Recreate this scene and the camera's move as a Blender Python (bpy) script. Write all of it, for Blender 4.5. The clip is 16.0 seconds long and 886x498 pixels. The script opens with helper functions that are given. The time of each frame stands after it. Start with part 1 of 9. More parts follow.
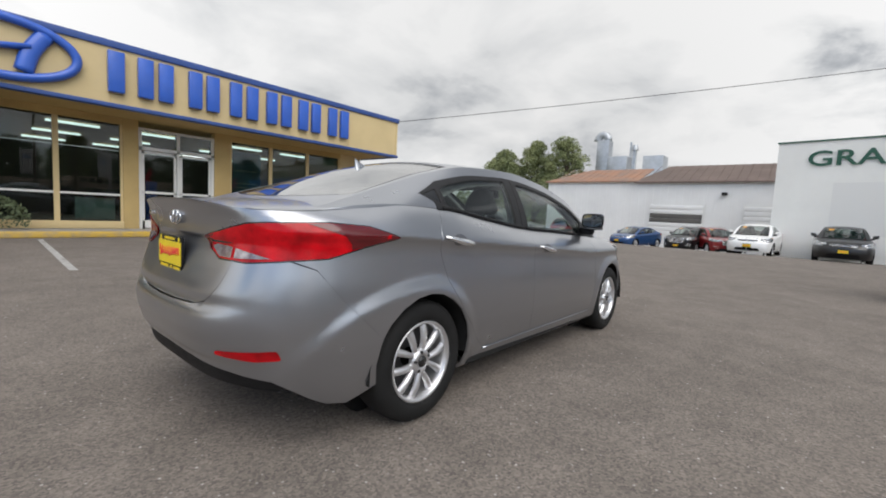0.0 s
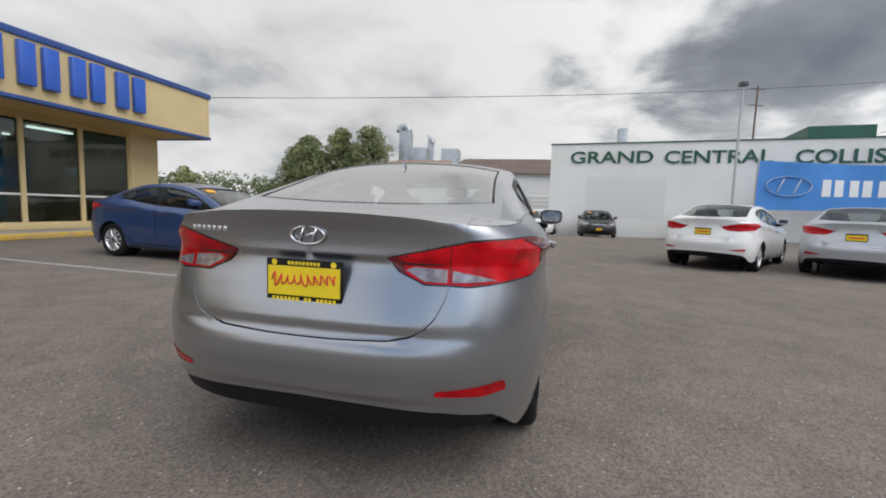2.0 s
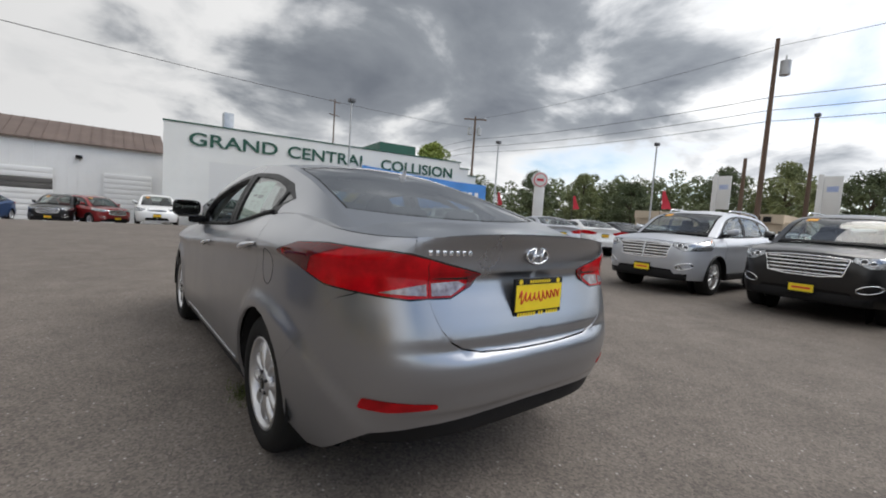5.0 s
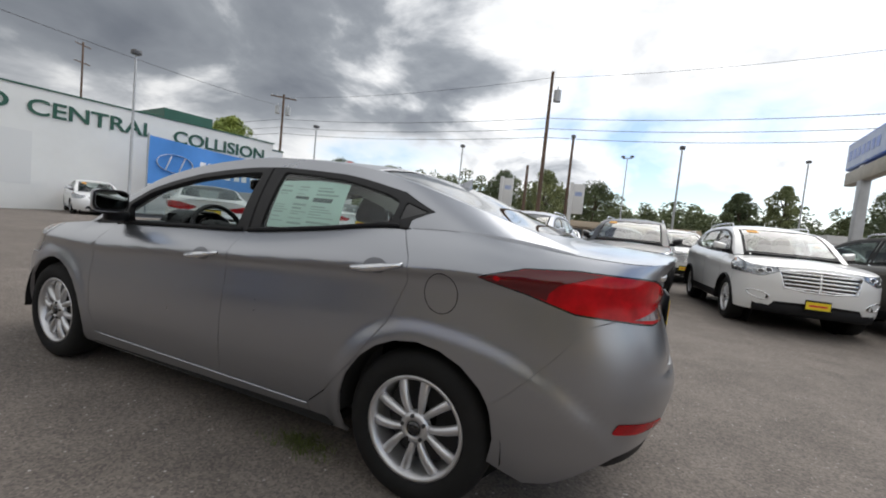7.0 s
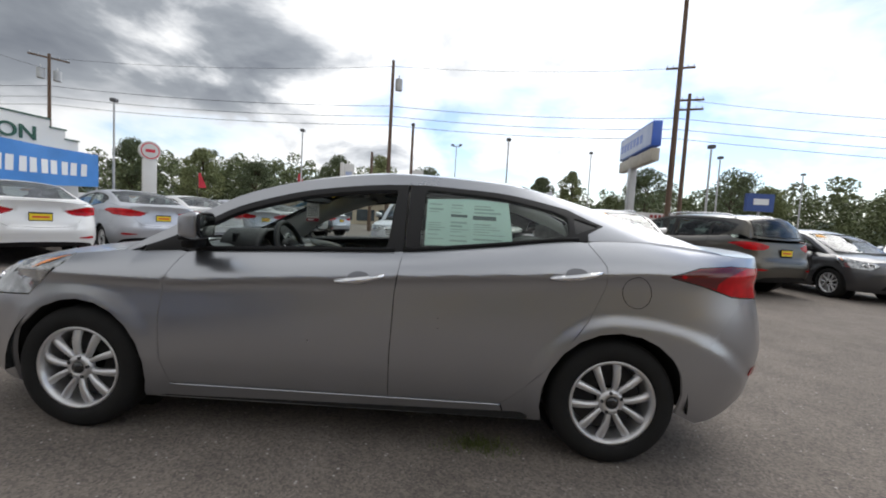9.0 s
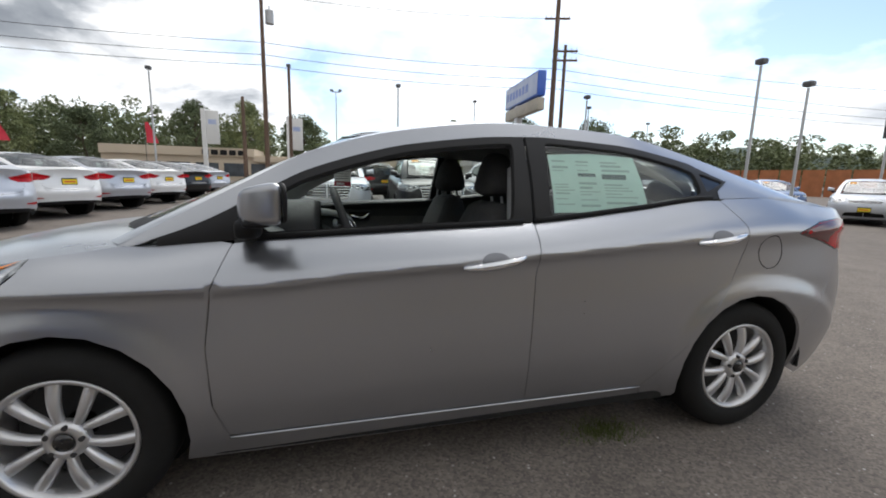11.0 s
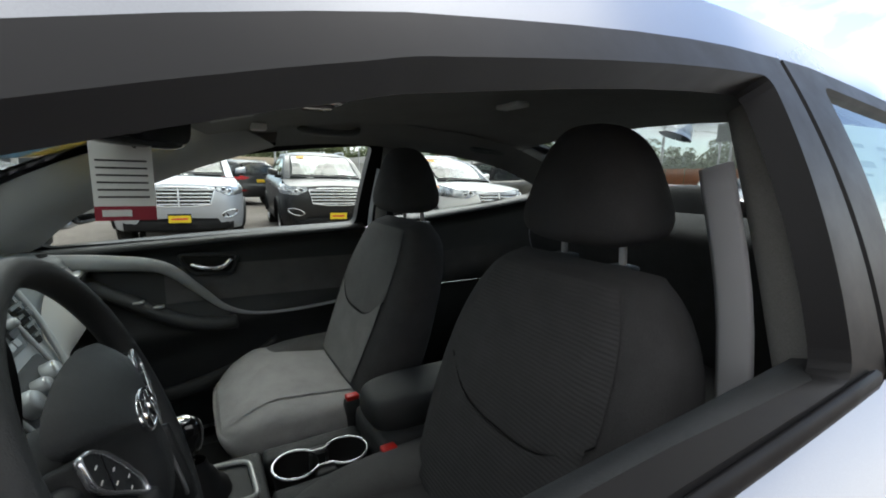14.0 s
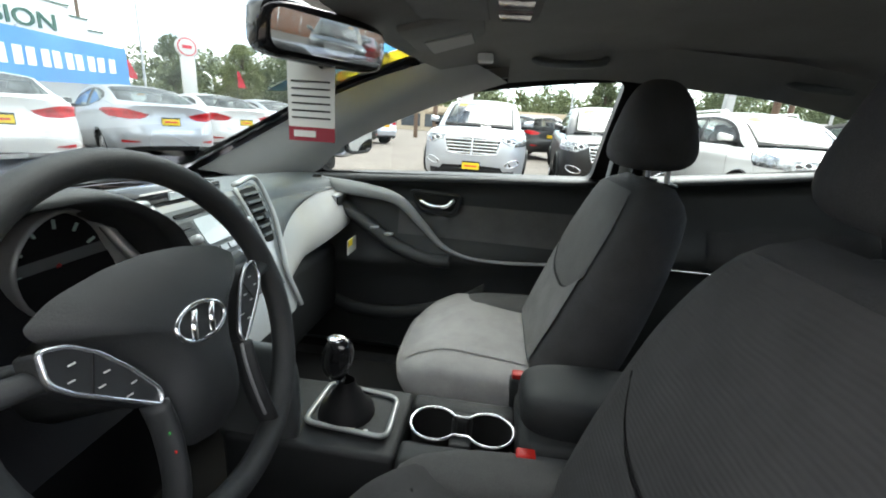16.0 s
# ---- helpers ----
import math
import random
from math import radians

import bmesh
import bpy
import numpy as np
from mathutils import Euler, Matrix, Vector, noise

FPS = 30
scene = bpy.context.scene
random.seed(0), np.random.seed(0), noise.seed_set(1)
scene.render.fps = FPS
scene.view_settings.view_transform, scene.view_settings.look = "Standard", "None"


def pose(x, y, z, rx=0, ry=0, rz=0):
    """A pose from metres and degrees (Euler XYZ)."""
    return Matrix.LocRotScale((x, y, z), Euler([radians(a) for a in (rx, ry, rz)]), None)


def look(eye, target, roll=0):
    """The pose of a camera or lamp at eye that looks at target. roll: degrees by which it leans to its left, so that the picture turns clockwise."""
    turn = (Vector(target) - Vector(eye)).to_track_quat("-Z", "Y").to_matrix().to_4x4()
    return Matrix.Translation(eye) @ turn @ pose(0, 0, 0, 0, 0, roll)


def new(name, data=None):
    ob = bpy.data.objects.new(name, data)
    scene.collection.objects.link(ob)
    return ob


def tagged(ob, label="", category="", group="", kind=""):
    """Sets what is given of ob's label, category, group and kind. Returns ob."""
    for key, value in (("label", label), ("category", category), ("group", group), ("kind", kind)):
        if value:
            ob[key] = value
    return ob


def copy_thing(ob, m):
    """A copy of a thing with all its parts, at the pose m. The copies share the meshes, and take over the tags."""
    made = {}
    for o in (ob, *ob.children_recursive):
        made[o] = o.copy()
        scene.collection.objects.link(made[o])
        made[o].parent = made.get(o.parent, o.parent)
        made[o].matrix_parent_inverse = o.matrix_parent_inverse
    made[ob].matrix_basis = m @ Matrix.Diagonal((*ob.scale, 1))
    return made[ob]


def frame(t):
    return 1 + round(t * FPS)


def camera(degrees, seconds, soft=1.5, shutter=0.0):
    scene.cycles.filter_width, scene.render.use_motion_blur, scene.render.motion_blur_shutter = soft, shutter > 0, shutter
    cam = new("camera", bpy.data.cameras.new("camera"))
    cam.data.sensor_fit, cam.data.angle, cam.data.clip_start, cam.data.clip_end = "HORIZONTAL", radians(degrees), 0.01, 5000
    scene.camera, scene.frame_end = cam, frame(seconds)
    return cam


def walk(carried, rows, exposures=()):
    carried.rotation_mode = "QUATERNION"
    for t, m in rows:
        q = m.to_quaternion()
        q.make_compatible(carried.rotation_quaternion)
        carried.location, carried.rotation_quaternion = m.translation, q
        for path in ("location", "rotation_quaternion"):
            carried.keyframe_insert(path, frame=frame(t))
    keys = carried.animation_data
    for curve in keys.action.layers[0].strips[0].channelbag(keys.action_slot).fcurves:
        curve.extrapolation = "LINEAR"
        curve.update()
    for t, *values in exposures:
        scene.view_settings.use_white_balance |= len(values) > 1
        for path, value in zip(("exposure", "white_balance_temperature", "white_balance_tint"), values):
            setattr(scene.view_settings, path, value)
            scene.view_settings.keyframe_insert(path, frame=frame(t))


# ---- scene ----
# ---------------------------------------------------------------- camera
cam = camera(92.7, 16.0, soft=1.9)

PATH = [
    (0, (2.275, -2.926, 1.086), (0.99, -1.403, 0.916), 2.9),
    (0.5, (1.934, -3.164, 1.081), (0.836, -1.5, 0.918), 2.8),
    (1, (1.602, -3.349, 1.106), (0.662, -1.589, 0.965), 2.6),
    (1.5, (1.244, -3.549, 1.133), (0.552, -1.68, 0.963), 1.9),
    (2, (0.845, -3.604, 1.118), (0.383, -1.667, 0.93), 2.0),
    (2.5, (0.491, -3.635, 1.122), (0.296, -1.652, 0.943), 3.7),
    (3, (0.11, -3.726, 1.137), (0.282, -1.744, 0.927), 3.4),
    (3.5, (-0.306, -3.682, 1.117), (0.129, -1.74, 0.915), 3.6),
    (4, (-0.713, -3.608, 1.138), (-0.006, -1.748, 0.935), 2.7),
    (4.5, (-1.104, -3.55, 1.158), (-0.026, -1.874, 0.99), 2.5),
    (4.7, (-1.241, -3.48, 1.139), (-0.09, -1.852, 0.983), 3.1),
    (6.8, (-2.229, -2.202, 1.158), (-0.446, -1.309, 1.012), 5.6),
    (7, (-2.319, -2.066, 1.146), (-0.499, -1.247, 1.02), 5.7),
    (7.5, (-2.546, -1.735, 1.173), (-0.62, -1.206, 1.067), 3.8),
    (8, (-2.665, -1.306, 1.166), (-0.702, -0.944, 1.048), 3.3),
    (8.5, (-2.779, -0.922, 1.163), (-0.802, -0.629, 1.087), 4.3),
    (9, (-2.902, -0.517, 1.169), (-0.907, -0.473, 1.035), 3.3),
    (9.2, (-2.899, -0.364, 1.15), (-0.905, -0.403, 1.004), 3.3),
    (11.5, (-2.014, 0.607, 1.194), (-0.163, -0.072, 0.859), 0.8),
    (12, (-1.701, 0.626, 1.213), (0.069, -0.256, 0.914), 0.2),
    (12.5, (-1.46, 0.572, 1.219), (0.254, -0.389, 0.85), -0.5),
    (13, (-1.247, 0.45, 1.221), (0.534, -0.395, 0.886), -0.3),
    (13.5, (-1.074, 0.396, 1.19), (0.698, -0.492, 0.918), -0.4),
    (14, (-0.89, 0.355, 1.197), (0.811, -0.642, 0.863), 1.4),
    (14.5, (-0.815, 0.313, 1.171), (0.961, -0.493, 0.726), 2.5),
    (15, (-0.768, 0.198, 1.166), (1.143, -0.138, 0.68), 4.5),
    (15.5, (-0.747, 0.142, 1.165), (1.188, 0.131, 0.658), 4.2),
    (16, (-0.74, 0.128, 1.159), (1.165, 0.341, 0.587), 3.9),
]
walk(cam, [(t, look(eye, target, roll)) for t, eye, target, roll in PATH], [(0, 0.22), (2.0, 0.1), (4.5, 0.0), (9.2, 0.12), (11.5, 0.34), (12.0, 0.46), (13.0, 0.6), (13.5, 0.72), (14.0, 1.02), (14.5, 1.5), (15.0, 1.88), (16.0, 2.15)])

# ---------------------------------------------------------------- sky and sun
SUN_AZ, SUN_EL = 118.0, 50.0  # degrees: clockwise from +y, above the horizon
world = bpy.data.worlds.new("sky")
scene.world = world
world.use_nodes = True


def sky():
    nt = world.node_tree
    nt.nodes.clear()
    N, L = nt.nodes.new, nt.links.new

    def math_node(op, a, b=None, c=None):
        n = N("ShaderNodeMath")
        n.operation = op
        for i, v in enumerate((a, b, c)):
            if v is not None:
                if isinstance(v, (int, float)):
                    n.inputs[i].default_value = v
                else:
                    L(v, n.inputs[i])
        return n.outputs[0]

    def ramp(v, stops):
        n = N("ShaderNodeValToRGB")
        L(v, n.inputs[0])
        e = n.color_ramp.elements
        while len(e) < len(stops):
            e.new(0.5)
        for k, (p, c) in zip(e, stops):
            k.position, k.color = p, (*c, 1) if isinstance(c, tuple) else (c, c, c, 1)
        return n.outputs[0]

    def mixed(fac, a, b):
        n = N("ShaderNodeMix")
        n.data_type = "RGBA"
        for s, v in ((0, fac), (6, a), (7, b)):
            if isinstance(v, (int, float)):
                n.inputs[s].default_value = v
            elif isinstance(v, tuple):
                n.inputs[s].default_value = (*v, 1)
            else:
                L(v, n.inputs[s])
        return n.outputs[2]

    st = N("ShaderNodeTexSky")
    st.sky_type, st.sun_disc = "NISHITA", False
    st.sun_elevation, st.sun_rotation = radians(SUN_EL), radians(SUN_AZ)
    st.air_density, st.dust_density, st.ozone_density = 1.0, 0.6, 2.0
    g = N("ShaderNodeTexCoord").outputs["Generated"]
    xyz = N("ShaderNodeSeparateXYZ")
    L(g, xyz.inputs[0])
    # clouds on a flat layer: direction over height
    h = math_node("ADD", math_node("MAXIMUM", xyz.outputs[2], 0.0), 0.30)
    cx, cy = math_node("DIVIDE", xyz.outputs[0], h), math_node("DIVIDE", xyz.outputs[1], h)
    v = N("ShaderNodeCombineXYZ")
    L(cx, v.inputs[0]), L(cy, v.inputs[1])

    def cloud(scale, detail, rough, shift, warp=0.3):
        m = N("ShaderNodeMapping")
        m.inputs["Location"].default_value = shift
        L(v.outputs[0], m.inputs[0])
        n = N("ShaderNodeTexNoise")
        n.inputs["Scale"].default_value, n.inputs["Detail"].default_value = scale, detail
        n.inputs["Roughness"].default_value, n.inputs["Distortion"].default_value = rough, warp
        L(m.outputs[0], n.inputs["Vector"])
        return n.outputs["Fac"]

    big = cloud(0.8, 5, 0.5, (3.1, 1.7, 0.0), 0.2)
    fine = cloud(2.1, 8, 0.55, (7.7, 2.2, 0.0), 0.3)
    body = math_node("ADD", math_node("MULTIPLY", big, 0.65), math_node("MULTIPLY", fine, 0.35))
    # thick and dark towards +x +y, broken towards +x -y
    lean = math_node("ADD", math_node("MULTIPLY", xyz.outputs[0], 0.64), math_node("MULTIPLY", xyz.outputs[1], 0.77))
    away = math_node("ADD", math_node("MULTIPLY", xyz.outputs[0], 0.55), math_node("MULTIPLY", xyz.outputs[1], -0.83))
    cover = ramp(math_node("ADD", body, math_node("MULTIPLY", away, -0.15)), [(0.34, 0.0), (0.46, 1.0)])
    flat = math_node("SQRT", math_node("MAXIMUM", math_node("SUBTRACT", 1.0, math_node("MULTIPLY", xyz.outputs[2], xyz.outputs[2])), 0.01))
    facing = math_node("ADD", math_node("DIVIDE", lean, flat), math_node("MULTIPLY", math_node("SUBTRACT", fine, 0.5), 0.62))
    aloft = math_node("ADD", xyz.outputs[2], math_node("MULTIPLY", math_node("SUBTRACT", big, 0.5), 0.30))
    bank = math_node("MULTIPLY", ramp(facing, [(0.78, 0.0), (0.97, 1.0)]), ramp(aloft, [(0.10, 0.25), (0.24, 1.0)]))
    thick = math_node("ADD", math_node("ADD", math_node("MULTIPLY", fine, 0.5), math_node("MULTIPLY", big, 0.5)), math_node("MULTIPLY", bank, 0.22))
    shade = ramp(thick, [(0.45, (1.0, 1.0, 1.0)), (0.54, (0.84, 0.85, 0.86)), (0.61, (0.56, 0.58, 0.61)), (0.69, (0.31, 0.335, 0.37)), (0.84, (0.18, 0.20, 0.235))])
    blue = N("ShaderNodeVectorMath")
    blue.operation = "SCALE"
    L(st.outputs[0], blue.inputs[0])
    blue.inputs[3].default_value = 0.145
    white = N("ShaderNodeVectorMath")
    white.operation = "SCALE"
    L(shade, white.inputs[0])
    L(math_node("MULTIPLY_ADD", away, 0.45, 1.13), white.inputs[3])
    col = mixed(cover, blue.outputs[0], white.outputs[0])
    low = ramp(xyz.outputs[2], [(0.0, 1.0), (0.16, 0.0)])
    col = mixed(math_node("MULTIPLY", low, 0.25), col, (0.92, 0.94, 0.97))
    bg = N("ShaderNodeBackground")
    L(col, bg.inputs[0])
    bg.inputs[1].default_value = 1.0
    L(bg.outputs[0], N("ShaderNodeOutputWorld").inputs[0])


sky()
sun = new("sun", bpy.data.lights.new("sun", "SUN"))
sun.data.energy, sun.data.angle, sun.data.color = 1.9, radians(55), (1.0, 0.96, 0.9)
sun.matrix_world = look((30 * math.sin(radians(SUN_AZ)), 30 * math.cos(radians(SUN_AZ)), 30 * math.tan(radians(SUN_EL))), (0, 0, 0))

# ---------------------------------------------------------------- materials
def mat(name, color, rough=0.5, metal=0.0, coat=0.0, vary=0.0, scale=4.0, bump=0.0, bscale=60.0, spec=0.5, fine=0.0, second=None, mix_at=0.5, stretch=None, random_value=0.0, wrough=0.0):
    """A surface: base colour with variation at two scales, roughness that wanders, and fine relief."""
    m = bpy.data.materials.new(name)
    m.use_nodes = True
    nt = m.node_tree
    b = nt.nodes["Principled BSDF"]
    N, L = nt.nodes.new, nt.links.new
    b.inputs["Base Color"].default_value = (*color, 1)
    b.inputs["Roughness"].default_value, b.inputs["Metallic"].default_value = rough, metal
    b.inputs["Coat Weight"].default_value, b.inputs["Coat Roughness"].default_value = coat, 0.03
    b.inputs["Specular IOR Level"].default_value = spec
    if not (vary or bump or fine or second or random_value or wrough):
        return m
    co = N("ShaderNodeTexCoord").outputs["Object"]
    if stretch:
        mp = N("ShaderNodeMapping")
        mp.inputs["Scale"].default_value = stretch
        L(co, mp.inputs[0])
        co = mp.outputs[0]

    def noise_of(s, detail=6, rough_=0.6):
        n = N("ShaderNodeTexNoise")
        n.inputs["Scale"].default_value, n.inputs["Detail"].default_value, n.inputs["Roughness"].default_value = s, detail, rough_
        L(co, n.inputs["Vector"])
        return n.outputs["Fac"]

    out = None
    if vary or second:
        r = N("ShaderNodeValToRGB")
        L(noise_of(scale), r.inputs[0])
        e = r.color_ramp.elements
        e[0].position, e[1].position = mix_at - 0.16, mix_at + 0.16
        lo = second or tuple(c * (1 - vary) for c in color)
        hi = color if second else tuple(min(1, c * (1 + vary)) for c in color)
        e[0].color, e[1].color = (*lo, 1), (*hi, 1)
        out = r.outputs[0]
    if fine:
        mm = N("ShaderNodeMix")
        mm.data_type, mm.blend_type = "RGBA", "MULTIPLY"
        mm.inputs[0].default_value = 1.0
        r = N("ShaderNodeValToRGB")
        L(noise_of(bscale, 3, 0.7), r.inputs[0])
        e = r.color_ramp.elements
        e[0].position, e[1].position = 0.3, 0.7
        e[0].color, e[1].color = (1 - fine,) * 3 + (1,), (1 + fine,) * 3 + (1,)
        if out:
            L(out, mm.inputs[6])
        else:
            mm.inputs[6].default_value = (*color, 1)
        L(r.outputs[0], mm.inputs[7])
        out = mm.outputs[2]
    if random_value:
        hs = N("ShaderNodeHueSaturation")
        oi = N("ShaderNodeObjectInfo")
        mr = N("ShaderNodeMapRange")
        L(oi.outputs["Random"], mr.inputs[0])
        mr.inputs[3].default_value, mr.inputs[4].default_value = 1 - random_value, 1 + random_value
        L(mr.outputs[0], hs.inputs["Value"])
        if out:
            L(out, hs.inputs["Color"])
        else:
            hs.inputs["Color"].default_value = (*color, 1)
        out = hs.outputs[0]
    if out:
        L(out, b.inputs["Base Color"])
    if wrough:
        mr = N("ShaderNodeMapRange")
        L(noise_of(scale * 2.3), mr.inputs[0])
        mr.inputs[1].default_value, mr.inputs[2].default_value = 0.3, 0.7
        mr.inputs[3].default_value, mr.inputs[4].default_value = max(0.02, rough - wrough), rough + wrough
        L(mr.outputs[0], b.inputs["Roughness"])
    if bump:
        bp = N("ShaderNodeBump")
        bp.inputs["Strength"].default_value, bp.inputs["Distance"].default_value = bump, 0.02
        L(noise_of(bscale, 4, 0.7), bp.inputs["Height"])
        L(bp.outputs[0], b.inputs["Normal"])
    return m


def paint(name, color, metal=0.55, rough=0.32, flake=0.06, coat=0.8):
    """Car paint: metallic flakes under a clear coat, a trace of dust."""
    m = mat(name, color, rough, metal, coat=coat, fine=flake, bscale=900.0, wrough=0.03, scale=1.5)
    m.node_tree.nodes["Principled BSDF"].inputs["Coat Roughness"].default_value = 0.12
    return m


def glass_mat(name, tint, rough=0.0, power=3.3, base=0.05):
    """Thin glazing: clear with a tint, and a Fresnel gloss."""
    m = bpy.data.materials.new(name)
    m.use_nodes = True
    nt = m.node_tree
    N, L = nt.nodes.new, nt.links.new
    nt.nodes.clear()
    tr, gl, mx, fr, out = N("ShaderNodeBsdfTransparent"), N("ShaderNodeBsdfGlossy"), N("ShaderNodeMixShader"), N("ShaderNodeLayerWeight"), N("ShaderNodeOutputMaterial")
    tr.inputs[0].default_value = (*tint, 1)
    gl.inputs["Roughness"].default_value = rough
    fr.inputs["Blend"].default_value = 0.5
    pw, ma = N("ShaderNodeMath"), N("ShaderNodeMath")
    pw.operation, ma.operation = "POWER", "MULTIPLY_ADD"
    pw.inputs[1].default_value = power
    ma.inputs[1].default_value, ma.inputs[2].default_value = 0.9, base
    L(fr.outputs["Facing"], pw.inputs[0]), L(pw.outputs[0], ma.inputs[0])
    L(ma.outputs[0], mx.inputs[0]), L(tr.outputs[0], mx.inputs[1]), L(gl.outputs[0], mx.inputs[2]), L(mx.outputs[0], out.inputs[0])
    return m


def asphalt():
    m = bpy.data.materials.new("asphalt")
    m.use_nodes = True
    nt = m.node_tree
    N, L = nt.nodes.new, nt.links.new
    b = nt.nodes["Principled BSDF"]
    co = N("ShaderNodeTexCoord").outputs["Object"]

    def nz(s, d, r=0.6, dist=0.0):
        n = N("ShaderNodeTexNoise")
        n.inputs["Scale"].default_value, n.inputs["Detail"].default_value, n.inputs["Roughness"].default_value = s, d, r
        n.inputs["Distortion"].default_value = dist
        L(co, n.inputs["Vector"])
        return n.outputs["Fac"]

    def rp(v, a, b_, ca, cb):
        r = N("ShaderNodeValToRGB")
        L(v, r.inputs[0])
        e = r.color_ramp.elements
        e[0].position, e[1].position, e[0].color, e[1].color = a, b_, (*ca, 1), (*cb, 1)
        return r.outputs[0]

    def mul(a, c, f=1.0, mode="MULTIPLY"):
        n = N("ShaderNodeMix")
        n.data_type, n.blend_type = "RGBA", mode
        n.inputs[0].default_value = f
        L(a, n.inputs[6]), L(c, n.inputs[7])
        return n.outputs[2]

    base = rp(nz(0.35, 5), 0.3, 0.7, (0.134, 0.116, 0.102), (0.170, 0.148, 0.131))
    patch = rp(nz(2.3, 6, 0.65, 0.4), 0.36, 0.66, (0.86, 0.86, 0.86), (1.12, 1.12, 1.12))
    vor = N("ShaderNodeTexVoronoi")
    vor.inputs["Scale"].default_value = 95.0
    L(co, vor.inputs["Vector"])
    stone = rp(vor.outputs["Color"], 0.1, 0.95, (0.66, 0.66, 0.66), (1.45, 1.43, 1.39))
    specks = N("ShaderNodeTexVoronoi")
    specks.inputs["Scale"].default_value = 22.0
    L(co, specks.inputs["Vector"])
    light = rp(specks.outputs["Distance"], 0.08, 0.16, (1.0, 1.0, 1.0), (0.0, 0.0, 0.0))
    col = mul(mul(base, patch), stone)
    n = N("ShaderNodeMix")
    n.data_type = "RGBA"
    f = N("ShaderNodeMath")
    f.operation = "MULTIPLY"
    sparse = rp(nz(11, 2), 0.44, 0.60, (0.0, 0.0, 0.0), (1.0, 1.0, 1.0))
    L(light, f.inputs[0]), L(sparse, f.inputs[1])
    L(f.outputs[0], n.inputs[0]), L(col, n.inputs[6])
    n.inputs[7].default_value = (0.46, 0.44, 0.41, 1)
    L(n.outputs[2], b.inputs["Base Color"])
    b.inputs["Roughness"].default_value = 0.88
    b.inputs["Specular IOR Level"].default_value = 0.35
    bp = N("ShaderNodeBump")
    bp.inputs["Strength"].default_value, bp.inputs["Distance"].default_value = 0.3, 0.004
    L(vor.outputs["Distance"], bp.inputs["Height"])
    L(bp.outputs[0], b.inputs["Normal"])
    return m


M = {
    "asphalt": asphalt(),
    "grey": paint("steel_grey_paint", (0.372, 0.384, 0.412), 0.92, 0.30, 0.04, coat=0.7),
    "blue": paint("dark_blue_paint", (0.016, 0.050, 0.155), 0.3),
    "midblue": paint("blue_paint", (0.02, 0.07, 0.2), 0.3),
    "white": paint("white_paint", (0.78, 0.78, 0.77), 0.0, 0.35, 0.0),
    "silver": paint("silver_paint", (0.50, 0.52, 0.56), 0.5, 0.45, 0.06, coat=0.3),
    "black": paint("black_paint", (0.008, 0.008, 0.009), 0.1, 0.35, 0.06, coat=0.35),
    "charcoal": paint("charcoal_paint", (0.06, 0.06, 0.065), 0.5),
    "bronze": paint("olive_brown_paint", (0.075, 0.068, 0.055), 0.6),
    "red": paint("red_paint", (0.25, 0.01, 0.012), 0.2),
    "trim": mat("black_trim", (0.009, 0.009, 0.010), 0.55, spec=0.2, bump=0.05, bscale=300, wrough=0.06),
    "frame_film": mat("matte_dark_frame", (0.013, 0.013, 0.014), 0.45, spec=0.3, wrough=0.06, scale=6),
    "gloss_black": mat("gloss_black", (0.012, 0.012, 0.013), 0.12, coat=0.4),
    "liner": mat("dark_liner", (0.006, 0.006, 0.006), 0.9),
    "rubber": mat("tyre_rubber", (0.010, 0.010, 0.010), 0.8, spec=0.3, vary=0.2, scale=8, bump=0.1, bscale=120),
    "alloy": mat("alloy_wheel", (0.62, 0.62, 0.63), 0.36, 0.8, wrough=0.06, scale=20),
    "dark_alloy": mat("wheel_recess", (0.05, 0.05, 0.052), 0.5, 0.4),
    "chrome": mat("chrome", (0.86, 0.86, 0.87), 0.08, 1.0),
    "tail_red": mat("red_lamp_lens", (0.60, 0.004, 0.010), 0.18, coat=0.2, second=(0.26, 0.002, 0.005), scale=9.0, spec=0.2),
    "tail_dark": mat("dark_red_lens", (0.10, 0.003, 0.006), 0.12, coat=0.4),
    "tail_clear": mat("clear_lamp_lens", (0.42, 0.38, 0.39), 0.15, 0.4, coat=0.5, second=(0.17, 0.12, 0.13), scale=30.0),
    "amber": mat("amber_lens", (0.8, 0.22, 0.02), 0.15, coat=1.0),
    "lamp": mat("head_lamp_lens", (0.62, 0.64, 0.66), 0.1, 0.7, coat=1.0, second=(0.16, 0.17, 0.18), scale=14.0),
    "yellow": mat("yellow_plate", (0.83, 0.62, 0.02), 0.45, vary=0.05, scale=12),
    "plate_red": mat("red_print", (0.65, 0.04, 0.03), 0.5),
    "glass": glass_mat("car_glass", (0.80, 0.87, 0.84)),
    "glass_dark": glass_mat("tinted_car_glass", (0.30, 0.36, 0.34)),
    "screen": glass_mat("windscreen_glass", (0.78, 0.86, 0.83)),
    "screen_rear": glass_mat("rear_screen_glass", (0.74, 0.82, 0.79), 0.0, 1.3, 0.10),
    "paper": mat("window_sticker_paper", (0.62, 0.80, 0.74), 0.6, vary=0.04, scale=9),
    "paper_ink": mat("pale_print", (0.38, 0.50, 0.47), 0.6),
    "paper_dark": mat("dark_print", (0.13, 0.17, 0.17), 0.6),
}


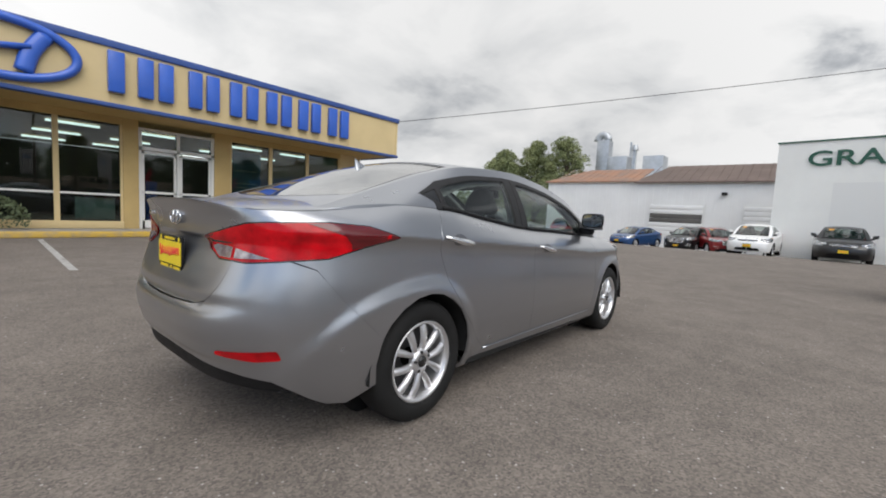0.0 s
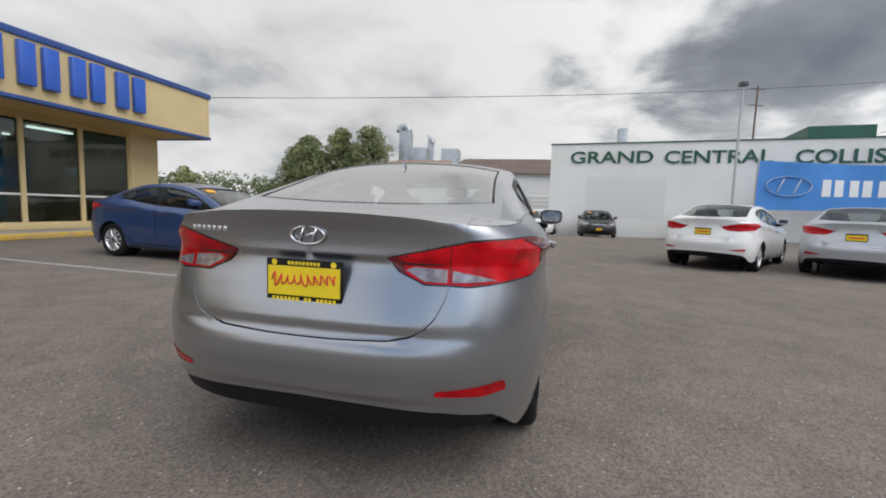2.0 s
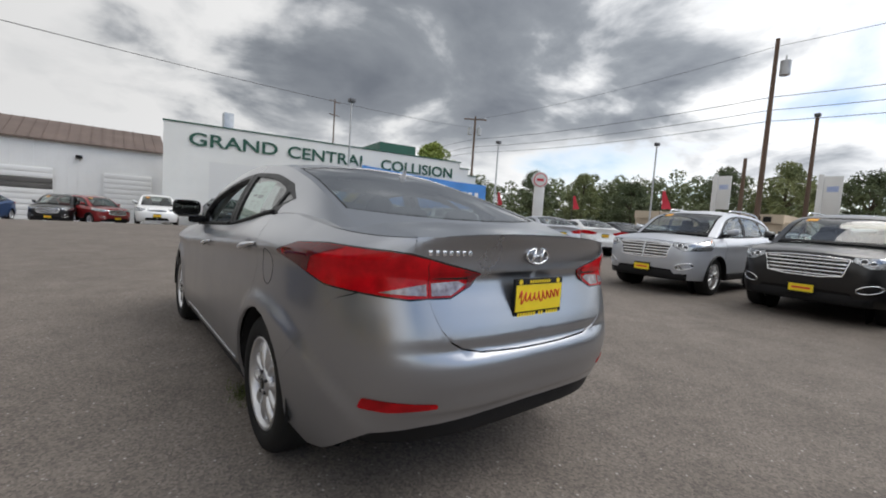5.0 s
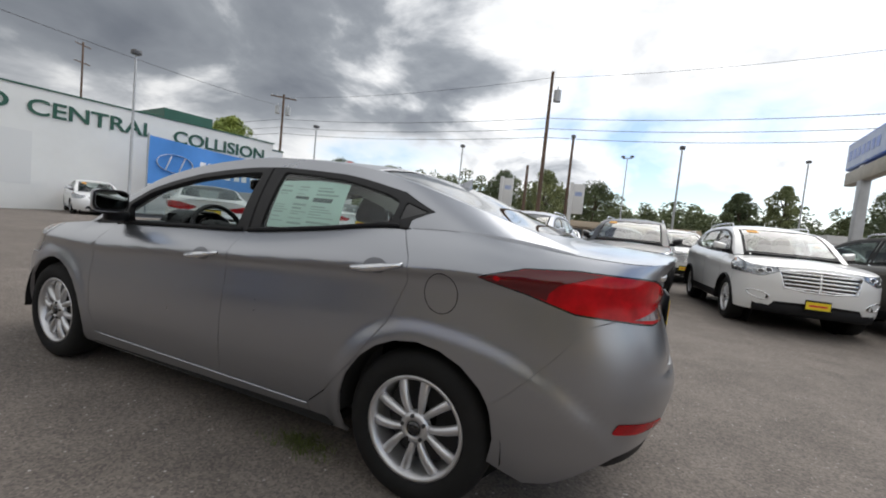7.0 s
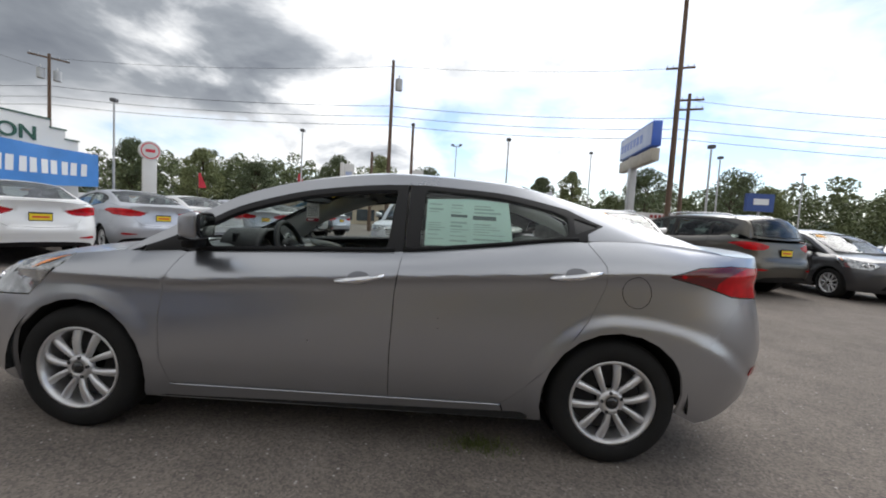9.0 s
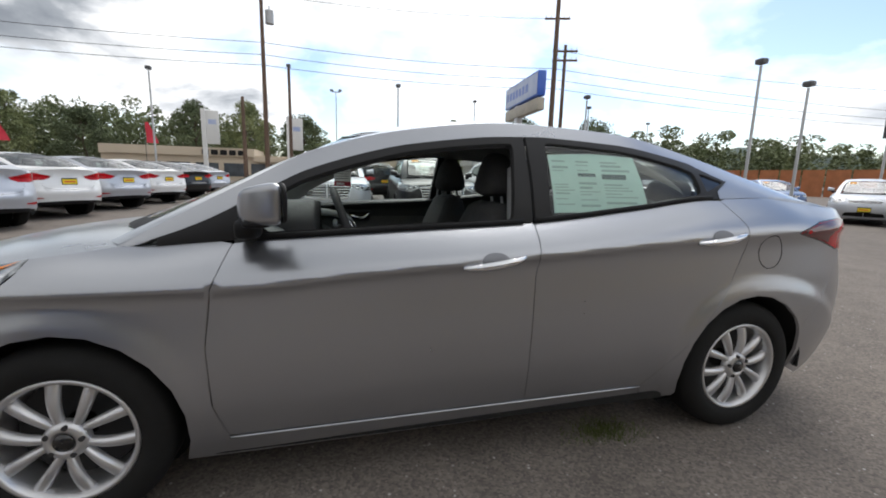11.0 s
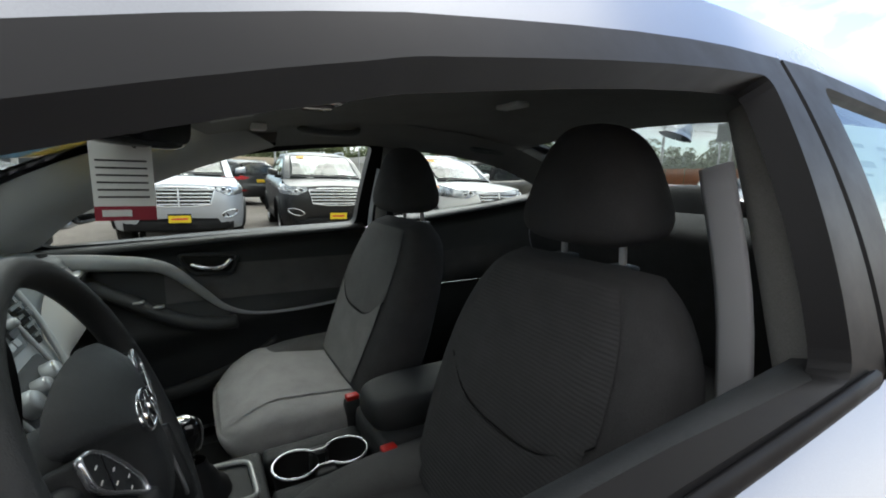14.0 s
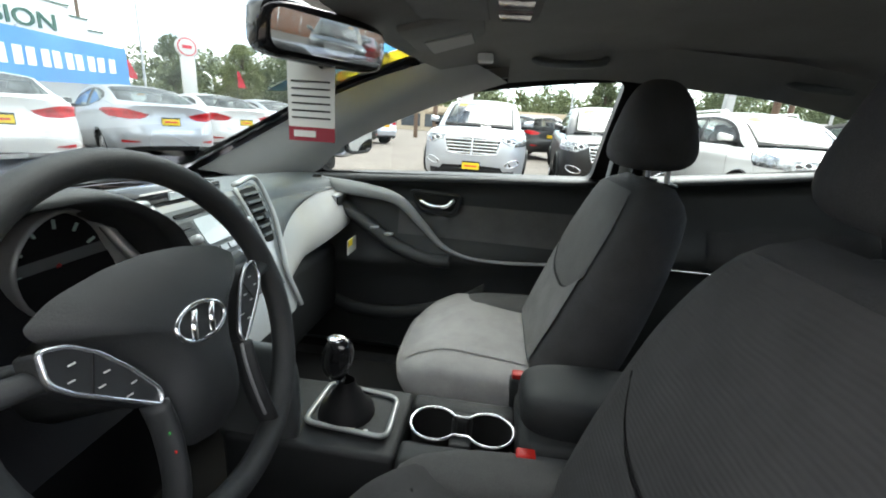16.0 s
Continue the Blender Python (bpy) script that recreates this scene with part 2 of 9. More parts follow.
# ---------------------------------------------------------------- small mesh helpers
def curve_of(xs, ys):
    """Monotone cubic through the points, as a function of numpy arrays."""
    xs, ys = np.array(xs, float), np.array(ys, float)
    if xs[0] > xs[-1]:
        xs, ys = xs[::-1], ys[::-1]
    h = np.diff(xs)
    d = np.diff(ys) / h
    m = np.zeros(len(xs))
    m[0], m[-1] = d[0], d[-1]
    for i in range(1, len(xs) - 1):
        if d[i - 1] * d[i] > 0:
            w1, w2 = 2 * h[i] + h[i - 1], h[i] + 2 * h[i - 1]
            m[i] = (w1 + w2) / (w1 / d[i - 1] + w2 / d[i])

    def f(x):
        x = np.asarray(x, float)
        i = np.clip(np.searchsorted(xs, x) - 1, 0, len(h) - 1)
        t = np.clip((x - xs[i]) / h[i], -0.6, 1.6)
        u = np.clip(t, 0, 1)
        v = (2 * u**3 - 3 * u**2 + 1) * ys[i] + (u**3 - 2 * u**2 + u) * h[i] * m[i] + (-2 * u**3 + 3 * u**2) * ys[i + 1] + (u**3 - u**2) * h[i] * m[i + 1]
        return v + np.where(t < 0, t * h[i] * m[i], 0) + np.where(t > 1, (t - 1) * h[i] * m[i + 1], 0)

    return f


def bent(points, step=0.03):
    """A polyline with points at most step apart."""
    out = []
    for a, b in zip(points, points[1:]):
        n = max(1, int(math.ceil(math.dist(a, b) / step)))
        out += [tuple(a[k] + (b[k] - a[k]) * i / n for k in range(len(a))) for i in range(n)]
    return out + [tuple(points[-1])]


def rounded(points, r=0.02, closed=True, n=4):
    """A polygon (2D) with rounded corners."""
    out, m = [], len(points)
    for i in range(m):
        p = Vector(points[i])
        if not closed and i in (0, m - 1):
            out.append(tuple(p))
            continue
        a, b = Vector(points[i - 1]), Vector(points[(i + 1) % m])
        da, db = (a - p), (b - p)
        k = min(r, da.length * 0.45, db.length * 0.45)
        a, b = p + da.normalized() * k, p + db.normalized() * k
        for j in range(n + 1):
            t = j / n
            q = a * (1 - t) ** 2 + p * 2 * t * (1 - t) + b * t * t
            out.append(tuple(q))
    return out


def smooth_line(points, n=6):
    """A Catmull-Rom line through the points."""
    pts = [np.array(p, float) for p in points]
    pts = [2 * pts[0] - pts[1]] + pts + [2 * pts[-1] - pts[-2]]
    out = []
    for i in range(1, len(pts) - 2):
        a, b, c, d = pts[i - 1 : i + 3]
        for j in range(n):
            t = j / n
            out.append(tuple(0.5 * (2 * b + (c - a) * t + (2 * a - 5 * b + 4 * c - d) * t * t + (3 * b - a - 3 * c + d) * t**3)))
    return out + [tuple(pts[-2])]


def finish(name, mesh, material, parent=None, label="", smooth=True):
    ob = new(name, mesh)
    for m in material if isinstance(material, (list, tuple)) else [material]:
        mesh.materials.append(m)
    if smooth:
        mesh.shade_smooth()
    if parent:
        ob.parent = parent
    if label:
        tagged(ob, label)
    return ob


def part(name, bm, material, parent=None, label="", smooth=False, angle=0.6):
    """Links a bmesh as one mesh object."""
    mesh = bpy.data.meshes.new(name)
    if smooth:
        for f in bm.faces:
            f.smooth = True
        for e in bm.edges:
            if len(e.link_faces) == 2 and e.calc_face_angle(0) > angle:
                e.smooth = False
    bm.to_mesh(mesh)
    bm.free()
    return finish(name, mesh, material, parent, label, smooth=False)


def mesh_part(name, verts, faces, material, parent=None, label="", smooth=True):
    mesh = bpy.data.meshes.new(name)
    mesh.from_pydata([tuple(v) for v in verts], [], faces)
    return finish(name, mesh, material, parent, label, smooth)


def box(bm, x0, x1, y0, y1, z0, z1, bevel=0.0, m=None, seg=2):
    """Adds a box, its edges rounded."""
    made = bmesh.ops.create_cube(bm, size=1.0, matrix=Matrix.LocRotScale(((x0 + x1) / 2, (y0 + y1) / 2, (z0 + z1) / 2), None, (abs(x1 - x0), abs(y1 - y0), abs(z1 - z0))))
    vs = made["verts"]
    if bevel:
        es = list({e for v in vs for e in v.link_edges})
        out = bmesh.ops.bevel(bm, geom=es, offset=bevel, segments=seg, affect="EDGES", profile=0.5)
        vs = list({v for f in out["faces"] for v in f.verts} | {v for v in vs if v.is_valid})
    if m is not None:
        bmesh.ops.transform(bm, matrix=m, verts=vs)
    return vs


def box_part(name, x0, x1, y0, y1, z0, z1, material, parent=None, label="", bevel=0.0, m=None, seg=2):
    bm = bmesh.new()
    box(bm, x0, x1, y0, y1, z0, z1, bevel, m, seg)
    return part(name, bm, material, parent, label, smooth=bevel > 0, angle=0.9)


def rod(bm, a, b, r0, r1=None, n=12, caps=True):
    """Adds a tapered rod from a to b."""
    a, b = Vector(a), Vector(b)
    d = b - a
    q = d.to_track_quat("Z", "Y").to_matrix().to_4x4()
    return bmesh.ops.create_cone(bm, cap_ends=caps, segments=n, radius1=r0, radius2=r0 if r1 is None else r1, depth=d.length, matrix=Matrix.Translation((a + b) / 2) @ q)["verts"]


def tube(name, points, r, material, parent=None, label="", n=8, closed=False):
    """A pipe along the points; r one number or one for each point, or (rx, ry)."""
    pts = [Vector(p) for p in points]
    verts, faces, m = [], [], len(pts)
    up = None
    for i, p in enumerate(pts):
        a, b = pts[i - 1] if (i or closed) else p, pts[(i + 1) % m] if (i < m - 1 or closed) else p
        t = (b - a).normalized()
        if up is None:
            up = Vector((0, 0, 1)) if abs(t.z) < 0.9 else Vector((1, 0, 0))
        up = (up - t * up.dot(t)).normalized()
        side = t.cross(up)
        rr = r[i] if isinstance(r, (list, tuple)) and not isinstance(r, tuple) else r
        ra, rb = rr if isinstance(rr, tuple) else (rr, rr)
        for k in range(n):
            w = 2 * math.pi * k / n
            verts.append(p + side * (ra * math.cos(w)) + up * (rb * math.sin(w)))
    for i in range(m if closed else m - 1):
        j = (i + 1) % m
        for k in range(n):
            l = (k + 1) % n
            faces.append((i * n + k, j * n + k, j * n + l, i * n + l))
    if not closed:
        faces += [tuple(range(n)), tuple(range((m - 1) * n, m * n))[::-1]]
    return mesh_part(name, verts, faces, material, parent, label)


def lathe(name, profile, material, parent=None, label="", n=32, m=None, smooth=True):
    """Turns the profile (radius, height) round the x axis."""
    verts, faces = [], []
    for r, h in profile:
        for k in range(n):
            w = 2 * math.pi * k / n
            v = Vector((h, r * math.cos(w), r * math.sin(w)))
            verts.append(m @ v if m else v)
    for i in range(len(profile) - 1):
        for k in range(n):
            l = (k + 1) % n
            faces.append((i * n + k, (i + 1) * n + k, (i + 1) * n + l, i * n + l))
    return mesh_part(name, verts, faces, material, parent, label, smooth)


def grid_part(name, fn, nu, nv, material, parent=None, label="", closed=False):
    """A sheet fn(u, v) with u, v from 0 to 1."""
    verts = [fn(i / nu, j / nv) for i in range(nu + 1) for j in range(nv + 1)]
    faces = [(i * (nv + 1) + j, (i + 1) * (nv + 1) + j, (i + 1) * (nv + 1) + j + 1, i * (nv + 1) + j + 1) for i in range(nu) for j in range(nv)]
    return mesh_part(name, verts, faces, material, parent, label)


def blob(name, center, size, material, parent=None, label="", power=2.6, nu=24, nv=16, m=None, warp=None):
    """A cushion-like superellipsoid; warp moves its points."""
    def sp(w, p):
        return math.copysign(abs(w) ** (2 / p), w)

    verts, faces = [], []
    for j in range(nv + 1):
        b = -math.pi / 2 + math.pi * j / nv
        for i in range(nu):
            a = 2 * math.pi * i / nu
            v = Vector((sp(math.cos(b), power) * sp(math.cos(a), power) * size[0] / 2, sp(math.cos(b), power) * sp(math.sin(a), power) * size[1] / 2, sp(math.sin(b), power) * size[2] / 2))
            if warp:
                v = Vector(warp(v))
            if m:
                v = m @ v
            verts.append(v + Vector(center))
    for j in range(nv):
        for i in range(nu):
            k = (i + 1) % nu
            faces.append((j * nu + i, j * nu + k, (j + 1) * nu + k, (j + 1) * nu + i))
    return mesh_part(name, verts, faces, material, parent, label)


# ---------------------------------------------------------------- car bodies
def inside(px, py, poly):
    n, hit = len(poly), np.zeros(px.shape, bool)
    for i in range(n):
        (x0, y0), (x1, y1) = poly[i - 1], poly[i]
        if y0 != y1:
            cut = (y0 > py) != (y1 > py)
            hit ^= cut & (px < (x1 - x0) * (py - y0) / (y1 - y0) + x0)
    return hit


def far_from(px, py, poly, d):
    ok = np.ones(px.shape, bool)
    for i in range(len(poly)):
        a, b = np.array(poly[i - 1]), np.array(poly[i])
        ab = b - a
        l = max(1e-9, ab @ ab)
        t = np.clip(((px - a[0]) * ab[0] + (py - a[1]) * ab[1]) / l, 0, 1)
        ok &= np.hypot(px - a[0] - t * ab[0], py - a[1] - t * ab[1]) > d
    return ok


def shrunk(poly, d):
    """The polygon drawn in by d."""
    area = sum(poly[i - 1][0] * poly[i][1] - poly[i][0] * poly[i - 1][1] for i in range(len(poly)))
    s, out, n = (1 if area > 0 else -1), [], len(poly)
    for i in range(n):
        a, p, b = (np.array(poly[(i + k) % n]) for k in (-1, 0, 1))
        u, v = p - a, b - p
        u, v = u / max(1e-9, np.hypot(*u)), v / max(1e-9, np.hypot(*v))
        w = np.array([-(u + v)[1], (u + v)[0]])
        w = w / max(1e-9, np.hypot(*w))
        out.append(tuple(p + s * d * w))
    return out


def panel(name, sheet, poly, material, parent, label="", holes=(), res=0.05, inset=0.0022, lip=0.012, lift=0.0, mirror=False, both=False, edge=0.04):
    """A sheet-metal or glass piece: the polygon in the sheet's own two coordinates, laid on the surface, its edges turned in."""
    from mathutils.geometry import delaunay_2d_cdt

    poly = bent(list(poly) + [poly[0]], edge)[:-1]
    poly = shrunk(poly, inset) if inset else poly
    rings = [poly] + [bent(list(h) + [h[0]], edge)[:-1] for h in holes]
    pts, edges = [], []
    for ring in rings:
        o = len(pts)
        pts += ring
        edges += [(o + i, o + (i + 1) % len(ring)) for i in range(len(ring))]
    a = np.array(poly)
    gx, gy = np.meshgrid(np.arange(a[:, 0].min(), a[:, 0].max(), res), np.arange(a[:, 1].min(), a[:, 1].max(), res * 0.7))
    gx, gy = gx.ravel(), gy.ravel()
    ok = inside(gx, gy, poly)
    for h in rings[1:]:
        ok &= ~inside(gx, gy, h)
    gx, gy = gx[ok], gy[ok]
    for ring in rings:
        ok = far_from(gx, gy, ring, res * 0.4)
        gx, gy = gx[ok], gy[ok]
    pts += list(zip(gx.tolist(), gy.tolist()))
    co, _, tris, *_ = delaunay_2d_cdt([Vector(p) for p in pts], edges, [], 2, 1e-6)
    co = np.array([tuple(v) for v in co])
    e = 0.009
    P = sheet(co[:, 0], co[:, 1])
    N = np.cross(sheet(co[:, 0] + e, co[:, 1]) - sheet(co[:, 0] - e, co[:, 1]), sheet(co[:, 0], co[:, 1] + e) - sheet(co[:, 0], co[:, 1] - e))
    N /= np.maximum(1e-9, np.linalg.norm(N, axis=1))[:, None]
    out = P - np.array([0, 0, 0.75]) * 1.0
    out[:, 1] *= 0.35
    if (N * out).sum() < 0:
        N = -N
    P = P + N * lift
    tris = np.array([tuple(t) for t in tris])
    mid = co[tris].mean(axis=1)
    keep = inside(mid[:, 0], mid[:, 1], poly)
    for h in rings[1:]:
        keep &= ~inside(mid[:, 0], mid[:, 1], h)
    tris = tris[keep]
    turn = (np.cross(P[tris[:, 1]] - P[tris[:, 0]], P[tris[:, 2]] - P[tris[:, 0]]) * N[tris[:, 0]]).sum(axis=1) < 0
    tris[turn] = tris[turn][:, ::-1]
    fixed = [tuple(t) for t in tris.tolist()]
    count = {}
    for t in fixed:
        for i in range(3):
            count[(t[i], t[(i + 1) % 3])] = 1
    faces = list(fixed)
    V, NN = [*P], [*N]
    if lip:
        rim = [k for k in count if (k[1], k[0]) not in count and not (both and abs(P[k[0]][0]) < 0.004 and abs(P[k[1]][0]) < 0.004)]
        low = {}
        for i, j in rim:
            for k in (i, j):
                if k not in low:
                    low[k] = len(V)
                    V.append(P[k])
                    NN.append(N[k])
                    V.append(P[k] - N[k] * lip)
                    NN.append(N[k])
            faces.append((low[j], low[i], low[i] + 1, low[j] + 1))
    V, NN = np.array(V), np.array(NN)
    if mirror or both:
        flip = np.array([-1, 1, 1])
        MV, MN, MF = V * flip, NN * flip, [f[::-1] for f in faces]
        if both:
            o = len(V)
            near = np.abs(V[:, 0]) < 0.002
            near[len(P):] = False
            V[near, 0], NN[near, 0] = 0.0, 0.0
            faces = faces + [tuple(i if near[i] else i + o for i in f) for f in MF]
            V, NN = np.vstack([V, MV]), np.vstack([NN, MN])
            used = sorted({i for f in faces for i in f})
            at = {k: n for n, k in enumerate(used)}
            V, NN, faces = V[used], NN[used], [tuple(at[i] for i in f) for f in faces]
        else:
            V, NN, faces = MV, MN, MF
    mesh = bpy.data.meshes.new(name)
    mesh.from_pydata(V.tolist(), [], faces)
    mesh.shade_smooth()
    mesh.normals_split_custom_set_from_vertices(NN.tolist())
    return finish(name, mesh, material, parent, label, smooth=False)


class Shape:
    """The surfaces of a car body, y ahead, half of it (x > 0)."""

    def __init__(self, d):
        self.d = d
        self.y0, self.y1 = d["round_rear"], d["round_front"]
        self.rear = curve_of(*zip(*d["rear"]))
        self.round = curve_of(*zip(*d["round"])) if "round" in d else None  # the smooth corner
        self.front = curve_of(*zip(*d["front"]))
        self.crease = curve_of(*zip(*d["crease"]))
        b = d["stations"]
        k = np.arange(len(b)) / (len(b) - 1)
        self.st = [[curve_of(k, [row[i][j] for row in b]) for j in range(len(b[0][i]))] for i in range(3)]
        by = [row[0][1] for row in b]
        self.belt_z = curve_of(by, [row[0][2] for row in b])
        self.belt_x = curve_of(by, [row[0][0] for row in b])
        self.hip = curve_of(*zip(*d["hip"]))
        self.caps = {}
        for key, a, l, n in (("r", d["half"], self.y0 - min(r[1] for r in d["rear"]), d["pow_rear"]), ("f", d["half"], max(r[1] for r in d["front"]) - self.y1, d["pow_front"])):
            w = np.linspace(0, 1, 1200) ** 1.0 * math.pi / 2
            cx, cy = np.cos(w) ** (2 / n), np.sin(w) ** (2 / n)
            s = np.concatenate([[0], np.cumsum(np.hypot(np.diff(cx) * a, np.diff(cy) * l))])
            self.caps[key] = (s, cx, cy)
        self.s_rear = self.y0 - self.caps["r"][0][-1]
        self.s_front = self.y1 + self.caps["f"][0][-1]

    def width(self, y, z):
        """The half width of the side at y and height z, before the ends round off."""
        d = self.d
        yy = np.clip(y, d["hold"][0], d["hold"][1])
        zc, zb, xb, h = self.crease(yy), self.belt_z(yy), self.belt_x(yy), d["half"]
        low = self.hip(z / np.maximum(0.3, zc))  # below the crease
        t = np.clip((z - zc) / np.maximum(0.02, zb - zc), 0, 1.6)
        up = h * self.hip(1.0) + (xb - h * self.hip(1.0)) * (0.12 * t + 0.88 * t**1.6)
        w = np.where(z < zc, h * low, up)
        for cy in d["axles"]:
            r = np.hypot(y - cy, z - d["wheel_r"])
            reach = 0.015
            if cy < 0 and self.round:  # the rear arch's shoulder runs on down towards the reflector
                turn = np.clip(np.arctan2(cy - y, np.maximum(z - d["wheel_r"], 0.01)) / (math.pi / 2), 0, 1)
                reach = reach + 0.38 * turn**2
            out = np.clip((r - d["arch_r"] - reach) / 0.085, 0, 1)
            w = w + d["flare"] * (1.0 if cy < 0 else 0.6) * (1 - out * out * (3 - 2 * out)) * (z > d["wheel_r"] * 0.6)
        return w

    def tail(self, z, fx):
        """The rear profile; the bumper's shelf climbs towards the tail lamps as fx goes from middle (0) to side (1)."""
        lift = self.d.get("sweep", 0.0) * np.clip(fx, 0, 1) ** 2.5
        zz = z - lift * np.exp(-(((z - 0.72) / 0.15) ** 2))
        if not self.round:
            return self.rear(zz)
        w = np.clip((fx - 0.42) / 0.42, 0, 1)
        w = w * w * (3 - 2 * w)
        return self.rear(zz) * (1 - w) + self.round(z) * w

    def side(self, s, z):
        """The belt round the car: s along it (the same as y on the straight), z up."""
        s, z = np.asarray(s, float), np.asarray(z, float)
        c = self.caps
        ar, af = np.clip(self.y0 - s, 0, c["r"][0][-1]), np.clip(s - self.y1, 0, c["f"][0][-1])
        fx = np.where(s < self.y0, np.interp(ar, c["r"][0], c["r"][1]), np.where(s > self.y1, np.interp(af, c["f"][0], c["f"][1]), 1.0))
        y = np.where(s < self.y0, self.y0 - (self.y0 - self.tail(z, fx)) * np.interp(ar, c["r"][0], c["r"][2]), np.where(s > self.y1, self.y1 + (self.front(z) - self.y1) * np.interp(af, c["f"][0], c["f"][2]), s))
        over_r, over_f = np.minimum(0, self.s_rear - s), np.minimum(0, s - self.s_front)  # past the middle
        x = self.width(y, z) * fx
        x = np.where(s < self.s_rear, s - self.s_rear, np.where(s > self.s_front, self.s_front - s, x))
        return np.stack([x, y, z + 0 * y], -1)

    def s_at_y(self, y, z):
        if y < self.y0:
            s, cx, cy = self.caps["r"]
            a = 0.5
            for _ in range(8):
                u = np.interp((self.y0 - y) / (self.y0 - self.tail(z, a)), cy, s)
                a = 0.5 * a + 0.5 * float(np.interp(u, s, cx))
            return float(self.y0 - u)
        if y > self.y1:
            s, cx, cy = self.caps["f"]
            return float(self.y1 + np.interp((y - self.y1) / (self.front(z) - self.y1), cy, s))
        return y

    def s_at_x(self, x, z, end="r"):
        s, cx, cy = self.caps[end]
        e = self.rear(z) if end == "r" else self.front(z)
        u = np.interp(x / self.width(e, z), cx[::-1], s[::-1])
        return float(self.y0 - u if end == "r" else self.y1 + u)

    def yz(self, pts):
        return [(self.s_at_y(y, z), z) for y, z in pts]

    def xz(self, pts, end="r"):
        return [(self.s_at_x(x, z, end), z) for x, z in pts]

    def glass(self, t, v):
        """The sides of the cabin: t from cowl (0) to tail (1), v from belt (0) to roof rail (1)."""
        t, v = np.asarray(t, float), np.asarray(v, float)
        b = np.stack([f(t) for f in self.st[0]], -1)
        r = np.stack([f(t) for f in self.st[1]], -1)
        p = b + (r - b) * v[..., None]
        p[..., 0] += self.d["bulge"] * 4 * v * (1 - v) * np.clip((r - b)[..., 2] / 0.25, 0, 1)
        return p

    def tv(self, pts):
        """(y, z) in the side view to (t, v)."""
        q = np.array(pts, float)
        y, z = q[:, 0], q[:, 1]
        a0, a1 = self.st[0][1](0.0), self.st[0][1](1.0)
        t, v = np.clip((a0 - y) / (a0 - a1), 0, 1), np.full(len(q), 0.5)
        for _ in range(25):
            p = self.glass(t, v)
            a = (self.glass(t + 1e-4, v) - p) / 1e-4
            b = (self.glass(t, v + 1e-4) - p) / 1e-4
            det = a[:, 1] * b[:, 2] - a[:, 2] * b[:, 1]
            det = np.where(np.abs(det) < 1e-7, 1e-7, det)
            ey, ez = y - p[:, 1], z - p[:, 2]
            t = np.clip(t + np.clip((ey * b[:, 2] - ez * b[:, 1]) / det, -0.1, 0.1), -0.1, 1.1)
            v = np.clip(v + np.clip((a[:, 1] * ez - a[:, 2] * ey) / det, -0.3, 0.3), -0.3, 1.3)
        return list(zip(t.tolist(), v.tolist()))

    def top(self, t, u):
        """Windscreen, roof and rear window: u from the rail (0) to the middle (1)."""
        t, u = np.asarray(t, float), np.asarray(u, float)
        r = np.stack([f(t) for f in self.st[1]], -1)
        cy, cz = self.st[2][0](t), self.st[2][1](t)
        k = 1 - np.abs(1 - u) ** 2.2
        return np.stack([r[..., 0] * (1 - u), r[..., 1] + (cy - r[..., 1]) * k, r[..., 2] + (cz - r[..., 2]) * k], -1)

    def lid(self, x, y, which):
        """Bonnet or boot lid as a height over (x, y)."""
        mid, edge = self.d[which]
        f, g = curve_of(*zip(*mid)), curve_of(*zip(*edge))
        k = np.clip(np.abs(x) / self.d["lid_half"], 0, 1.2) ** 2.4
        return np.stack([x, y, f(y) + (g(y) - f(y)) * k], -1)


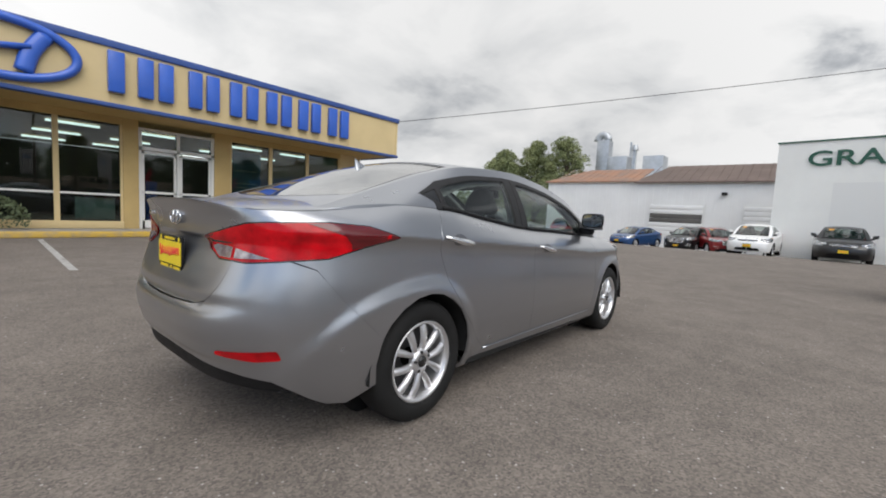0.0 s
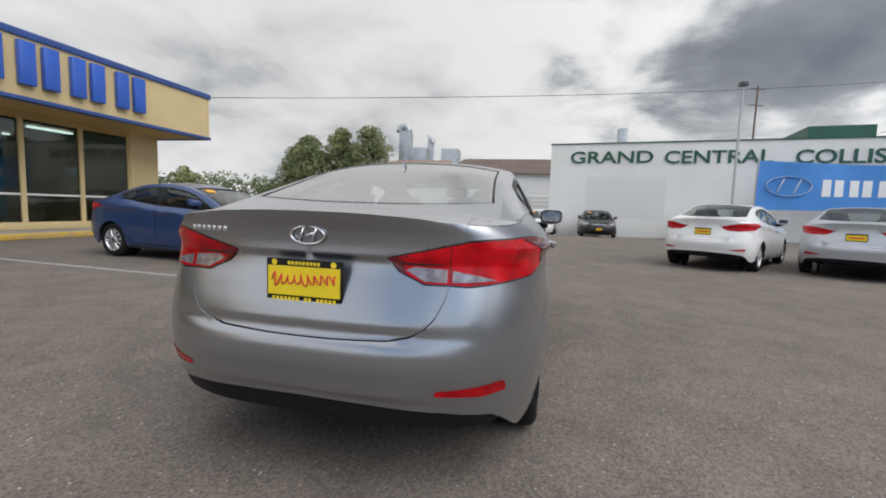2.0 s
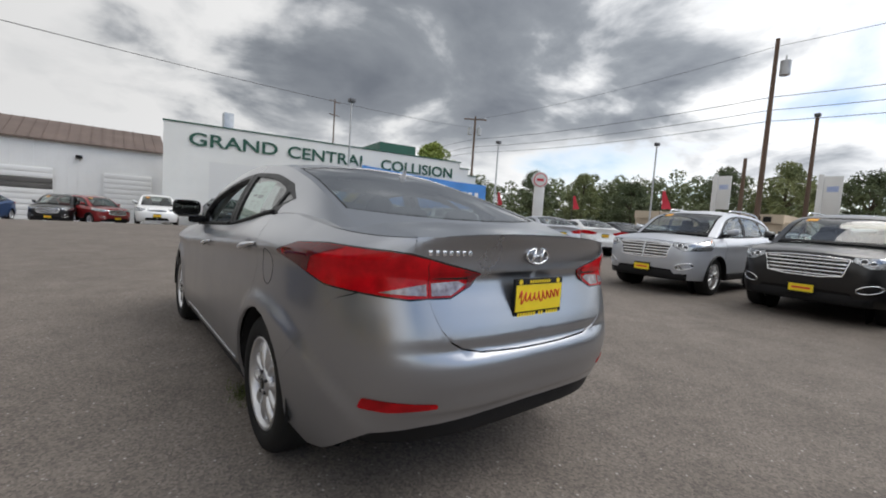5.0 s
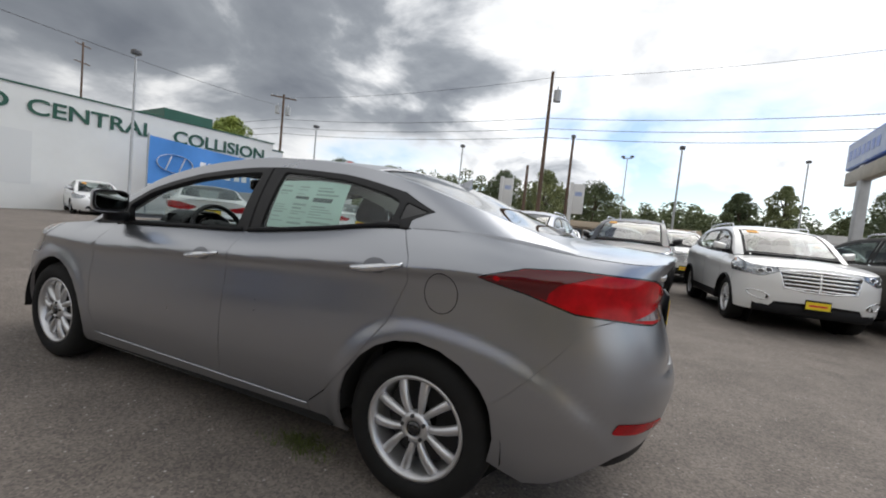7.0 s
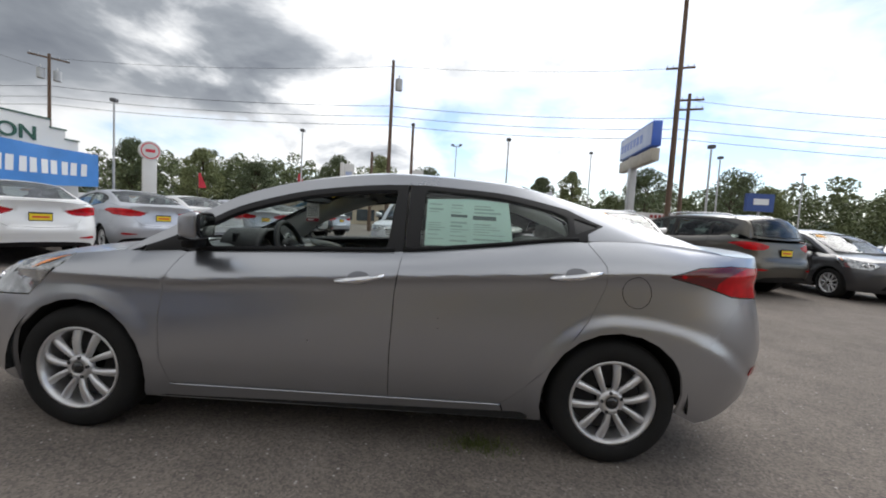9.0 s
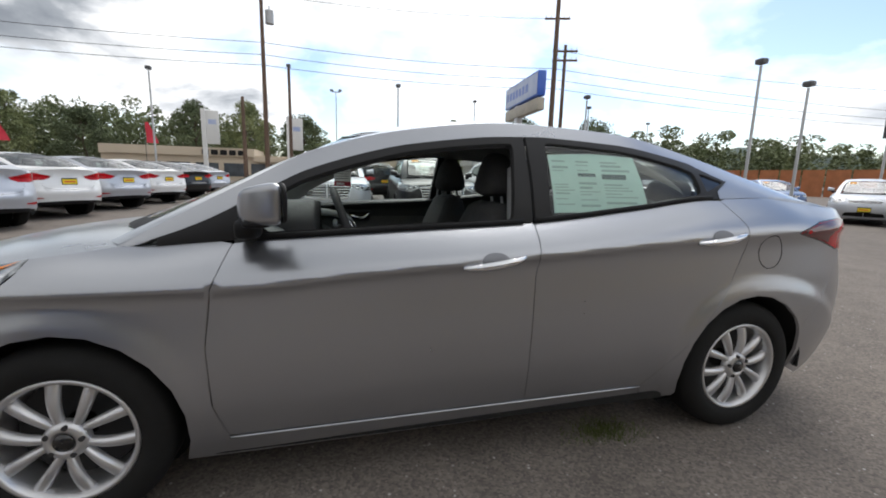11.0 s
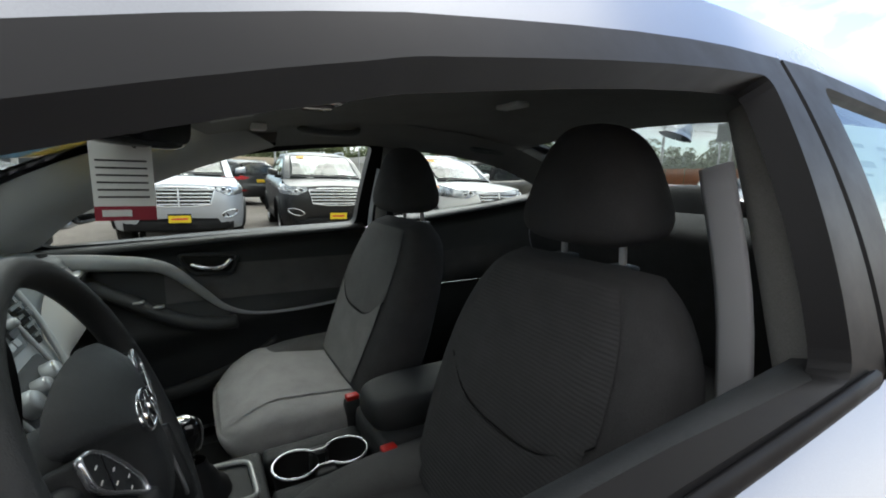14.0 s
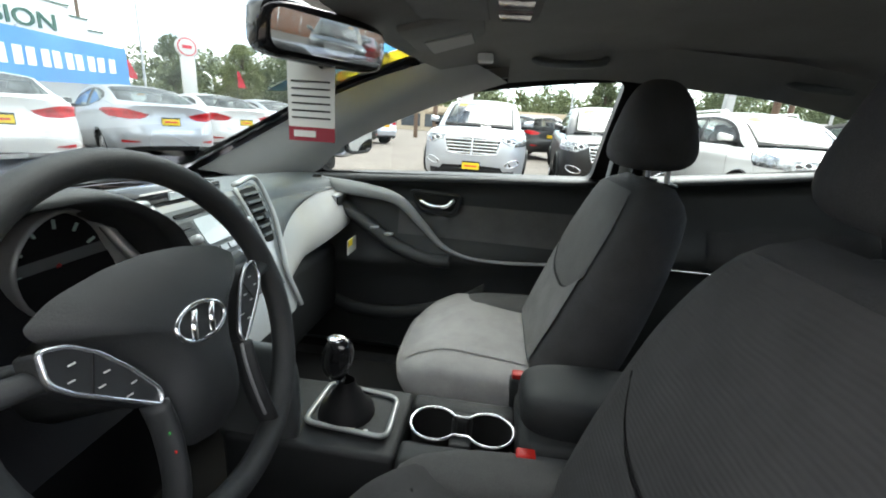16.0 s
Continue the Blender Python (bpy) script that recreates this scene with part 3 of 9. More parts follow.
# ---------------------------------------------------------------- the car kinds
SEDAN = dict(
    half=0.885, round_rear=-1.2, round_front=1.15, pow_rear=3.8, pow_front=3.0, flare=0.017, arch_r=0.36, wheel_r=0.316, axles=(1.35, -1.35), bulge=0.022, hold=(-1.7, 1.1), lid_half=0.72, tread=0.205, rim=0.208,
    sweep=0.03, round=[(0.17, -2.11), (0.30, -2.195), (0.42, -2.245), (0.52, -2.275), (0.60, -2.284), (0.68, -2.278), (0.78, -2.258), (0.88, -2.232), (0.95, -2.220), (1.02, -2.236), (1.05, -2.246), (1.09, -2.252)],
    rear=[(0.17, -2.12), (0.27, -2.19), (0.34, -2.225), (0.425, -2.240), (0.438, -2.256), (0.50, -2.274), (0.56, -2.287), (0.60, -2.286), (0.635, -2.275), (0.652, -2.262), (0.665, -2.256), (0.70, -2.258), (0.72, -2.253), (0.80, -2.226), (0.90, -2.194), (0.922, -2.190), (0.936, -2.202), (0.97, -2.201), (1.02, -2.208), (1.05, -2.224), (1.075, -2.243), (1.09, -2.250)],
    front=[(0.17, 2.12), (0.3, 2.2), (0.45, 2.235), (0.6, 2.22), (0.72, 2.13), (0.82, 1.98), (0.95, 1.8)],
    crease=[(-2.2, 0.98), (-1.56, 0.965), (-1.13, 0.94), (-0.19, 0.876), (0.4, 0.835), (0.9, 0.80), (1.4, 0.80)],
    hip=[(0.15, 0.885), (0.26, 0.935), (0.34, 0.958), (0.42, 0.972), (0.52, 0.983), (0.64, 0.986), (0.76, 0.982), (0.86, 0.975), (0.93, 0.972), (0.96, 0.974), (0.98, 0.980), (1.0, 0.990), (1.2, 0.990)],
    stations=[((0.745, 1.20, 0.915), (0.735, 1.19, 0.93), (1.42, 0.93)), ((0.758, 0.80, 0.945), (0.69, 0.80, 1.145), (1.08, 1.068)), ((0.76, 0.60, 0.955), (0.655, 0.60, 1.25), (0.80, 1.195)), ((0.762, 0.24, 0.975), (0.605, 0.24, 1.352), (0.36, 1.38)), ((0.765, -0.24, 1.0), (0.585, -0.24, 1.405), (-0.18, 1.452)), ((0.765, -0.74, 1.055), (0.585, -0.74, 1.385), (-0.74, 1.436)), ((0.762, -1.11, 1.102), (0.595, -1.11, 1.312), (-1.16, 1.36)), ((0.758, -1.45, 1.115), (0.625, -1.45, 1.215), (-1.55, 1.21)), ((0.75, -1.75, 1.095), (0.66, -1.75, 1.125), (-1.85, 1.10)), ((0.72, -1.95, 1.06), (0.67, -1.95, 1.065), (-2.05, 1.05))],
    bonnet=([(1.2, 0.955), (1.7, 0.90), (2.05, 0.80), (2.22, 0.70)], [(1.2, 0.925), (1.7, 0.85), (2.05, 0.70), (2.22, 0.58)]),
    boot=([(-1.6, 1.13), (-2.0, 1.108), (-2.27, 1.088)], [(-1.6, 1.105), (-2.0, 1.065), (-2.27, 1.03)]),
    dlo=[(1.08, 0.952), (0.79, 1.090), (0.61, 1.184), (0.24, 1.294), (-0.24, 1.348), (-0.36, 1.352), (-0.74, 1.332), (-1.11, 1.264), (-1.29, 1.185), (-1.2, 1.14)],
    front_pane=[(0.745, 0.968), (0.785, 1.060), (0.61, 1.155), (0.24, 1.266), (-0.215, 1.320), (-0.185, 1.015)],
    rear_pane=[(-0.345, 1.028), (-0.362, 1.328), (-0.74, 1.305), (-1.02, 1.252), (-1.105, 1.222), (-1.105, 1.128), (-0.9, 1.09)],
    quarter_pane=[(-1.135, 1.222), (-1.265, 1.182), (-1.135, 1.135)],
    b_pillar=(-0.2, -0.345), door1=[(0.87, 0.275), (0.915, 0.40), (0.925, 0.61), (0.90, 0.80), (0.845, 0.935)], door2=[(-0.235, 0.275), (-0.235, 0.5), (-0.245, 0.80), (-0.27, 1.002)],
    door3=[(-0.80, 0.275), (-0.90, 0.36), (-1.06, 0.54), (-1.20, 0.73), (-1.275, 0.90), (-1.27, 0.99), (-1.19, 1.10)],
    tail=[(0.31, 0.938), (0.53, 0.99), (0.60, 1.006), (0.66, 1.012)], seam=[(0.0, 0.648), (0.12, 0.649), (0.22, 0.653), (0.33, 0.658), (0.41, 0.674), (0.46, 0.702), (0.495, 0.745), (0.52, 0.80), (0.535, 0.86)], screen_t=(0.02, 0.315), back_t=(0.60, 0.845), roof_drop=0.0)


def morph(d, long=1.0, wide=1.0, high=1.0):
    """The same kind of body, longer, wider or higher."""
    e = dict(d)
    for k in ("half", "lid_half"):
        e[k] = d[k] * wide
    for k in ("round_rear", "round_front"):
        e[k] = d[k] * long
    e["axles"], e["hold"] = tuple(a * long for a in d["axles"]), tuple(a * long for a in d["hold"])
    if "round" in d:
        e["round"] = [(z * high, y * long) for z, y in d["round"]]
    e["rear"], e["front"] = [(z * high, y * long) for z, y in d["rear"]], [(z * high, y * long) for z, y in d["front"]]
    for k in ("crease", "dlo", "front_pane", "rear_pane", "quarter_pane", "door1", "door2", "door3"):
        e[k] = [(y * long, z * high) for y, z in d[k]]
    e["stations"] = [tuple((p[0] * wide, p[1] * long, p[2] * high) if len(p) == 3 else (p[0] * long, p[1] * high) for p in row) for row in d["stations"]]
    for k in ("bonnet", "boot"):
        if d[k]:
            e[k] = tuple([(y * long, z * high) for y, z in line] for line in d[k])
    for k in ("tail", "seam"):
        e[k] = [(x * wide, z * high) for x, z in d[k]]
    e["b_pillar"] = tuple(a * long for a in d["b_pillar"])
    return e


LONG_SALOON = morph(SEDAN, 1.06, 1.035, 1.02)
HATCH = dict(morph(SEDAN, 0.95, 1.0, 1.01))
SUV = dict(
    half=0.94, round_rear=-1.5, round_front=1.3, pow_rear=4.2, pow_front=3.4, flare=0.014, arch_r=0.405, wheel_r=0.36, axles=(1.36, -1.36), bulge=0.02, hold=(-2.0, 1.2), lid_half=0.8, tread=0.235, rim=0.235,
    rear=[(0.25, -2.22), (0.40, -2.33), (0.6, -2.36), (0.72, -2.34), (0.8, -2.29), (0.95, -2.27), (1.1, -2.24), (1.2, -2.2)],
    front=[(0.25, 2.20), (0.4, 2.29), (0.6, 2.33), (0.75, 2.335), (0.9, 2.31), (1.0, 2.25), (1.08, 2.12)],
    crease=[(-2.3, 1.06), (-1.2, 1.03), (0.0, 0.98), (1.0, 0.93), (1.6, 0.92)],
    hip=[(0.15, 0.9), (0.28, 0.95), (0.4, 0.975), (0.55, 0.985), (0.72, 0.985), (0.88, 0.98), (1.0, 0.99), (1.2, 0.99)],
    stations=[((0.80, 1.20, 1.09), (0.79, 1.19, 1.105), (1.42, 1.12)), ((0.81, 0.88, 1.105), (0.74, 0.88, 1.33), (1.10, 1.30)), ((0.815, 0.66, 1.115), (0.70, 0.66, 1.47), (0.83, 1.46)), ((0.82, 0.30, 1.12), (0.66, 0.30, 1.58), (0.42, 1.61)), ((0.825, -0.2, 1.135), (0.64, -0.2, 1.63), (-0.15, 1.685)), ((0.825, -0.8, 1.16), (0.635, -0.8, 1.625), (-0.8, 1.69)), ((0.82, -1.4, 1.20), (0.63, -1.4, 1.585), (-1.45, 1.66)), ((0.80, -1.9, 1.24), (0.62, -1.85, 1.53), (-1.98, 1.61)), ((0.77, -2.05, 1.20), (0.66, -2.0, 1.42), (-2.10, 1.50)), ((0.74, -2.12, 1.14), (0.70, -2.08, 1.20), (-2.24, 1.16))],
    bonnet=([(1.2, 1.125), (1.7, 1.10), (2.1, 1.05), (2.3, 0.985)], [(1.2, 1.09), (1.7, 1.045), (2.1, 0.965), (2.3, 0.88)]), boot=None,
    dlo=[(1.10, 1.12), (0.88, 1.285), (0.66, 1.425), (0.30, 1.535), (-0.2, 1.585), (-0.8, 1.58), (-1.4, 1.535), (-1.8, 1.44), (-1.72, 1.3), (-1.5, 1.225)],
    front_pane=[(0.84, 1.137), (0.86, 1.24), (0.66, 1.375), (0.30, 1.495), (-0.18, 1.545), (-0.16, 1.16)], rear_pane=[(-0.29, 1.165), (-0.3, 1.545), (-0.8, 1.54), (-1.2, 1.51), (-1.2, 1.215)],
    quarter_pane=[(-1.26, 1.225), (-1.26, 1.5), (-1.5, 1.475), (-1.72, 1.42), (-1.64, 1.3)], b_pillar=(-0.16, -0.29), door1=[(0.92, 0.36), (0.95, 0.6), (0.94, 0.85), (0.90, 1.10)], door2=[(-0.2, 0.36), (-0.2, 0.7), (-0.23, 1.135)],
    door3=[(-0.86, 0.36), (-0.95, 0.5), (-1.1, 0.72), (-1.22, 0.9), (-1.25, 1.1), (-1.22, 1.185)],
    tail=[(0.42, 1.03), (0.6, 1.08), (0.7, 1.095), (0.78, 1.10)], seam=[(0.0, 0.70), (0.3, 0.70), (0.55, 0.72), (0.62, 0.8), (0.64, 1.0)], screen_t=(0.02, 0.31), back_t=(0.80, 0.985), roof_drop=0.0)

WHEELS = {}


def wheel_meshes(d, look_of="ten"):
    """Tyre and rim about the x axis, the outer face at +x; made once for each kind."""
    key = (d["wheel_r"], look_of)
    if key in WHEELS:
        return WHEELS[key]
    r, w, q = d["wheel_r"], d["tread"] / 2, d["rim"]
    tyre = lathe("tyre", [(q - 0.004, w - 0.02), (q + 0.012, w - 0.004), (q + 0.035, w + 0.003), (r - 0.045, w + 0.003), (r - 0.02, w - 0.008), (r - 0.006, w - 0.025), (r, w - 0.05), (r, -w + 0.05), (r - 0.008, -w + 0.02), (q, -w)], M["rubber"], n=48)
    rim = lathe("rim", [(q, w - 0.02), (q + 0.006, w - 0.008), (q - 0.002, w - 0.004), (q - 0.012, w - 0.012), (q - 0.02, w - 0.05), (q - 0.03, -w + 0.04), (q - 0.005, -w + 0.01)], M["alloy"], n=48)
    back = lathe("brake_disc", [(q - 0.03, -0.02), (0.05, -0.02), (0.05, -0.03)], M["dark_alloy"], n=32)
    spokes = bmesh.new()
    n = 5
    twin = look_of == "ten"
    for i in range(n):
        a = 2 * math.pi * i / n + (math.pi / 2)
        for side in ((-1, 1) if twin else (0,)):
            wi = 0.0145 if twin else 0.032
            rows = []
            for k in range(9):
                t = k / 8
                rad = 0.035 + (q - 0.012 - 0.035) * t
                ang = a + side * (0.30 + 0.02 * math.sin(t * 3)) * (0.62 + 0.38 * t) + 0.05 * t * side
                wd = wi * (0.8 + 0.75 * t)
                dep = w - 0.030 + 0.018 * math.sin(t * math.pi * 0.9) - 0.006 * t
                c, s_ = math.cos(ang), math.sin(ang)
                ring = []
                for off, dx in ((-wd, -0.022), (-wd * 0.75, -0.002), (0, 0.003), (wd * 0.75, -0.002), (wd, -0.022)):
                    ring.append(spokes.verts.new((dep + dx, rad * c - off * s_, rad * s_ + off * c)))
                rows.append(ring)
            for ra, rb in zip(rows, rows[1:]):
                for j in range(4):
                    spokes.faces.new((ra[j], ra[j + 1], rb[j + 1], rb[j]))
    bmesh.ops.recalc_face_normals(spokes, faces=spokes.faces)
    sp = part("spokes", spokes, M["alloy"], smooth=True, angle=1.2)
    hub = lathe("hub", [(0.066, w - 0.045), (0.064, w - 0.022), (0.052, w - 0.012), (0.036, w - 0.008), (0.034, w - 0.014), (0.001, w - 0.013)], M["alloy"], n=24)
    cap = lathe("hub_cap", [(0.030, w - 0.013), (0.028, w - 0.006), (0.001, w - 0.005)], M["gloss_black"], n=20)
    nuts = bmesh.new()
    for i in range(5):
        a = 2 * math.pi * (i + 0.5) / 5 + math.pi / 2
        c = Vector((0, 0.05 * math.cos(a), 0.05 * math.sin(a)))
        rod(nuts, c + Vector((w - 0.03, 0, 0)), c + Vector((w - 0.006, 0, 0)), 0.0085, n=8)
    nuts = part("wheel_nuts", nuts, M["dark_alloy"])
    got = [(o.name.split(".")[0], o.data) for o in (tyre, rim, back, sp, hub, cap, nuts)]
    for o in (tyre, rim, back, sp, hub, cap, nuts):
        bpy.data.objects.remove(o)
    WHEELS[key] = got
    return got


def add_wheels(car, d, look_of="ten", turn=0.0):
    for cy in d["axles"]:
        for sx in (1, -1):
            base = new("wheel")
            base.parent = car
            x = d["half"] - d["tread"] / 2 - 0.03
            base.matrix_basis = pose(sx * x, cy, d["wheel_r"], 0, 0, 0 if sx > 0 else 180) @ pose(0, 0, 0, turn * sx + 20 * cy)
            for name, mesh in wheel_meshes(d, look_of):
                new(name, mesh).parent = base


def arch_line(d, cy, z0, n=14):
    r, cz = d["arch_r"], d["wheel_r"]
    a0 = math.asin((z0 - cz) / r)
    return [(cy + r * math.cos(a0 + (math.pi - 2 * a0) * i / n), cz + r * math.sin(a0 + (math.pi - 2 * a0) * i / n)) for i in range(n + 1)]


def make_car(d, body, label, res=0.09, hero=False, look_of="ten", windows="glass", plate=True, grille="bars", open_window=False, category="car", inner=True):
    """A whole car at the origin, its nose towards +y. Returns the Empty at its base."""
    car = tagged(new("car"), label, category)
    S = Shape(d)
    pm, trim, side = M[body], M["trim"], S.side
    sill = d["door1"][0][1]
    floor_z = sill - 0.09
    lip = 0.014 if hero else 0.0
    gap = 0.0025 if hero else 0.004
    kw = dict(res=res, lip=lip, inset=gap, edge=0.04 if hero else 0.08)

    def belt(y0, y1, n=14):
        return [(y0 + (y1 - y0) * i / n, float(S.belt_z(y0 + (y1 - y0) * i / n))) for i in range(n + 1)]

    # where the rear wing meets the boot lid
    deck = []
    ytop = d["stations"][7][0][1]
    if d["boot"]:
        ss = np.linspace(ytop, S.s_rear, 26)
        z = S.belt_z(np.maximum(ss, d["stations"][9][0][1]))
        for _ in range(8):
            p = side(ss, z)
            z = S.lid(p[:, 0], p[:, 1], "boot")[:, 2]
        deck = list(zip(ss.tolist(), z.tolist()))
    else:
        ss = np.linspace(-1.6, S.s_rear, 20)
        p = side(ss, np.full(20, 1.12))
        z = np.minimum(S.belt_z(p[:, 1]), 1.14 + 0.12 * np.clip((p[:, 1] + 2.0) / 0.5, 0, 1))
        deck = list(zip(ss.tolist(), z.tolist()))
    split = d["tail"][2][0] - 0.02
    dx = [float(side(np.array([q[0]]), np.array([q[1]]))[0, 0]) for q in deck]
    for i in range(len(deck) - 1):
        if dx[i] > split >= dx[i + 1]:
            k = (dx[i] - split) / (dx[i] - dx[i + 1])
            deck.insert(i + 1, (deck[i][0] + k * (deck[i + 1][0] - deck[i][0]), deck[i][1] + k * (deck[i + 1][1] - deck[i][1])))
            break

    ax_f, ax_r = d["axles"]
    arch_f, arch_r = arch_line(d, ax_f, floor_z), arch_line(d, ax_r, floor_z)
    d1, d2, d3 = d["door1"], d["door2"], d["door3"]
    hood_edge = curve_of(*zip(*d["bonnet"][1]))
    yn = d["front"][3][1]
    ztop = float(S.belt_z(d1[-1][0]))
    hl_y = ax_f + 0.06  # the head lamp's rear tip
    hl_z = float(hood_edge(hl_y)) + 0.005
    fz = float(hood_edge(yn - 0.1))

    def meet(x):
        """Where the bonnet's sheet runs into the front at x."""
        y = yn - 0.1
        for _ in range(40):
            z = float(S.lid(np.array([x]), np.array([y]), "bonnet")[0, 2])
            p = side(np.array([S.s_at_x(max(x, 0.004), z, "f")]), np.array([z]))[0]
            y = 0.5 * y + 0.5 * min(float(p[1]), yn + 0.06)
        return x, y, z

    brow = [meet(d["half"] * k) for k in (0.80, 0.72, 0.63, 0.55, 0.40, 0.25, 0.12, 0.0)]
    nose_z = brow[3][2] - 0.012
    lamp_low = nose_z - 0.14

    # tail lamp outline: inner (on the lid) and outer (on the wing) parts
    tl = d["tail"]
    tin, tcut, ttop = tl[0], tl[1], tl[-1]
    low_in = (tcut[0] - 0.085, tcut[1] - 0.138) if d["boot"] else (tcut[0] - 0.05, tcut[1] - 0.13)
    low_cut = (tcut[0] + 0.005, tcut[1] - 0.138)
    tip = (ax_r - 0.215, tcut[1] - 0.028) if d["boot"] else (ax_r - 0.40, tcut[1] - 0.02)
    rim_up = [(tip[0] - 0.33, tip[1] + 0.058), (tip[0] - 0.16, tip[1] + 0.046)] if d["boot"] else [(tip[0] - 0.30, tip[1] + 0.042), (tip[0] - 0.15, tip[1] + 0.034)]
    rim_low = [(tip[0] - 0.18, tip[1] - 0.040), (tip[0] - 0.34, tip[1] - 0.088)] if d["boot"] else [(tip[0] - 0.15, tip[1] - 0.035), (tip[0] - 0.30, tip[1] - 0.085)]
    tail_in = S.xz([tin, (tin[0] + 0.1, (tin[1] * 0.55 + tcut[1] * 0.45)), tcut, low_cut, low_in, (tin[0] + 0.04, tin[1] - 0.045)])
    tail_out = S.xz([tcut, tl[2], tl[3]]) + S.yz([*rim_up, tip, *rim_low]) + S.xz([(tl[3][0] + 0.075, low_cut[1] + 0.012), (tl[2][0], low_cut[1] - 0.004), low_cut])
    boot_seam = d["seam"]
    bump_z = tcut[1] - 0.135
    bump_y = ax_r - math.sqrt(d["arch_r"] ** 2 - (0.5 - d["wheel_r"]) ** 2)

    for mir, hand in ((False, "right"), (True, "left")):
        k = dict(kw, mirror=mir)
        fender = [(d1[0][0] + 0.02, floor_z), *d1, *[(y, float(max(hood_edge(y), 0)) + (ztop - float(hood_edge(d1[-1][0]))) * max(0, 1 - (y - d1[-1][0]) / 0.35)) for y in np.linspace(d1[-1][0] + 0.06, hl_y, 8)], (hl_y + 0.02, hl_z - 0.05), (hl_y + 0.2, lamp_low + 0.03), (ax_f + d["arch_r"] * 0.86, d["wheel_r"] + d["arch_r"] * 0.51)]
        fender = S.yz(fender) + [p for p in arch_f if p[1] > d["wheel_r"] + d["arch_r"] * 0.5 and p[0] > ax_f][1:] + [p for p in arch_f if p[0] <= ax_f]
        panel("front_wing", side, fender, pm, car, **k)
        fd = [*d2[::-1][:1], *d2[::-1][1:], *d1, *belt(d1[-1][0], d2[-1][0])[1:-1]]
        door = panel("front_door", side, fd, pm, car, **k)
        rd = [*d3[::-1], *d2, *belt(d2[-1][0], d3[-1][0])[1:-1]]
        rdoor = panel("rear_door", side, rd, pm, car, **k)
        rocker = [(d1[0][0] + 0.02, sill - 0.004), (d3[0][0], sill - 0.004), (d3[0][0] - 0.026, floor_z), (d1[0][0] + 0.02, floor_z)]
        panel("sill", side, rocker, pm, car, **k)
        if hero:
            # added rod that catches the sky, for the bright reflection along the door bottom
            edge = [side(np.array([y]), np.array([sill]))[0] for y in np.linspace(d1[0][0] + 0.0, d3[0][0], 24)]
            tube("sill_glint_rod", [((-1 if mir else 1) * (p[0] + 0.001), p[1], p[2] - 0.006) for p in edge], (0.0055, 0.0055), pm, car, n=8)
        top_q = belt(d3[-1][0], ytop if d["boot"] else -1.6, 8)
        quarter = [(d3[0][0] - 0.03, floor_z), *d3, *top_q[1:]] + [q for q in deck if q[0] < (ytop if d["boot"] else -1.6) and side(np.array([q[0]]), np.array([q[1]]))[0, 0] > split - 0.004]
        quarter += S.xz([(split, tl[2][1] - 0.004)]) + tail_out[1:-2] + [S.s_at_y(ax_r - 0.62, bump_z) and (S.s_at_y(ax_r - 0.60, bump_z - 0.03), bump_z - 0.03)] + [(bump_y, 0.50)]
        quarter += [p for p in arch_r[::-1] if p[1] > 0.48 and p[0] < ax_r] + [p for p in arch_r[::-1] if p[0] >= ax_r]
        panel("rear_wing", side, quarter, pm, car, **k)
        if hero:
            for outline in (tail_out, tail_in):
                panel("lamp_gasket", side, outline, M["gloss_black"], car, "black lamp gasket", res=0.03, lip=0.02, inset=-0.0045, mirror=mir, lift=0.0015, edge=0.03)
        panel("tail_lamp", side, tail_out, M["tail_red"], car, "red tail lamp lens", res=min(res, 0.03), lip=0.02, inset=0.002, mirror=mir, lift=0.004, edge=0.03)
        panel("tail_lamp", side, tail_in, M["tail_red"], car, "red tail lamp lens", res=min(res, 0.03), lip=0.02, inset=0.002, mirror=mir, lift=0.004, edge=0.03)
        if hero:
            hp = lambda pts: S.xz(pts)
            x0 = tcut[0]
            clear_in = hp([(x0 - 0.006, low_cut[1] + 0.008), (x0 - 0.008, low_cut[1] + 0.052), (x0 - 0.12, low_cut[1] + 0.058), (x0 - 0.155, low_cut[1] + 0.045), (low_in[0], low_in[1] + 0.008)])
            panel("reversing_lens", side, clear_in, M["tail_clear"], car, "clear reversing lens", res=0.02, lip=0, inset=0, mirror=mir, lift=0.0065)
            clear_out = hp([(x0 + 0.012, low_cut[1] + 0.008), (x0 + 0.010, low_cut[1] + 0.05), (x0 + 0.09, low_cut[1] + 0.035), (x0 + 0.16, low_cut[1] + 0.016)])
            panel("indicator_lens", side, clear_out, M["tail_clear"], car, "clear indicator lens", res=0.02, lip=0, inset=0, mirror=mir, lift=0.0065)
            tipd = S.yz([(tip[0] - 0.006, tip[1] + 0.001), (tip[0] - 0.16, tip[1] + 0.042), (tip[0] - 0.33, tip[1] + 0.054), (tip[0] - 0.42, tip[1] + 0.050), (tip[0] - 0.36, tip[1] + 0.032), (tip[0] - 0.28, tip[1] + 0.006), (tip[0] - 0.25, tip[1] - 0.025), (tip[0] - 0.245, tip[1] - 0.053), (tip[0] - 0.18, tip[1] - 0.037)])
            panel("lamp_surround", side, tipd, M["tail_dark"], car, "dark red lamp edge", res=0.03, lip=0, inset=0, mirror=mir, lift=0.0065)
            tind = S.xz([(tin[0] + 0.002, tin[1]), (tin[0] + 0.08, tin[1] + 0.012), (tin[0] + 0.055, tin[1] - 0.02), (tin[0] + 0.07, tin[1] - 0.06), (tin[0] + 0.045, tin[1] - 0.047)])
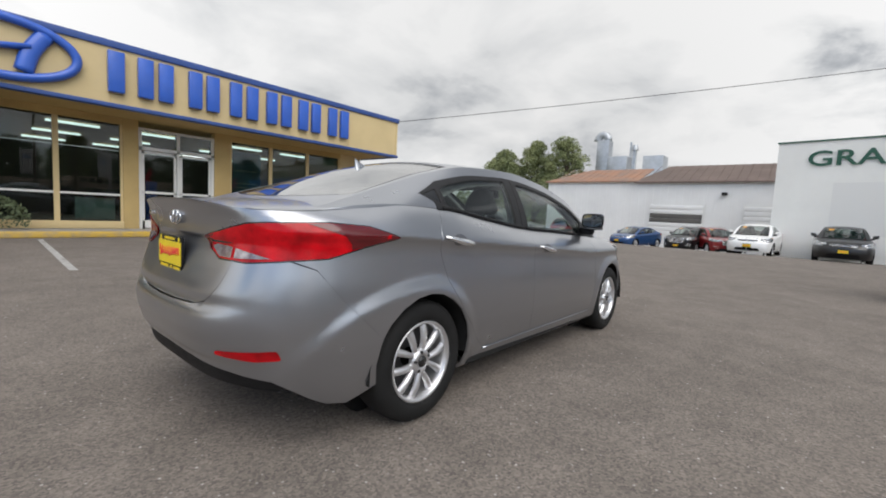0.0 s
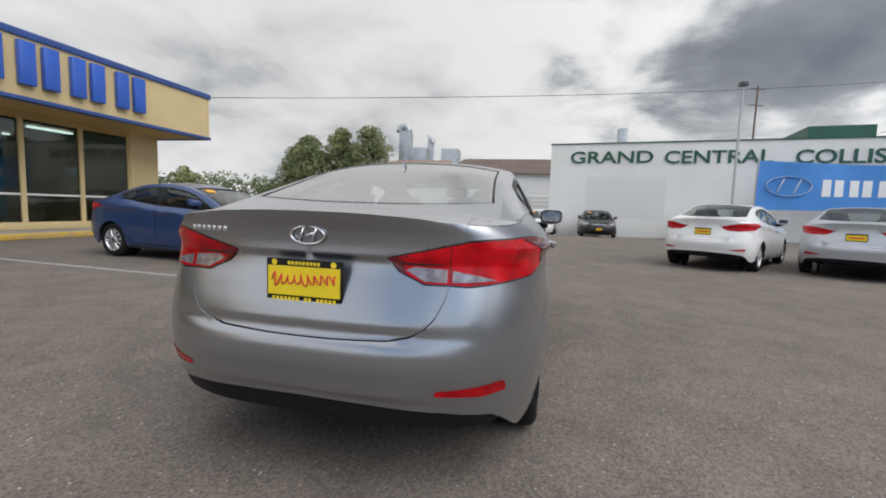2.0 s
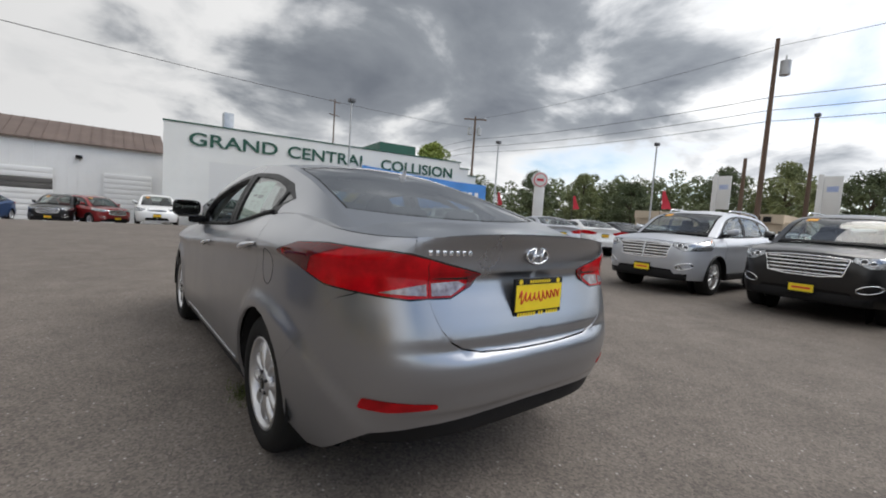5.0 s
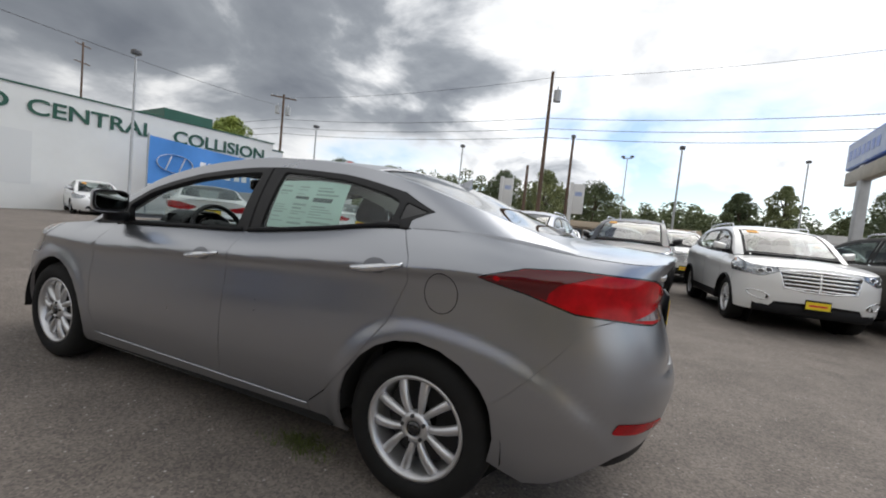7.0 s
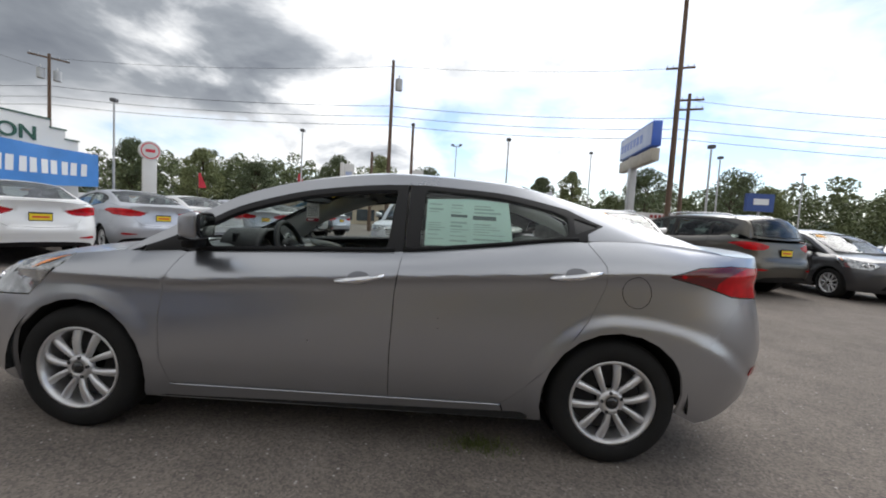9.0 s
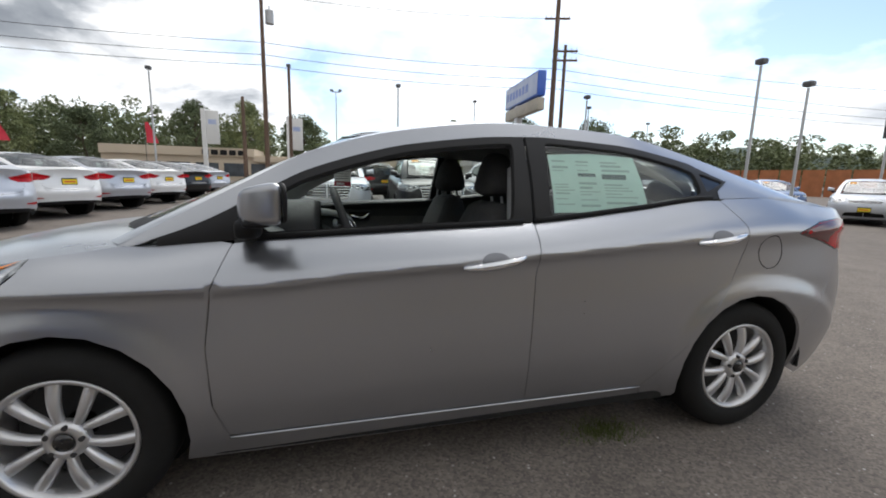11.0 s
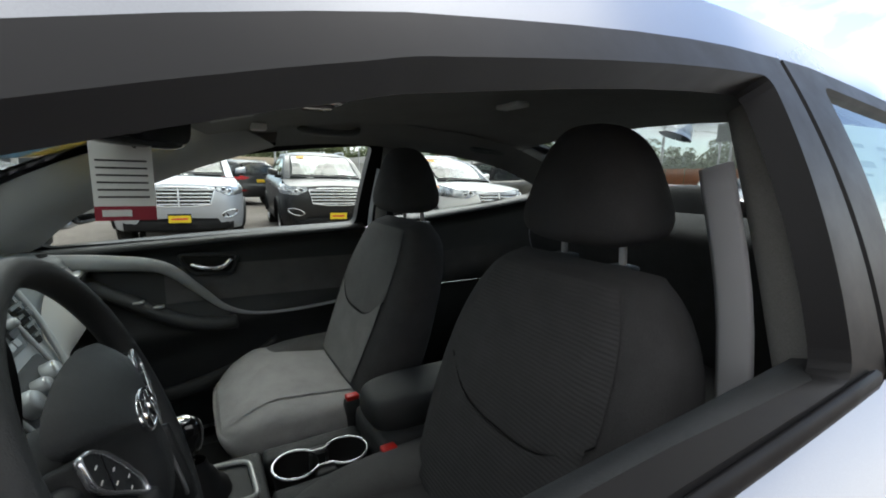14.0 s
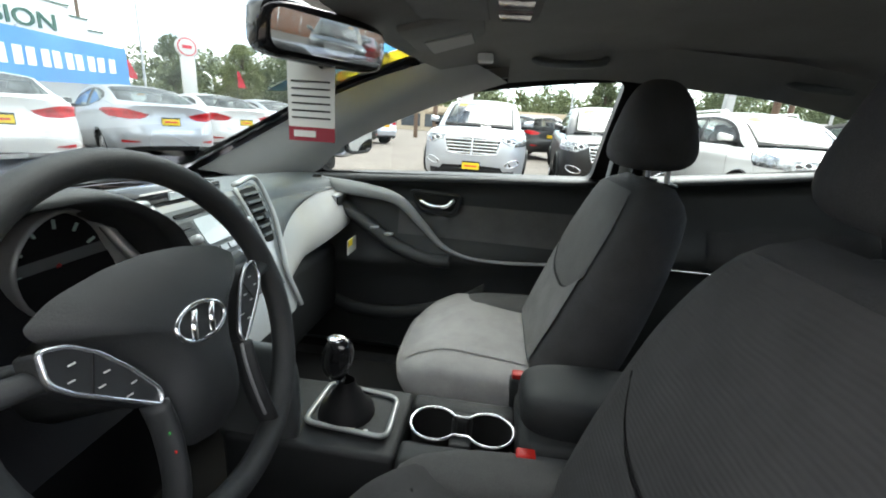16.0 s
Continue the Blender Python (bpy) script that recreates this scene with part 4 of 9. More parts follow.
            panel("lamp_surround", side, tind, M["tail_dark"], car, "dark red lamp edge", res=0.03, lip=0, inset=0, mirror=mir, lift=0.0065)
        # cabin side
        dlo = S.tv(d["dlo"])
        tend = dlo[-1][0]
        frame_poly = [(0.0, 0.0), *dlo, (tend, 0.0), (0.5 * (tend + 1), 0.0), (1.0, 0.0), (1.0, 1.0), (0.75, 1.0), (0.5, 1.0), (0.25, 1.0), (0.0, 1.0)]
        panel("roof_pillar", S.glass, frame_poly, pm, car, res=res * 0.5, lip=0, inset=0, mirror=mir, edge=0.02)
        if d["boot"]:
            # the pillar's foot, closing it down to the deck
            foot = []
            for t in np.linspace(S.tv([(ytop + 0.02, float(S.belt_z(ytop)))])[0][0], 1.0, 16):
                p = S.glass(np.array([t]), np.array([0.0]))[0]
                low = float(S.lid(np.array([p[0]]), np.array([p[1]]), "boot")[0, 2])
                foot += [((-1 if mir else 1) * (p[0] - 0.002), p[1], p[2] + 0.004), ((-1 if mir else 1) * (p[0] + 0.004), p[1], min(low, p[2]) - 0.006)]
            mesh_part("pillar_foot", foot, [(i, i + 1, i + 3, i + 2) for i in range(0, len(foot) - 2, 2)], pm, car)
        bp0, bp1 = d["b_pillar"]
        mid_t = S.tv([(0.5 * (bp0 + bp1), float(S.belt_z(bp0)) + 0.1)])[0][0]
        fpane, rpane, qpane = S.tv(rounded(d["front_pane"], 0.025)), S.tv(rounded(d["rear_pane"], 0.025)), S.tv(rounded(d["quarter_pane"], 0.015))
        f_low, r_low = S.tv(d["front_pane"])[0][0], dlo[-1][0]
        fr1 = [p for p in dlo if p[0] < mid_t] + [(mid_t, float(np.interp(mid_t, [p[0] for p in dlo[:8]], [p[1] for p in dlo[:8]]))), (mid_t, 0.004), (f_low, 0.004), (dlo[0][0], 0.004)]
        fr2 = [(mid_t, 0.004), (mid_t, fr1[len([p for p in dlo if p[0] < mid_t])][1])] + [p for p in dlo if p[0] > mid_t] + [(tend, 0.004)]
        fr2_holes = [rpane] + ([qpane] if len(qpane) > 3 else [])
        ins = 0.0015
        panel("window_frame", S.glass, fr1, M["frame_film"], door, "black front window frame" if hero else "", holes=[fpane], res=0.03, lip=0.035 if hero else 0.0, inset=ins, mirror=mir, edge=0.02, lift=0.001)
        panel("window_frame", S.glass, fr2, M["frame_film"], rdoor, "black rear window frame" if hero else "", holes=fr2_holes, res=0.03, lip=0.03 if hero else 0.0, inset=ins, mirror=mir, edge=0.02, lift=0.001)
        g = M[windows]
        if not (open_window and hand == "left"):
            panel("front_window", S.glass, fpane, g, door, res=0.06, lip=0, inset=0, mirror=mir, lift=-0.008, edge=0.03)
        panel("rear_window_pane", S.glass, rpane, g, rdoor, res=0.06, lip=0, inset=0, mirror=mir, lift=-0.008, edge=0.03)
        panel("quarter_pane", S.glass, qpane, M["gloss_black"] if d["boot"] else g, rdoor, res=0.06, lip=0, inset=0, mirror=mir, lift=-0.006, edge=0.03)
        # head lamp
        hp_ = S.yz([(hl_y, hl_z - 0.005), (hl_y + 0.16, float(hood_edge(hl_y + 0.16)) - 0.01)]) + S.xz([*[(x, z - 0.004) for x, y, z in brow[:4]], (d["half"] * 0.52, nose_z - 0.05), (d["half"] * 0.72, lamp_low)], "f") + S.yz([(hl_y + 0.2, lamp_low + 0.03)])
        panel("head_lamp", side, hp_, M["lamp"], car, "clear head lamp lens", res=0.05, lip=lip, inset=0.003, mirror=mir, lift=0.002, edge=0.04)
        for fx, r_ in ((0.655, 0.040), (0.745, 0.034)):
            ring = []
            for a in np.linspace(0, 2 * math.pi, 16, endpoint=False):
                x, z = d["half"] * fx + r_ * math.cos(a), nose_z - 0.045 - 0.25 * (fx - 0.655) + 0.8 * r_ * math.sin(a)
                p = side(np.array([S.s_at_x(x, z, "f")]), np.array([z]))[0]
                ring.append(((-1 if mir else 1) * p[0], p[1] + 0.006, p[2]))
            tube("lamp_reflector", ring, 0.006, M["chrome"], car, n=6, closed=True)
            mesh_part("lamp_bowl", ring, [tuple(range(16))], M["dark_alloy"], car, smooth=False)
        panel("indicator_lens", side, S.yz([(hl_y + 0.015, hl_z - 0.014), (hl_y + 0.14, float(hood_edge(hl_y + 0.14)) - 0.03), (hl_y + 0.2, float(hood_edge(hl_y + 0.2)) - 0.06), (hl_y + 0.13, hl_z - 0.065)]), M["amber"], car, "amber indicator lens", res=0.03, lip=0, inset=0, mirror=mir, lift=0.005)
        # inner wheel arch
        for cy in d["axles"]:
            r, cz = d["arch_r"] + 0.004, d["wheel_r"]
            sx = -1 if mir else 1
            grid_part("wheel_arch", lambda u, v: (sx * (d["half"] - 0.025 - 0.32 * v), cy + r * math.cos(-0.08 + (math.pi + 0.16) * u), cz + r * math.sin(-0.08 + (math.pi + 0.16) * u)), 16, 1, M["liner"], car)
            mesh_part("arch_wall", [(sx * (d["half"] - 0.34), cy + r * math.cos(2 * math.pi * i / 20), cz + r * math.sin(2 * math.pi * i / 20)) for i in range(20)], [tuple(range(20))], M["liner"], car)
        # door mirror
        mx = float(S.belt_x(d["front_pane"][0][0])) + 0.02
        my, mz = d["front_pane"][0][0] + 0.05, float(S.belt_z(d["front_pane"][0][0]))
        sx = -1 if mir else 1
        door_mirror(car, pm, sx, mx, my, mz, hero)
        # handles
        for q, (hy, hz) in enumerate(((d2[-1][0] + 0.20, S.crease(d2[-1][0] + 0.18) - 0.005), (d3[-2][0] + 0.15, S.crease(d3[-2][0] + 0.15) + 0.002))):
            door_handle(door if q == 0 else rdoor, pm if not hero else M["chrome_soft"], S, sx, hy, float(hz), hero)

    # bumpers and lids
    rb = [(S.s_rear, boot_seam[0][1] - (0.007 if hero else 0.004))] + S.xz([(x, z - (0.007 if hero else 0.004)) for x, z in boot_seam[1:]]) + S.xz([(tl[2][0], low_cut[1] - 0.008), (tl[3][0] + 0.075, low_cut[1] + 0.008)]) + [(S.s_at_y(ax_r - 0.60, bump_z - 0.03), bump_z - 0.03), (bump_y, 0.50)]
    rb += [p for p in arch_r if floor_z + 0.035 < p[1] < 0.495 and p[0] < ax_r]
    hw_ = d["half"]
    if d["boot"]:
        low_edge = [(hw_ * 0.855, floor_z + 0.050), (hw_ * 0.840, floor_z + 0.085), (hw_ * 0.815, floor_z + 0.135), (hw_ * 0.77, floor_z + 0.180), (hw_ * 0.60, floor_z + 0.205), (hw_ * 0.30, floor_z + 0.217)]
        mid_edge, base = floor_z + 0.220, floor_z + 0.128
    else:
        low_edge = [(hw_ * 0.80, floor_z + 0.04), (hw_ * 0.70, floor_z + 0.085), (hw_ * 0.58, floor_z + 0.14)]
        mid_edge, base = floor_z + 0.16, floor_z + 0.02
    rb += S.yz([(ax_r - (0.44 if d["boot"] else 0.55), floor_z + 0.035)]) + S.xz(low_edge) + [(S.s_rear, mid_edge)]
    panel("rear_bumper", side, rb, pm, car, both=True, res=res, lip=lip, inset=0.0, edge=kw["edge"])
    valance = [(S.s_rear, mid_edge + 0.004)] + S.xz([(x, z + 0.004) for x, z in low_edge[:0:-1]]) + S.xz([(hw_ * 0.80, base + 0.012), (hw_ * 0.76, base), (hw_ * 0.5, base + 0.01)]) + [(S.s_rear, base + 0.01)]
    panel("rear_valance", side, valance, trim, car, both=True, res=res, lip=0.05 if hero else 0.0, inset=0, lift=-0.009, edge=0.05)
    # unseen dark sheet added to keep light off the ground under the bumper
    box_part("under_light_stop", -hw_ * 0.68, hw_ * 0.68, d["rear"][1][1] + 0.16, ax_r - d["arch_r"] - 0.01, base + 0.02, base + 0.05, M["liner"], car)
    for mir in (False, True):
        panel("rear_reflector", side, S.xz(rounded([(0.50 * d["half"] / 0.885, floor_z + 0.282), (0.505 * d["half"] / 0.885, floor_z + 0.298), (0.73 * d["half"] / 0.885, floor_z + 0.318), (0.735 * d["half"] / 0.885, floor_z + 0.278), (0.66 * d["half"] / 0.885, floor_z + 0.270)], 0.010)), M["tail_red"], car, "slim red reflector", res=0.03, lip=0.004, inset=0, lift=0.004, mirror=mir, edge=0.03)
    if d["boot"]:
        ld = [(S.s_rear, boot_seam[0][1])] + S.xz(boot_seam[1:]) + S.xz([low_cut, low_in, (tin[0] + 0.04, tin[1] - 0.045), tin, (tin[0] + 0.1, (tin[1] * 0.55 + tcut[1] * 0.45)), tcut, (split, tl[2][1] - 0.004)]) + [q for q in deck if side(np.array([q[0]]), np.array([q[1]]))[0, 0] < split + 0.004]
        panel("boot_lid", side, ld, pm, car, both=True, res=res, lip=lip, inset=0.0, edge=kw["edge"])
        edge_pts = [tuple(side(np.array([s]), np.array([z]))[0][:2]) for s, z in deck]
        cut_y = [p for p in edge_pts if p[0] < split]
        y_at = float(np.interp(split, [p[0] for p in edge_pts[::-1]], [p[1] for p in edge_pts[::-1]]))
        yb = d["stations"][8][2][0] + 0.16
        lid_sheet = lambda x, y: S.lid(x, y, "boot")
        deck_poly = [(0.0, yb), (split - 0.02, yb + 0.06), (split, y_at)] + cut_y
        panel("boot_top", lid_sheet, deck_poly, pm, car, both=True, res=res, lip=0, inset=0.0, edge=kw["edge"])
        shoulder = [(split + 0.002, y_at), (split - 0.018, yb + 0.06), (split - 0.05, ytop + 0.02)] + [p for p in edge_pts if p[0] > split]
        for mir in (False, True):
            panel("wing_top", lid_sheet, shoulder, pm, car, mirror=mir, res=res, lip=0, inset=0.0, edge=kw["edge"])
    else:
        ld = [(S.s_rear, boot_seam[0][1])] + S.xz(boot_seam[1:]) + S.xz([low_cut, low_in, (tin[0] + 0.04, tin[1] - 0.045), tin, tcut, tl[2]]) + [q for q in deck if side(np.array([q[0]]), np.array([q[1]]))[0, 0] < tl[2][0]]
        panel("tailgate", side, ld, pm, car, both=True, res=res, lip=lip, inset=0.0, edge=kw["edge"])
    hood_x = float(S.belt_x(d1[-1][0])) - 0.02
    yc = d["stations"][0][1][1]
    hood_poly = [(0.0, d["stations"][0][2][0] - 0.12), (hood_x * 0.6, d["stations"][0][2][0] - 0.17), (hood_x, yc - 0.06)] + [(float(side(np.array([S.s_at_y(y, float(hood_edge(y)))]), np.array([float(hood_edge(y))]))[0, 0]) + 0.002, y) for y in np.linspace(yc + 0.05, brow[0][1] - 0.06, 7)] + [(x, y) for x, y, z in brow]
    panel("bonnet", lambda x, y: S.lid(x, y, "bonnet"), hood_poly, pm, car, both=True, res=res, lip=lip, inset=0.0, edge=kw["edge"])
    fb = [(S.s_front, brow[-1][2] - 0.004), *S.xz([*[(x, z - 0.004) for x, y, z in brow[-2:3:-1]], (d["half"] * 0.535, nose_z + 0.004), (d["half"] * 0.51, nose_z - 0.05), (d["half"] * 0.72, lamp_low - 0.004)], "f"), *S.yz([(hl_y + 0.2, lamp_low + 0.026), (ax_f + d["arch_r"] * 0.87, d["wheel_r"] + d["arch_r"] * 0.51), (ax_f + d["arch_r"] * 0.98, d["wheel_r"] - 0.02), (ax_f + d["arch_r"] * 0.97, floor_z + 0.02)]), *S.xz([(d["half"] * 0.7, floor_z + 0.02)], "f"), (S.s_front, floor_z + 0.02)]
    gz = nose_z - 0.02
    gw = d["half"] * (0.45 if d["boot"] else 0.52)
    mouth_hi, mouth_lo = S.xz([(gw * 0.02, gz), (gw, gz - 0.02), (gw * 0.86, gz - (0.25 if not d["boot"] else 0.09)), (gw * 0.02, gz - (0.29 if not d["boot"] else 0.11))], "f"), S.xz([(gw * 0.02, floor_z + 0.22), (gw * 1.05, floor_z + 0.2), (gw * 1.2, floor_z + 0.08), (gw * 0.02, floor_z + 0.07)], "f")
    panel("front_bumper", side, fb, pm, car, holes=[mouth_hi, mouth_lo], both=True, res=res, lip=0.02, inset=0.0, edge=kw["edge"])
    panel("grille", side, mouth_hi, M["gloss_black"], car, both=True, res=0.1, lip=0, inset=-0.006, lift=-0.016)
    panel("lower_grille", side, mouth_lo, trim, car, both=True, res=0.1, lip=0, inset=-0.006, lift=-0.016)
    nb = 5 if not d["boot"] else 3
    for i in range(nb):
        zz = gz - 0.035 - i * (0.215 if nb == 5 else 0.06) / (nb - 1)
        pts = [tuple(side(np.array([S.s_at_x(x, zz, "f")]), np.array([zz]))[0]) for x in np.linspace(0.01, gw * (0.97 - 0.1 * i / nb), 8)]
        pts = [(-x, y, z) for x, y, z in pts[::-1]] + pts
        tube("grille_bar", [(x, y - 0.004, z) for x, y, z in pts], (0.006, 0.013 if nb == 5 else 0.008), M["chrome"], car, n=6)
    t0, t1 = d["screen_t"]
    b0, b1 = d["back_t"]
    for name, a, b, m_, li in (("windscreen", t0, t1, M["screen"], -0.003), ("rear_screen", b0, b1, g if not hero else M["screen_rear"], -0.003)):
        panel(name, S.top, [(a, 0.14 if name == "windscreen" else 0.06), (a, 0.5), (a, 1.0), (b, 1.0), (b, 0.5), (b, 0.11 if name == "windscreen" else 0.05)], m_, car, both=True, res=0.05, lip=0, inset=0, lift=li, edge=0.04)
    roof = [(t1 + 0.004, 1.0), (t1 + 0.004, 0.5), (t1 + 0.004, 0.11), (t0, 0.14), (0.0, 0.14), (0.0, 0.0), (0.25, 0.0), (0.5, 0.0), (0.75, 0.0), (1.0, 0.0), (1.0, 1.0), (b1 + 0.004, 1.0), (b1 + 0.004, 0.5), (b1 + 0.004, 0.05), (b0 - 0.004, 0.06), (b0 - 0.004, 0.5), (b0 - 0.004, 1.0)]
    panel("roof", S.top, roof, pm, car, both=True, res=res * 0.5, lip=0.01 if hero else 0, inset=0, edge=0.02)
    # black ceramic edge of the screens
    for a, b, u0, u1, k in ((t0, t1, 0.14, 0.11, 1.0), (b0, b1, 0.06, 0.05, 0.35)):
        panel("screen_edge", S.top, [(a + 0.001, u0), (a + 0.001, 0.5), (a + 0.001, 0.999), (a + 0.022 * k, 0.999), (a + 0.02 * k, 0.5), (a + 0.02 * k, u0 + 0.045 * k), (b - 0.008 * k, u1 + 0.055 * k), (b - 0.01 * k, 0.5), (b - 0.01 * k, 0.999), (b - 0.001, 0.999), (b - 0.001, 0.5), (b - 0.001, u1)], trim, car, both=True, res=0.05, lip=0, inset=0, lift=-0.001, edge=0.03)
    # floor pan
    hw = d["half"] - 0.06
    yb_, yf_ = d["rear"][1][1] + 0.1, d["front"][1][1] - 0.1
    bm = bmesh.new()
    box(bm, -hw + 0.28, hw - 0.28, yb_ + 0.12, yf_ - 0.1, floor_z + 0.11, floor_z + 0.15)
    box(bm, -hw, hw, -ax_f + d["arch_r"] + 0.05, ax_f - d["arch_r"] - 0.05, floor_z + 0.012, floor_z + 0.05)
    part("floor_pan", bm, M["liner"], car)
    if plate:
        for end, zz in (("r", 0.835 if d["boot"] else 0.9), ("f", floor_z + (0.30 if d["boot"] else 0.20))):
            if end == "f" and hero:
                continue
            y = float(S.rear(zz) - 0.012 if end == "r" else S.front(zz) + 0.012)
            number_plate(car, y, zz, end == "r", hero)
    if not d["boot"]:
        suv_dress(car, d, S, floor_z, gz, gw)
    if not hero:
        panel("windscreen_sticker", S.top, [(0.262, 0.28), (0.262, 0.52), (0.296, 0.52), (0.296, 0.28)], M["sticker"], car, "orange price sticker", res=0.1, lip=0, inset=0, lift=0.002)
    if inner and not hero:
        simple_cabin(car, d)
    add_wheels(car, d, look_of)
    return (car, S) if hero else car


def suv_dress(car, d, S, floor_z, gz, gw):
    """Black lower cladding, arch trims, roof rails, fog lamps and a chrome grille frame."""
    for sx in (-1, 1):
        for cy in d["axles"]:
            pts = [S.side(np.array([S.s_at_y(y, z)]), np.array([z]))[0] for y, z in arch_line(d, cy, floor_z + 0.02, 18)]
            tube("arch_trim", [(sx * (p[0] + 0.004), p[1], p[2]) for p in pts], (0.012, 0.034), M["trim"], car, n=8)
        pts = [S.side(np.array([y]), np.array([floor_z + 0.09]))[0] for y in np.linspace(d["axles"][0] - d["arch_r"], d["axles"][1] + d["arch_r"], 10)]
        tube("sill_cladding", [(sx * (p[0] + 0.0), p[1], p[2]) for p in pts], (0.016, 0.075), M["trim"], car, n=8)
        zr = d["stations"][4][1][2] + 0.055
        tube("roof_rail", smooth_line([(sx * 0.60, 0.15, zr - 0.06), (sx * 0.60, 0.02, zr), (sx * 0.595, -0.8, zr + 0.005), (sx * 0.585, -1.45, zr - 0.03), (sx * 0.58, -1.62, zr - 0.10)], 5), 0.016, M["chrome_soft"], car, "satin roof rail", n=8)
        zf = floor_z + 0.27
        ring = []
        for a in np.linspace(0, 2 * math.pi, 20, endpoint=False):
            x, z = d["half"] * 0.74 + 0.12 * math.cos(a), zf + 0.055 * math.sin(a) + 0.025 * math.cos(a)
            p = S.side(np.array([S.s_at_x(x, z, "f")]), np.array([z]))[0]
            ring.append((sx * p[0], p[1] + 0.002, p[2]))
        tube("fog_lamp_ring", ring, 0.009, M["chrome"], car, n=6, closed=True)
        mesh_part("fog_lamp", ring, [tuple(range(20)) if sx < 0 else tuple(range(20))[::-1]], M["gloss_black"], car, smooth=False)
    pts = []
    for x, z in [(x, floor_z + 0.10) for x in np.linspace(-d["half"] * 0.78, d["half"] * 0.78, 15)]:
        p = S.side(np.array([S.s_at_x(abs(x), z, "f")]), np.array([z]))[0]
        pts.append((x, p[1] - 0.004, z))
    tube("bumper_cladding", pts, (0.018, 0.085), M["trim"], car, n=8)
    loop = [(-gw, gz - 0.015), (-gw * 0.5, gz + 0.004), (0, gz + 0.008), (gw * 0.5, gz + 0.004), (gw, gz - 0.015), (gw * 0.88, gz - 0.255), (gw * 0.4, gz - 0.285), (-gw * 0.4, gz - 0.285), (-gw * 0.88, gz - 0.255)]
    ring = []
    for x, z in loop:
        p = S.side(np.array([S.s_at_x(max(0.01, abs(x)), z, "f")]), np.array([z]))[0]
        ring.append((x, p[1] + 0.002, z))
    tube("grille_frame", ring, (0.012, 0.012), M["chrome"], car, "chrome grille frame", n=8, closed=True)


def door_mirror(car, pm, sx, mx, my, mz, hero):
    """A deep squared cup on a black foot, its glass set in behind."""
    def shape(v):
        t = (v.y + 0.07) / 0.14
        k = 1 - 0.34 * max(0.0, t) ** 2.2
        lean = 0.02 * (v.x * sx) / 0.11
        return (v.x * k - sx * 0.02 * t, v.y - 0.018 * (v.x * sx) / 0.11, v.z * k + lean * (1 if v.z > 0 else 0.2) - 0.012 * t)

    c = (sx * (mx + 0.122), my - 0.058, mz + 0.128)
    ob = blob("door_mirror", c, (0.19, 0.13, 0.124), pm, car, "body-colour door mirror" if hero else "", power=5.5, nu=40 if hero else 14, nv=24 if hero else 8, warp=shape)
    blob("mirror_foot", (sx * (mx + 0.030), my - 0.01, mz + 0.042), (0.13, 0.08, 0.065), M["trim"], ob, "black mirror foot", power=4, nu=20, nv=10)
    blob("mirror_underside", (c[0] - sx * 0.01, c[1] + 0.006, c[2] - 0.058), (0.140, 0.085, 0.024), M["trim"], ob, "black mirror underside", power=4, nu=24, nv=10)
    if hero:
        tube("mirror_edge", [(c[0] + 0.095 * math.copysign(abs(math.cos(a)) ** 0.45, math.cos(a)), c[1] - 0.068 - sx * 0.018 * math.copysign(abs(math.cos(a)) ** 0.45, math.cos(a)), c[2] + 0.055 * math.copysign(abs(math.sin(a)) ** 0.45, math.sin(a)) + 0.006) for a in np.linspace(0, 2 * math.pi, 40, endpoint=False)], (0.007, 0.007), M["trim"], ob, n=6, closed=True)
    face = [(c[0] + 0.089 * math.copysign(abs(math.cos(a)) ** 0.5, math.cos(a)), c[1] - 0.0755 - sx * 0.017 * math.copysign(abs(math.cos(a)) ** 0.5, math.cos(a)), c[2] + 0.049 * math.copysign(abs(math.sin(a)) ** 0.5, math.sin(a)) + 0.006) for a in np.linspace(0, 2 * math.pi, 32, endpoint=False)]
    mesh_part("mirror_glass", face, [tuple(range(32))], M["mirror"], ob, smooth=False)


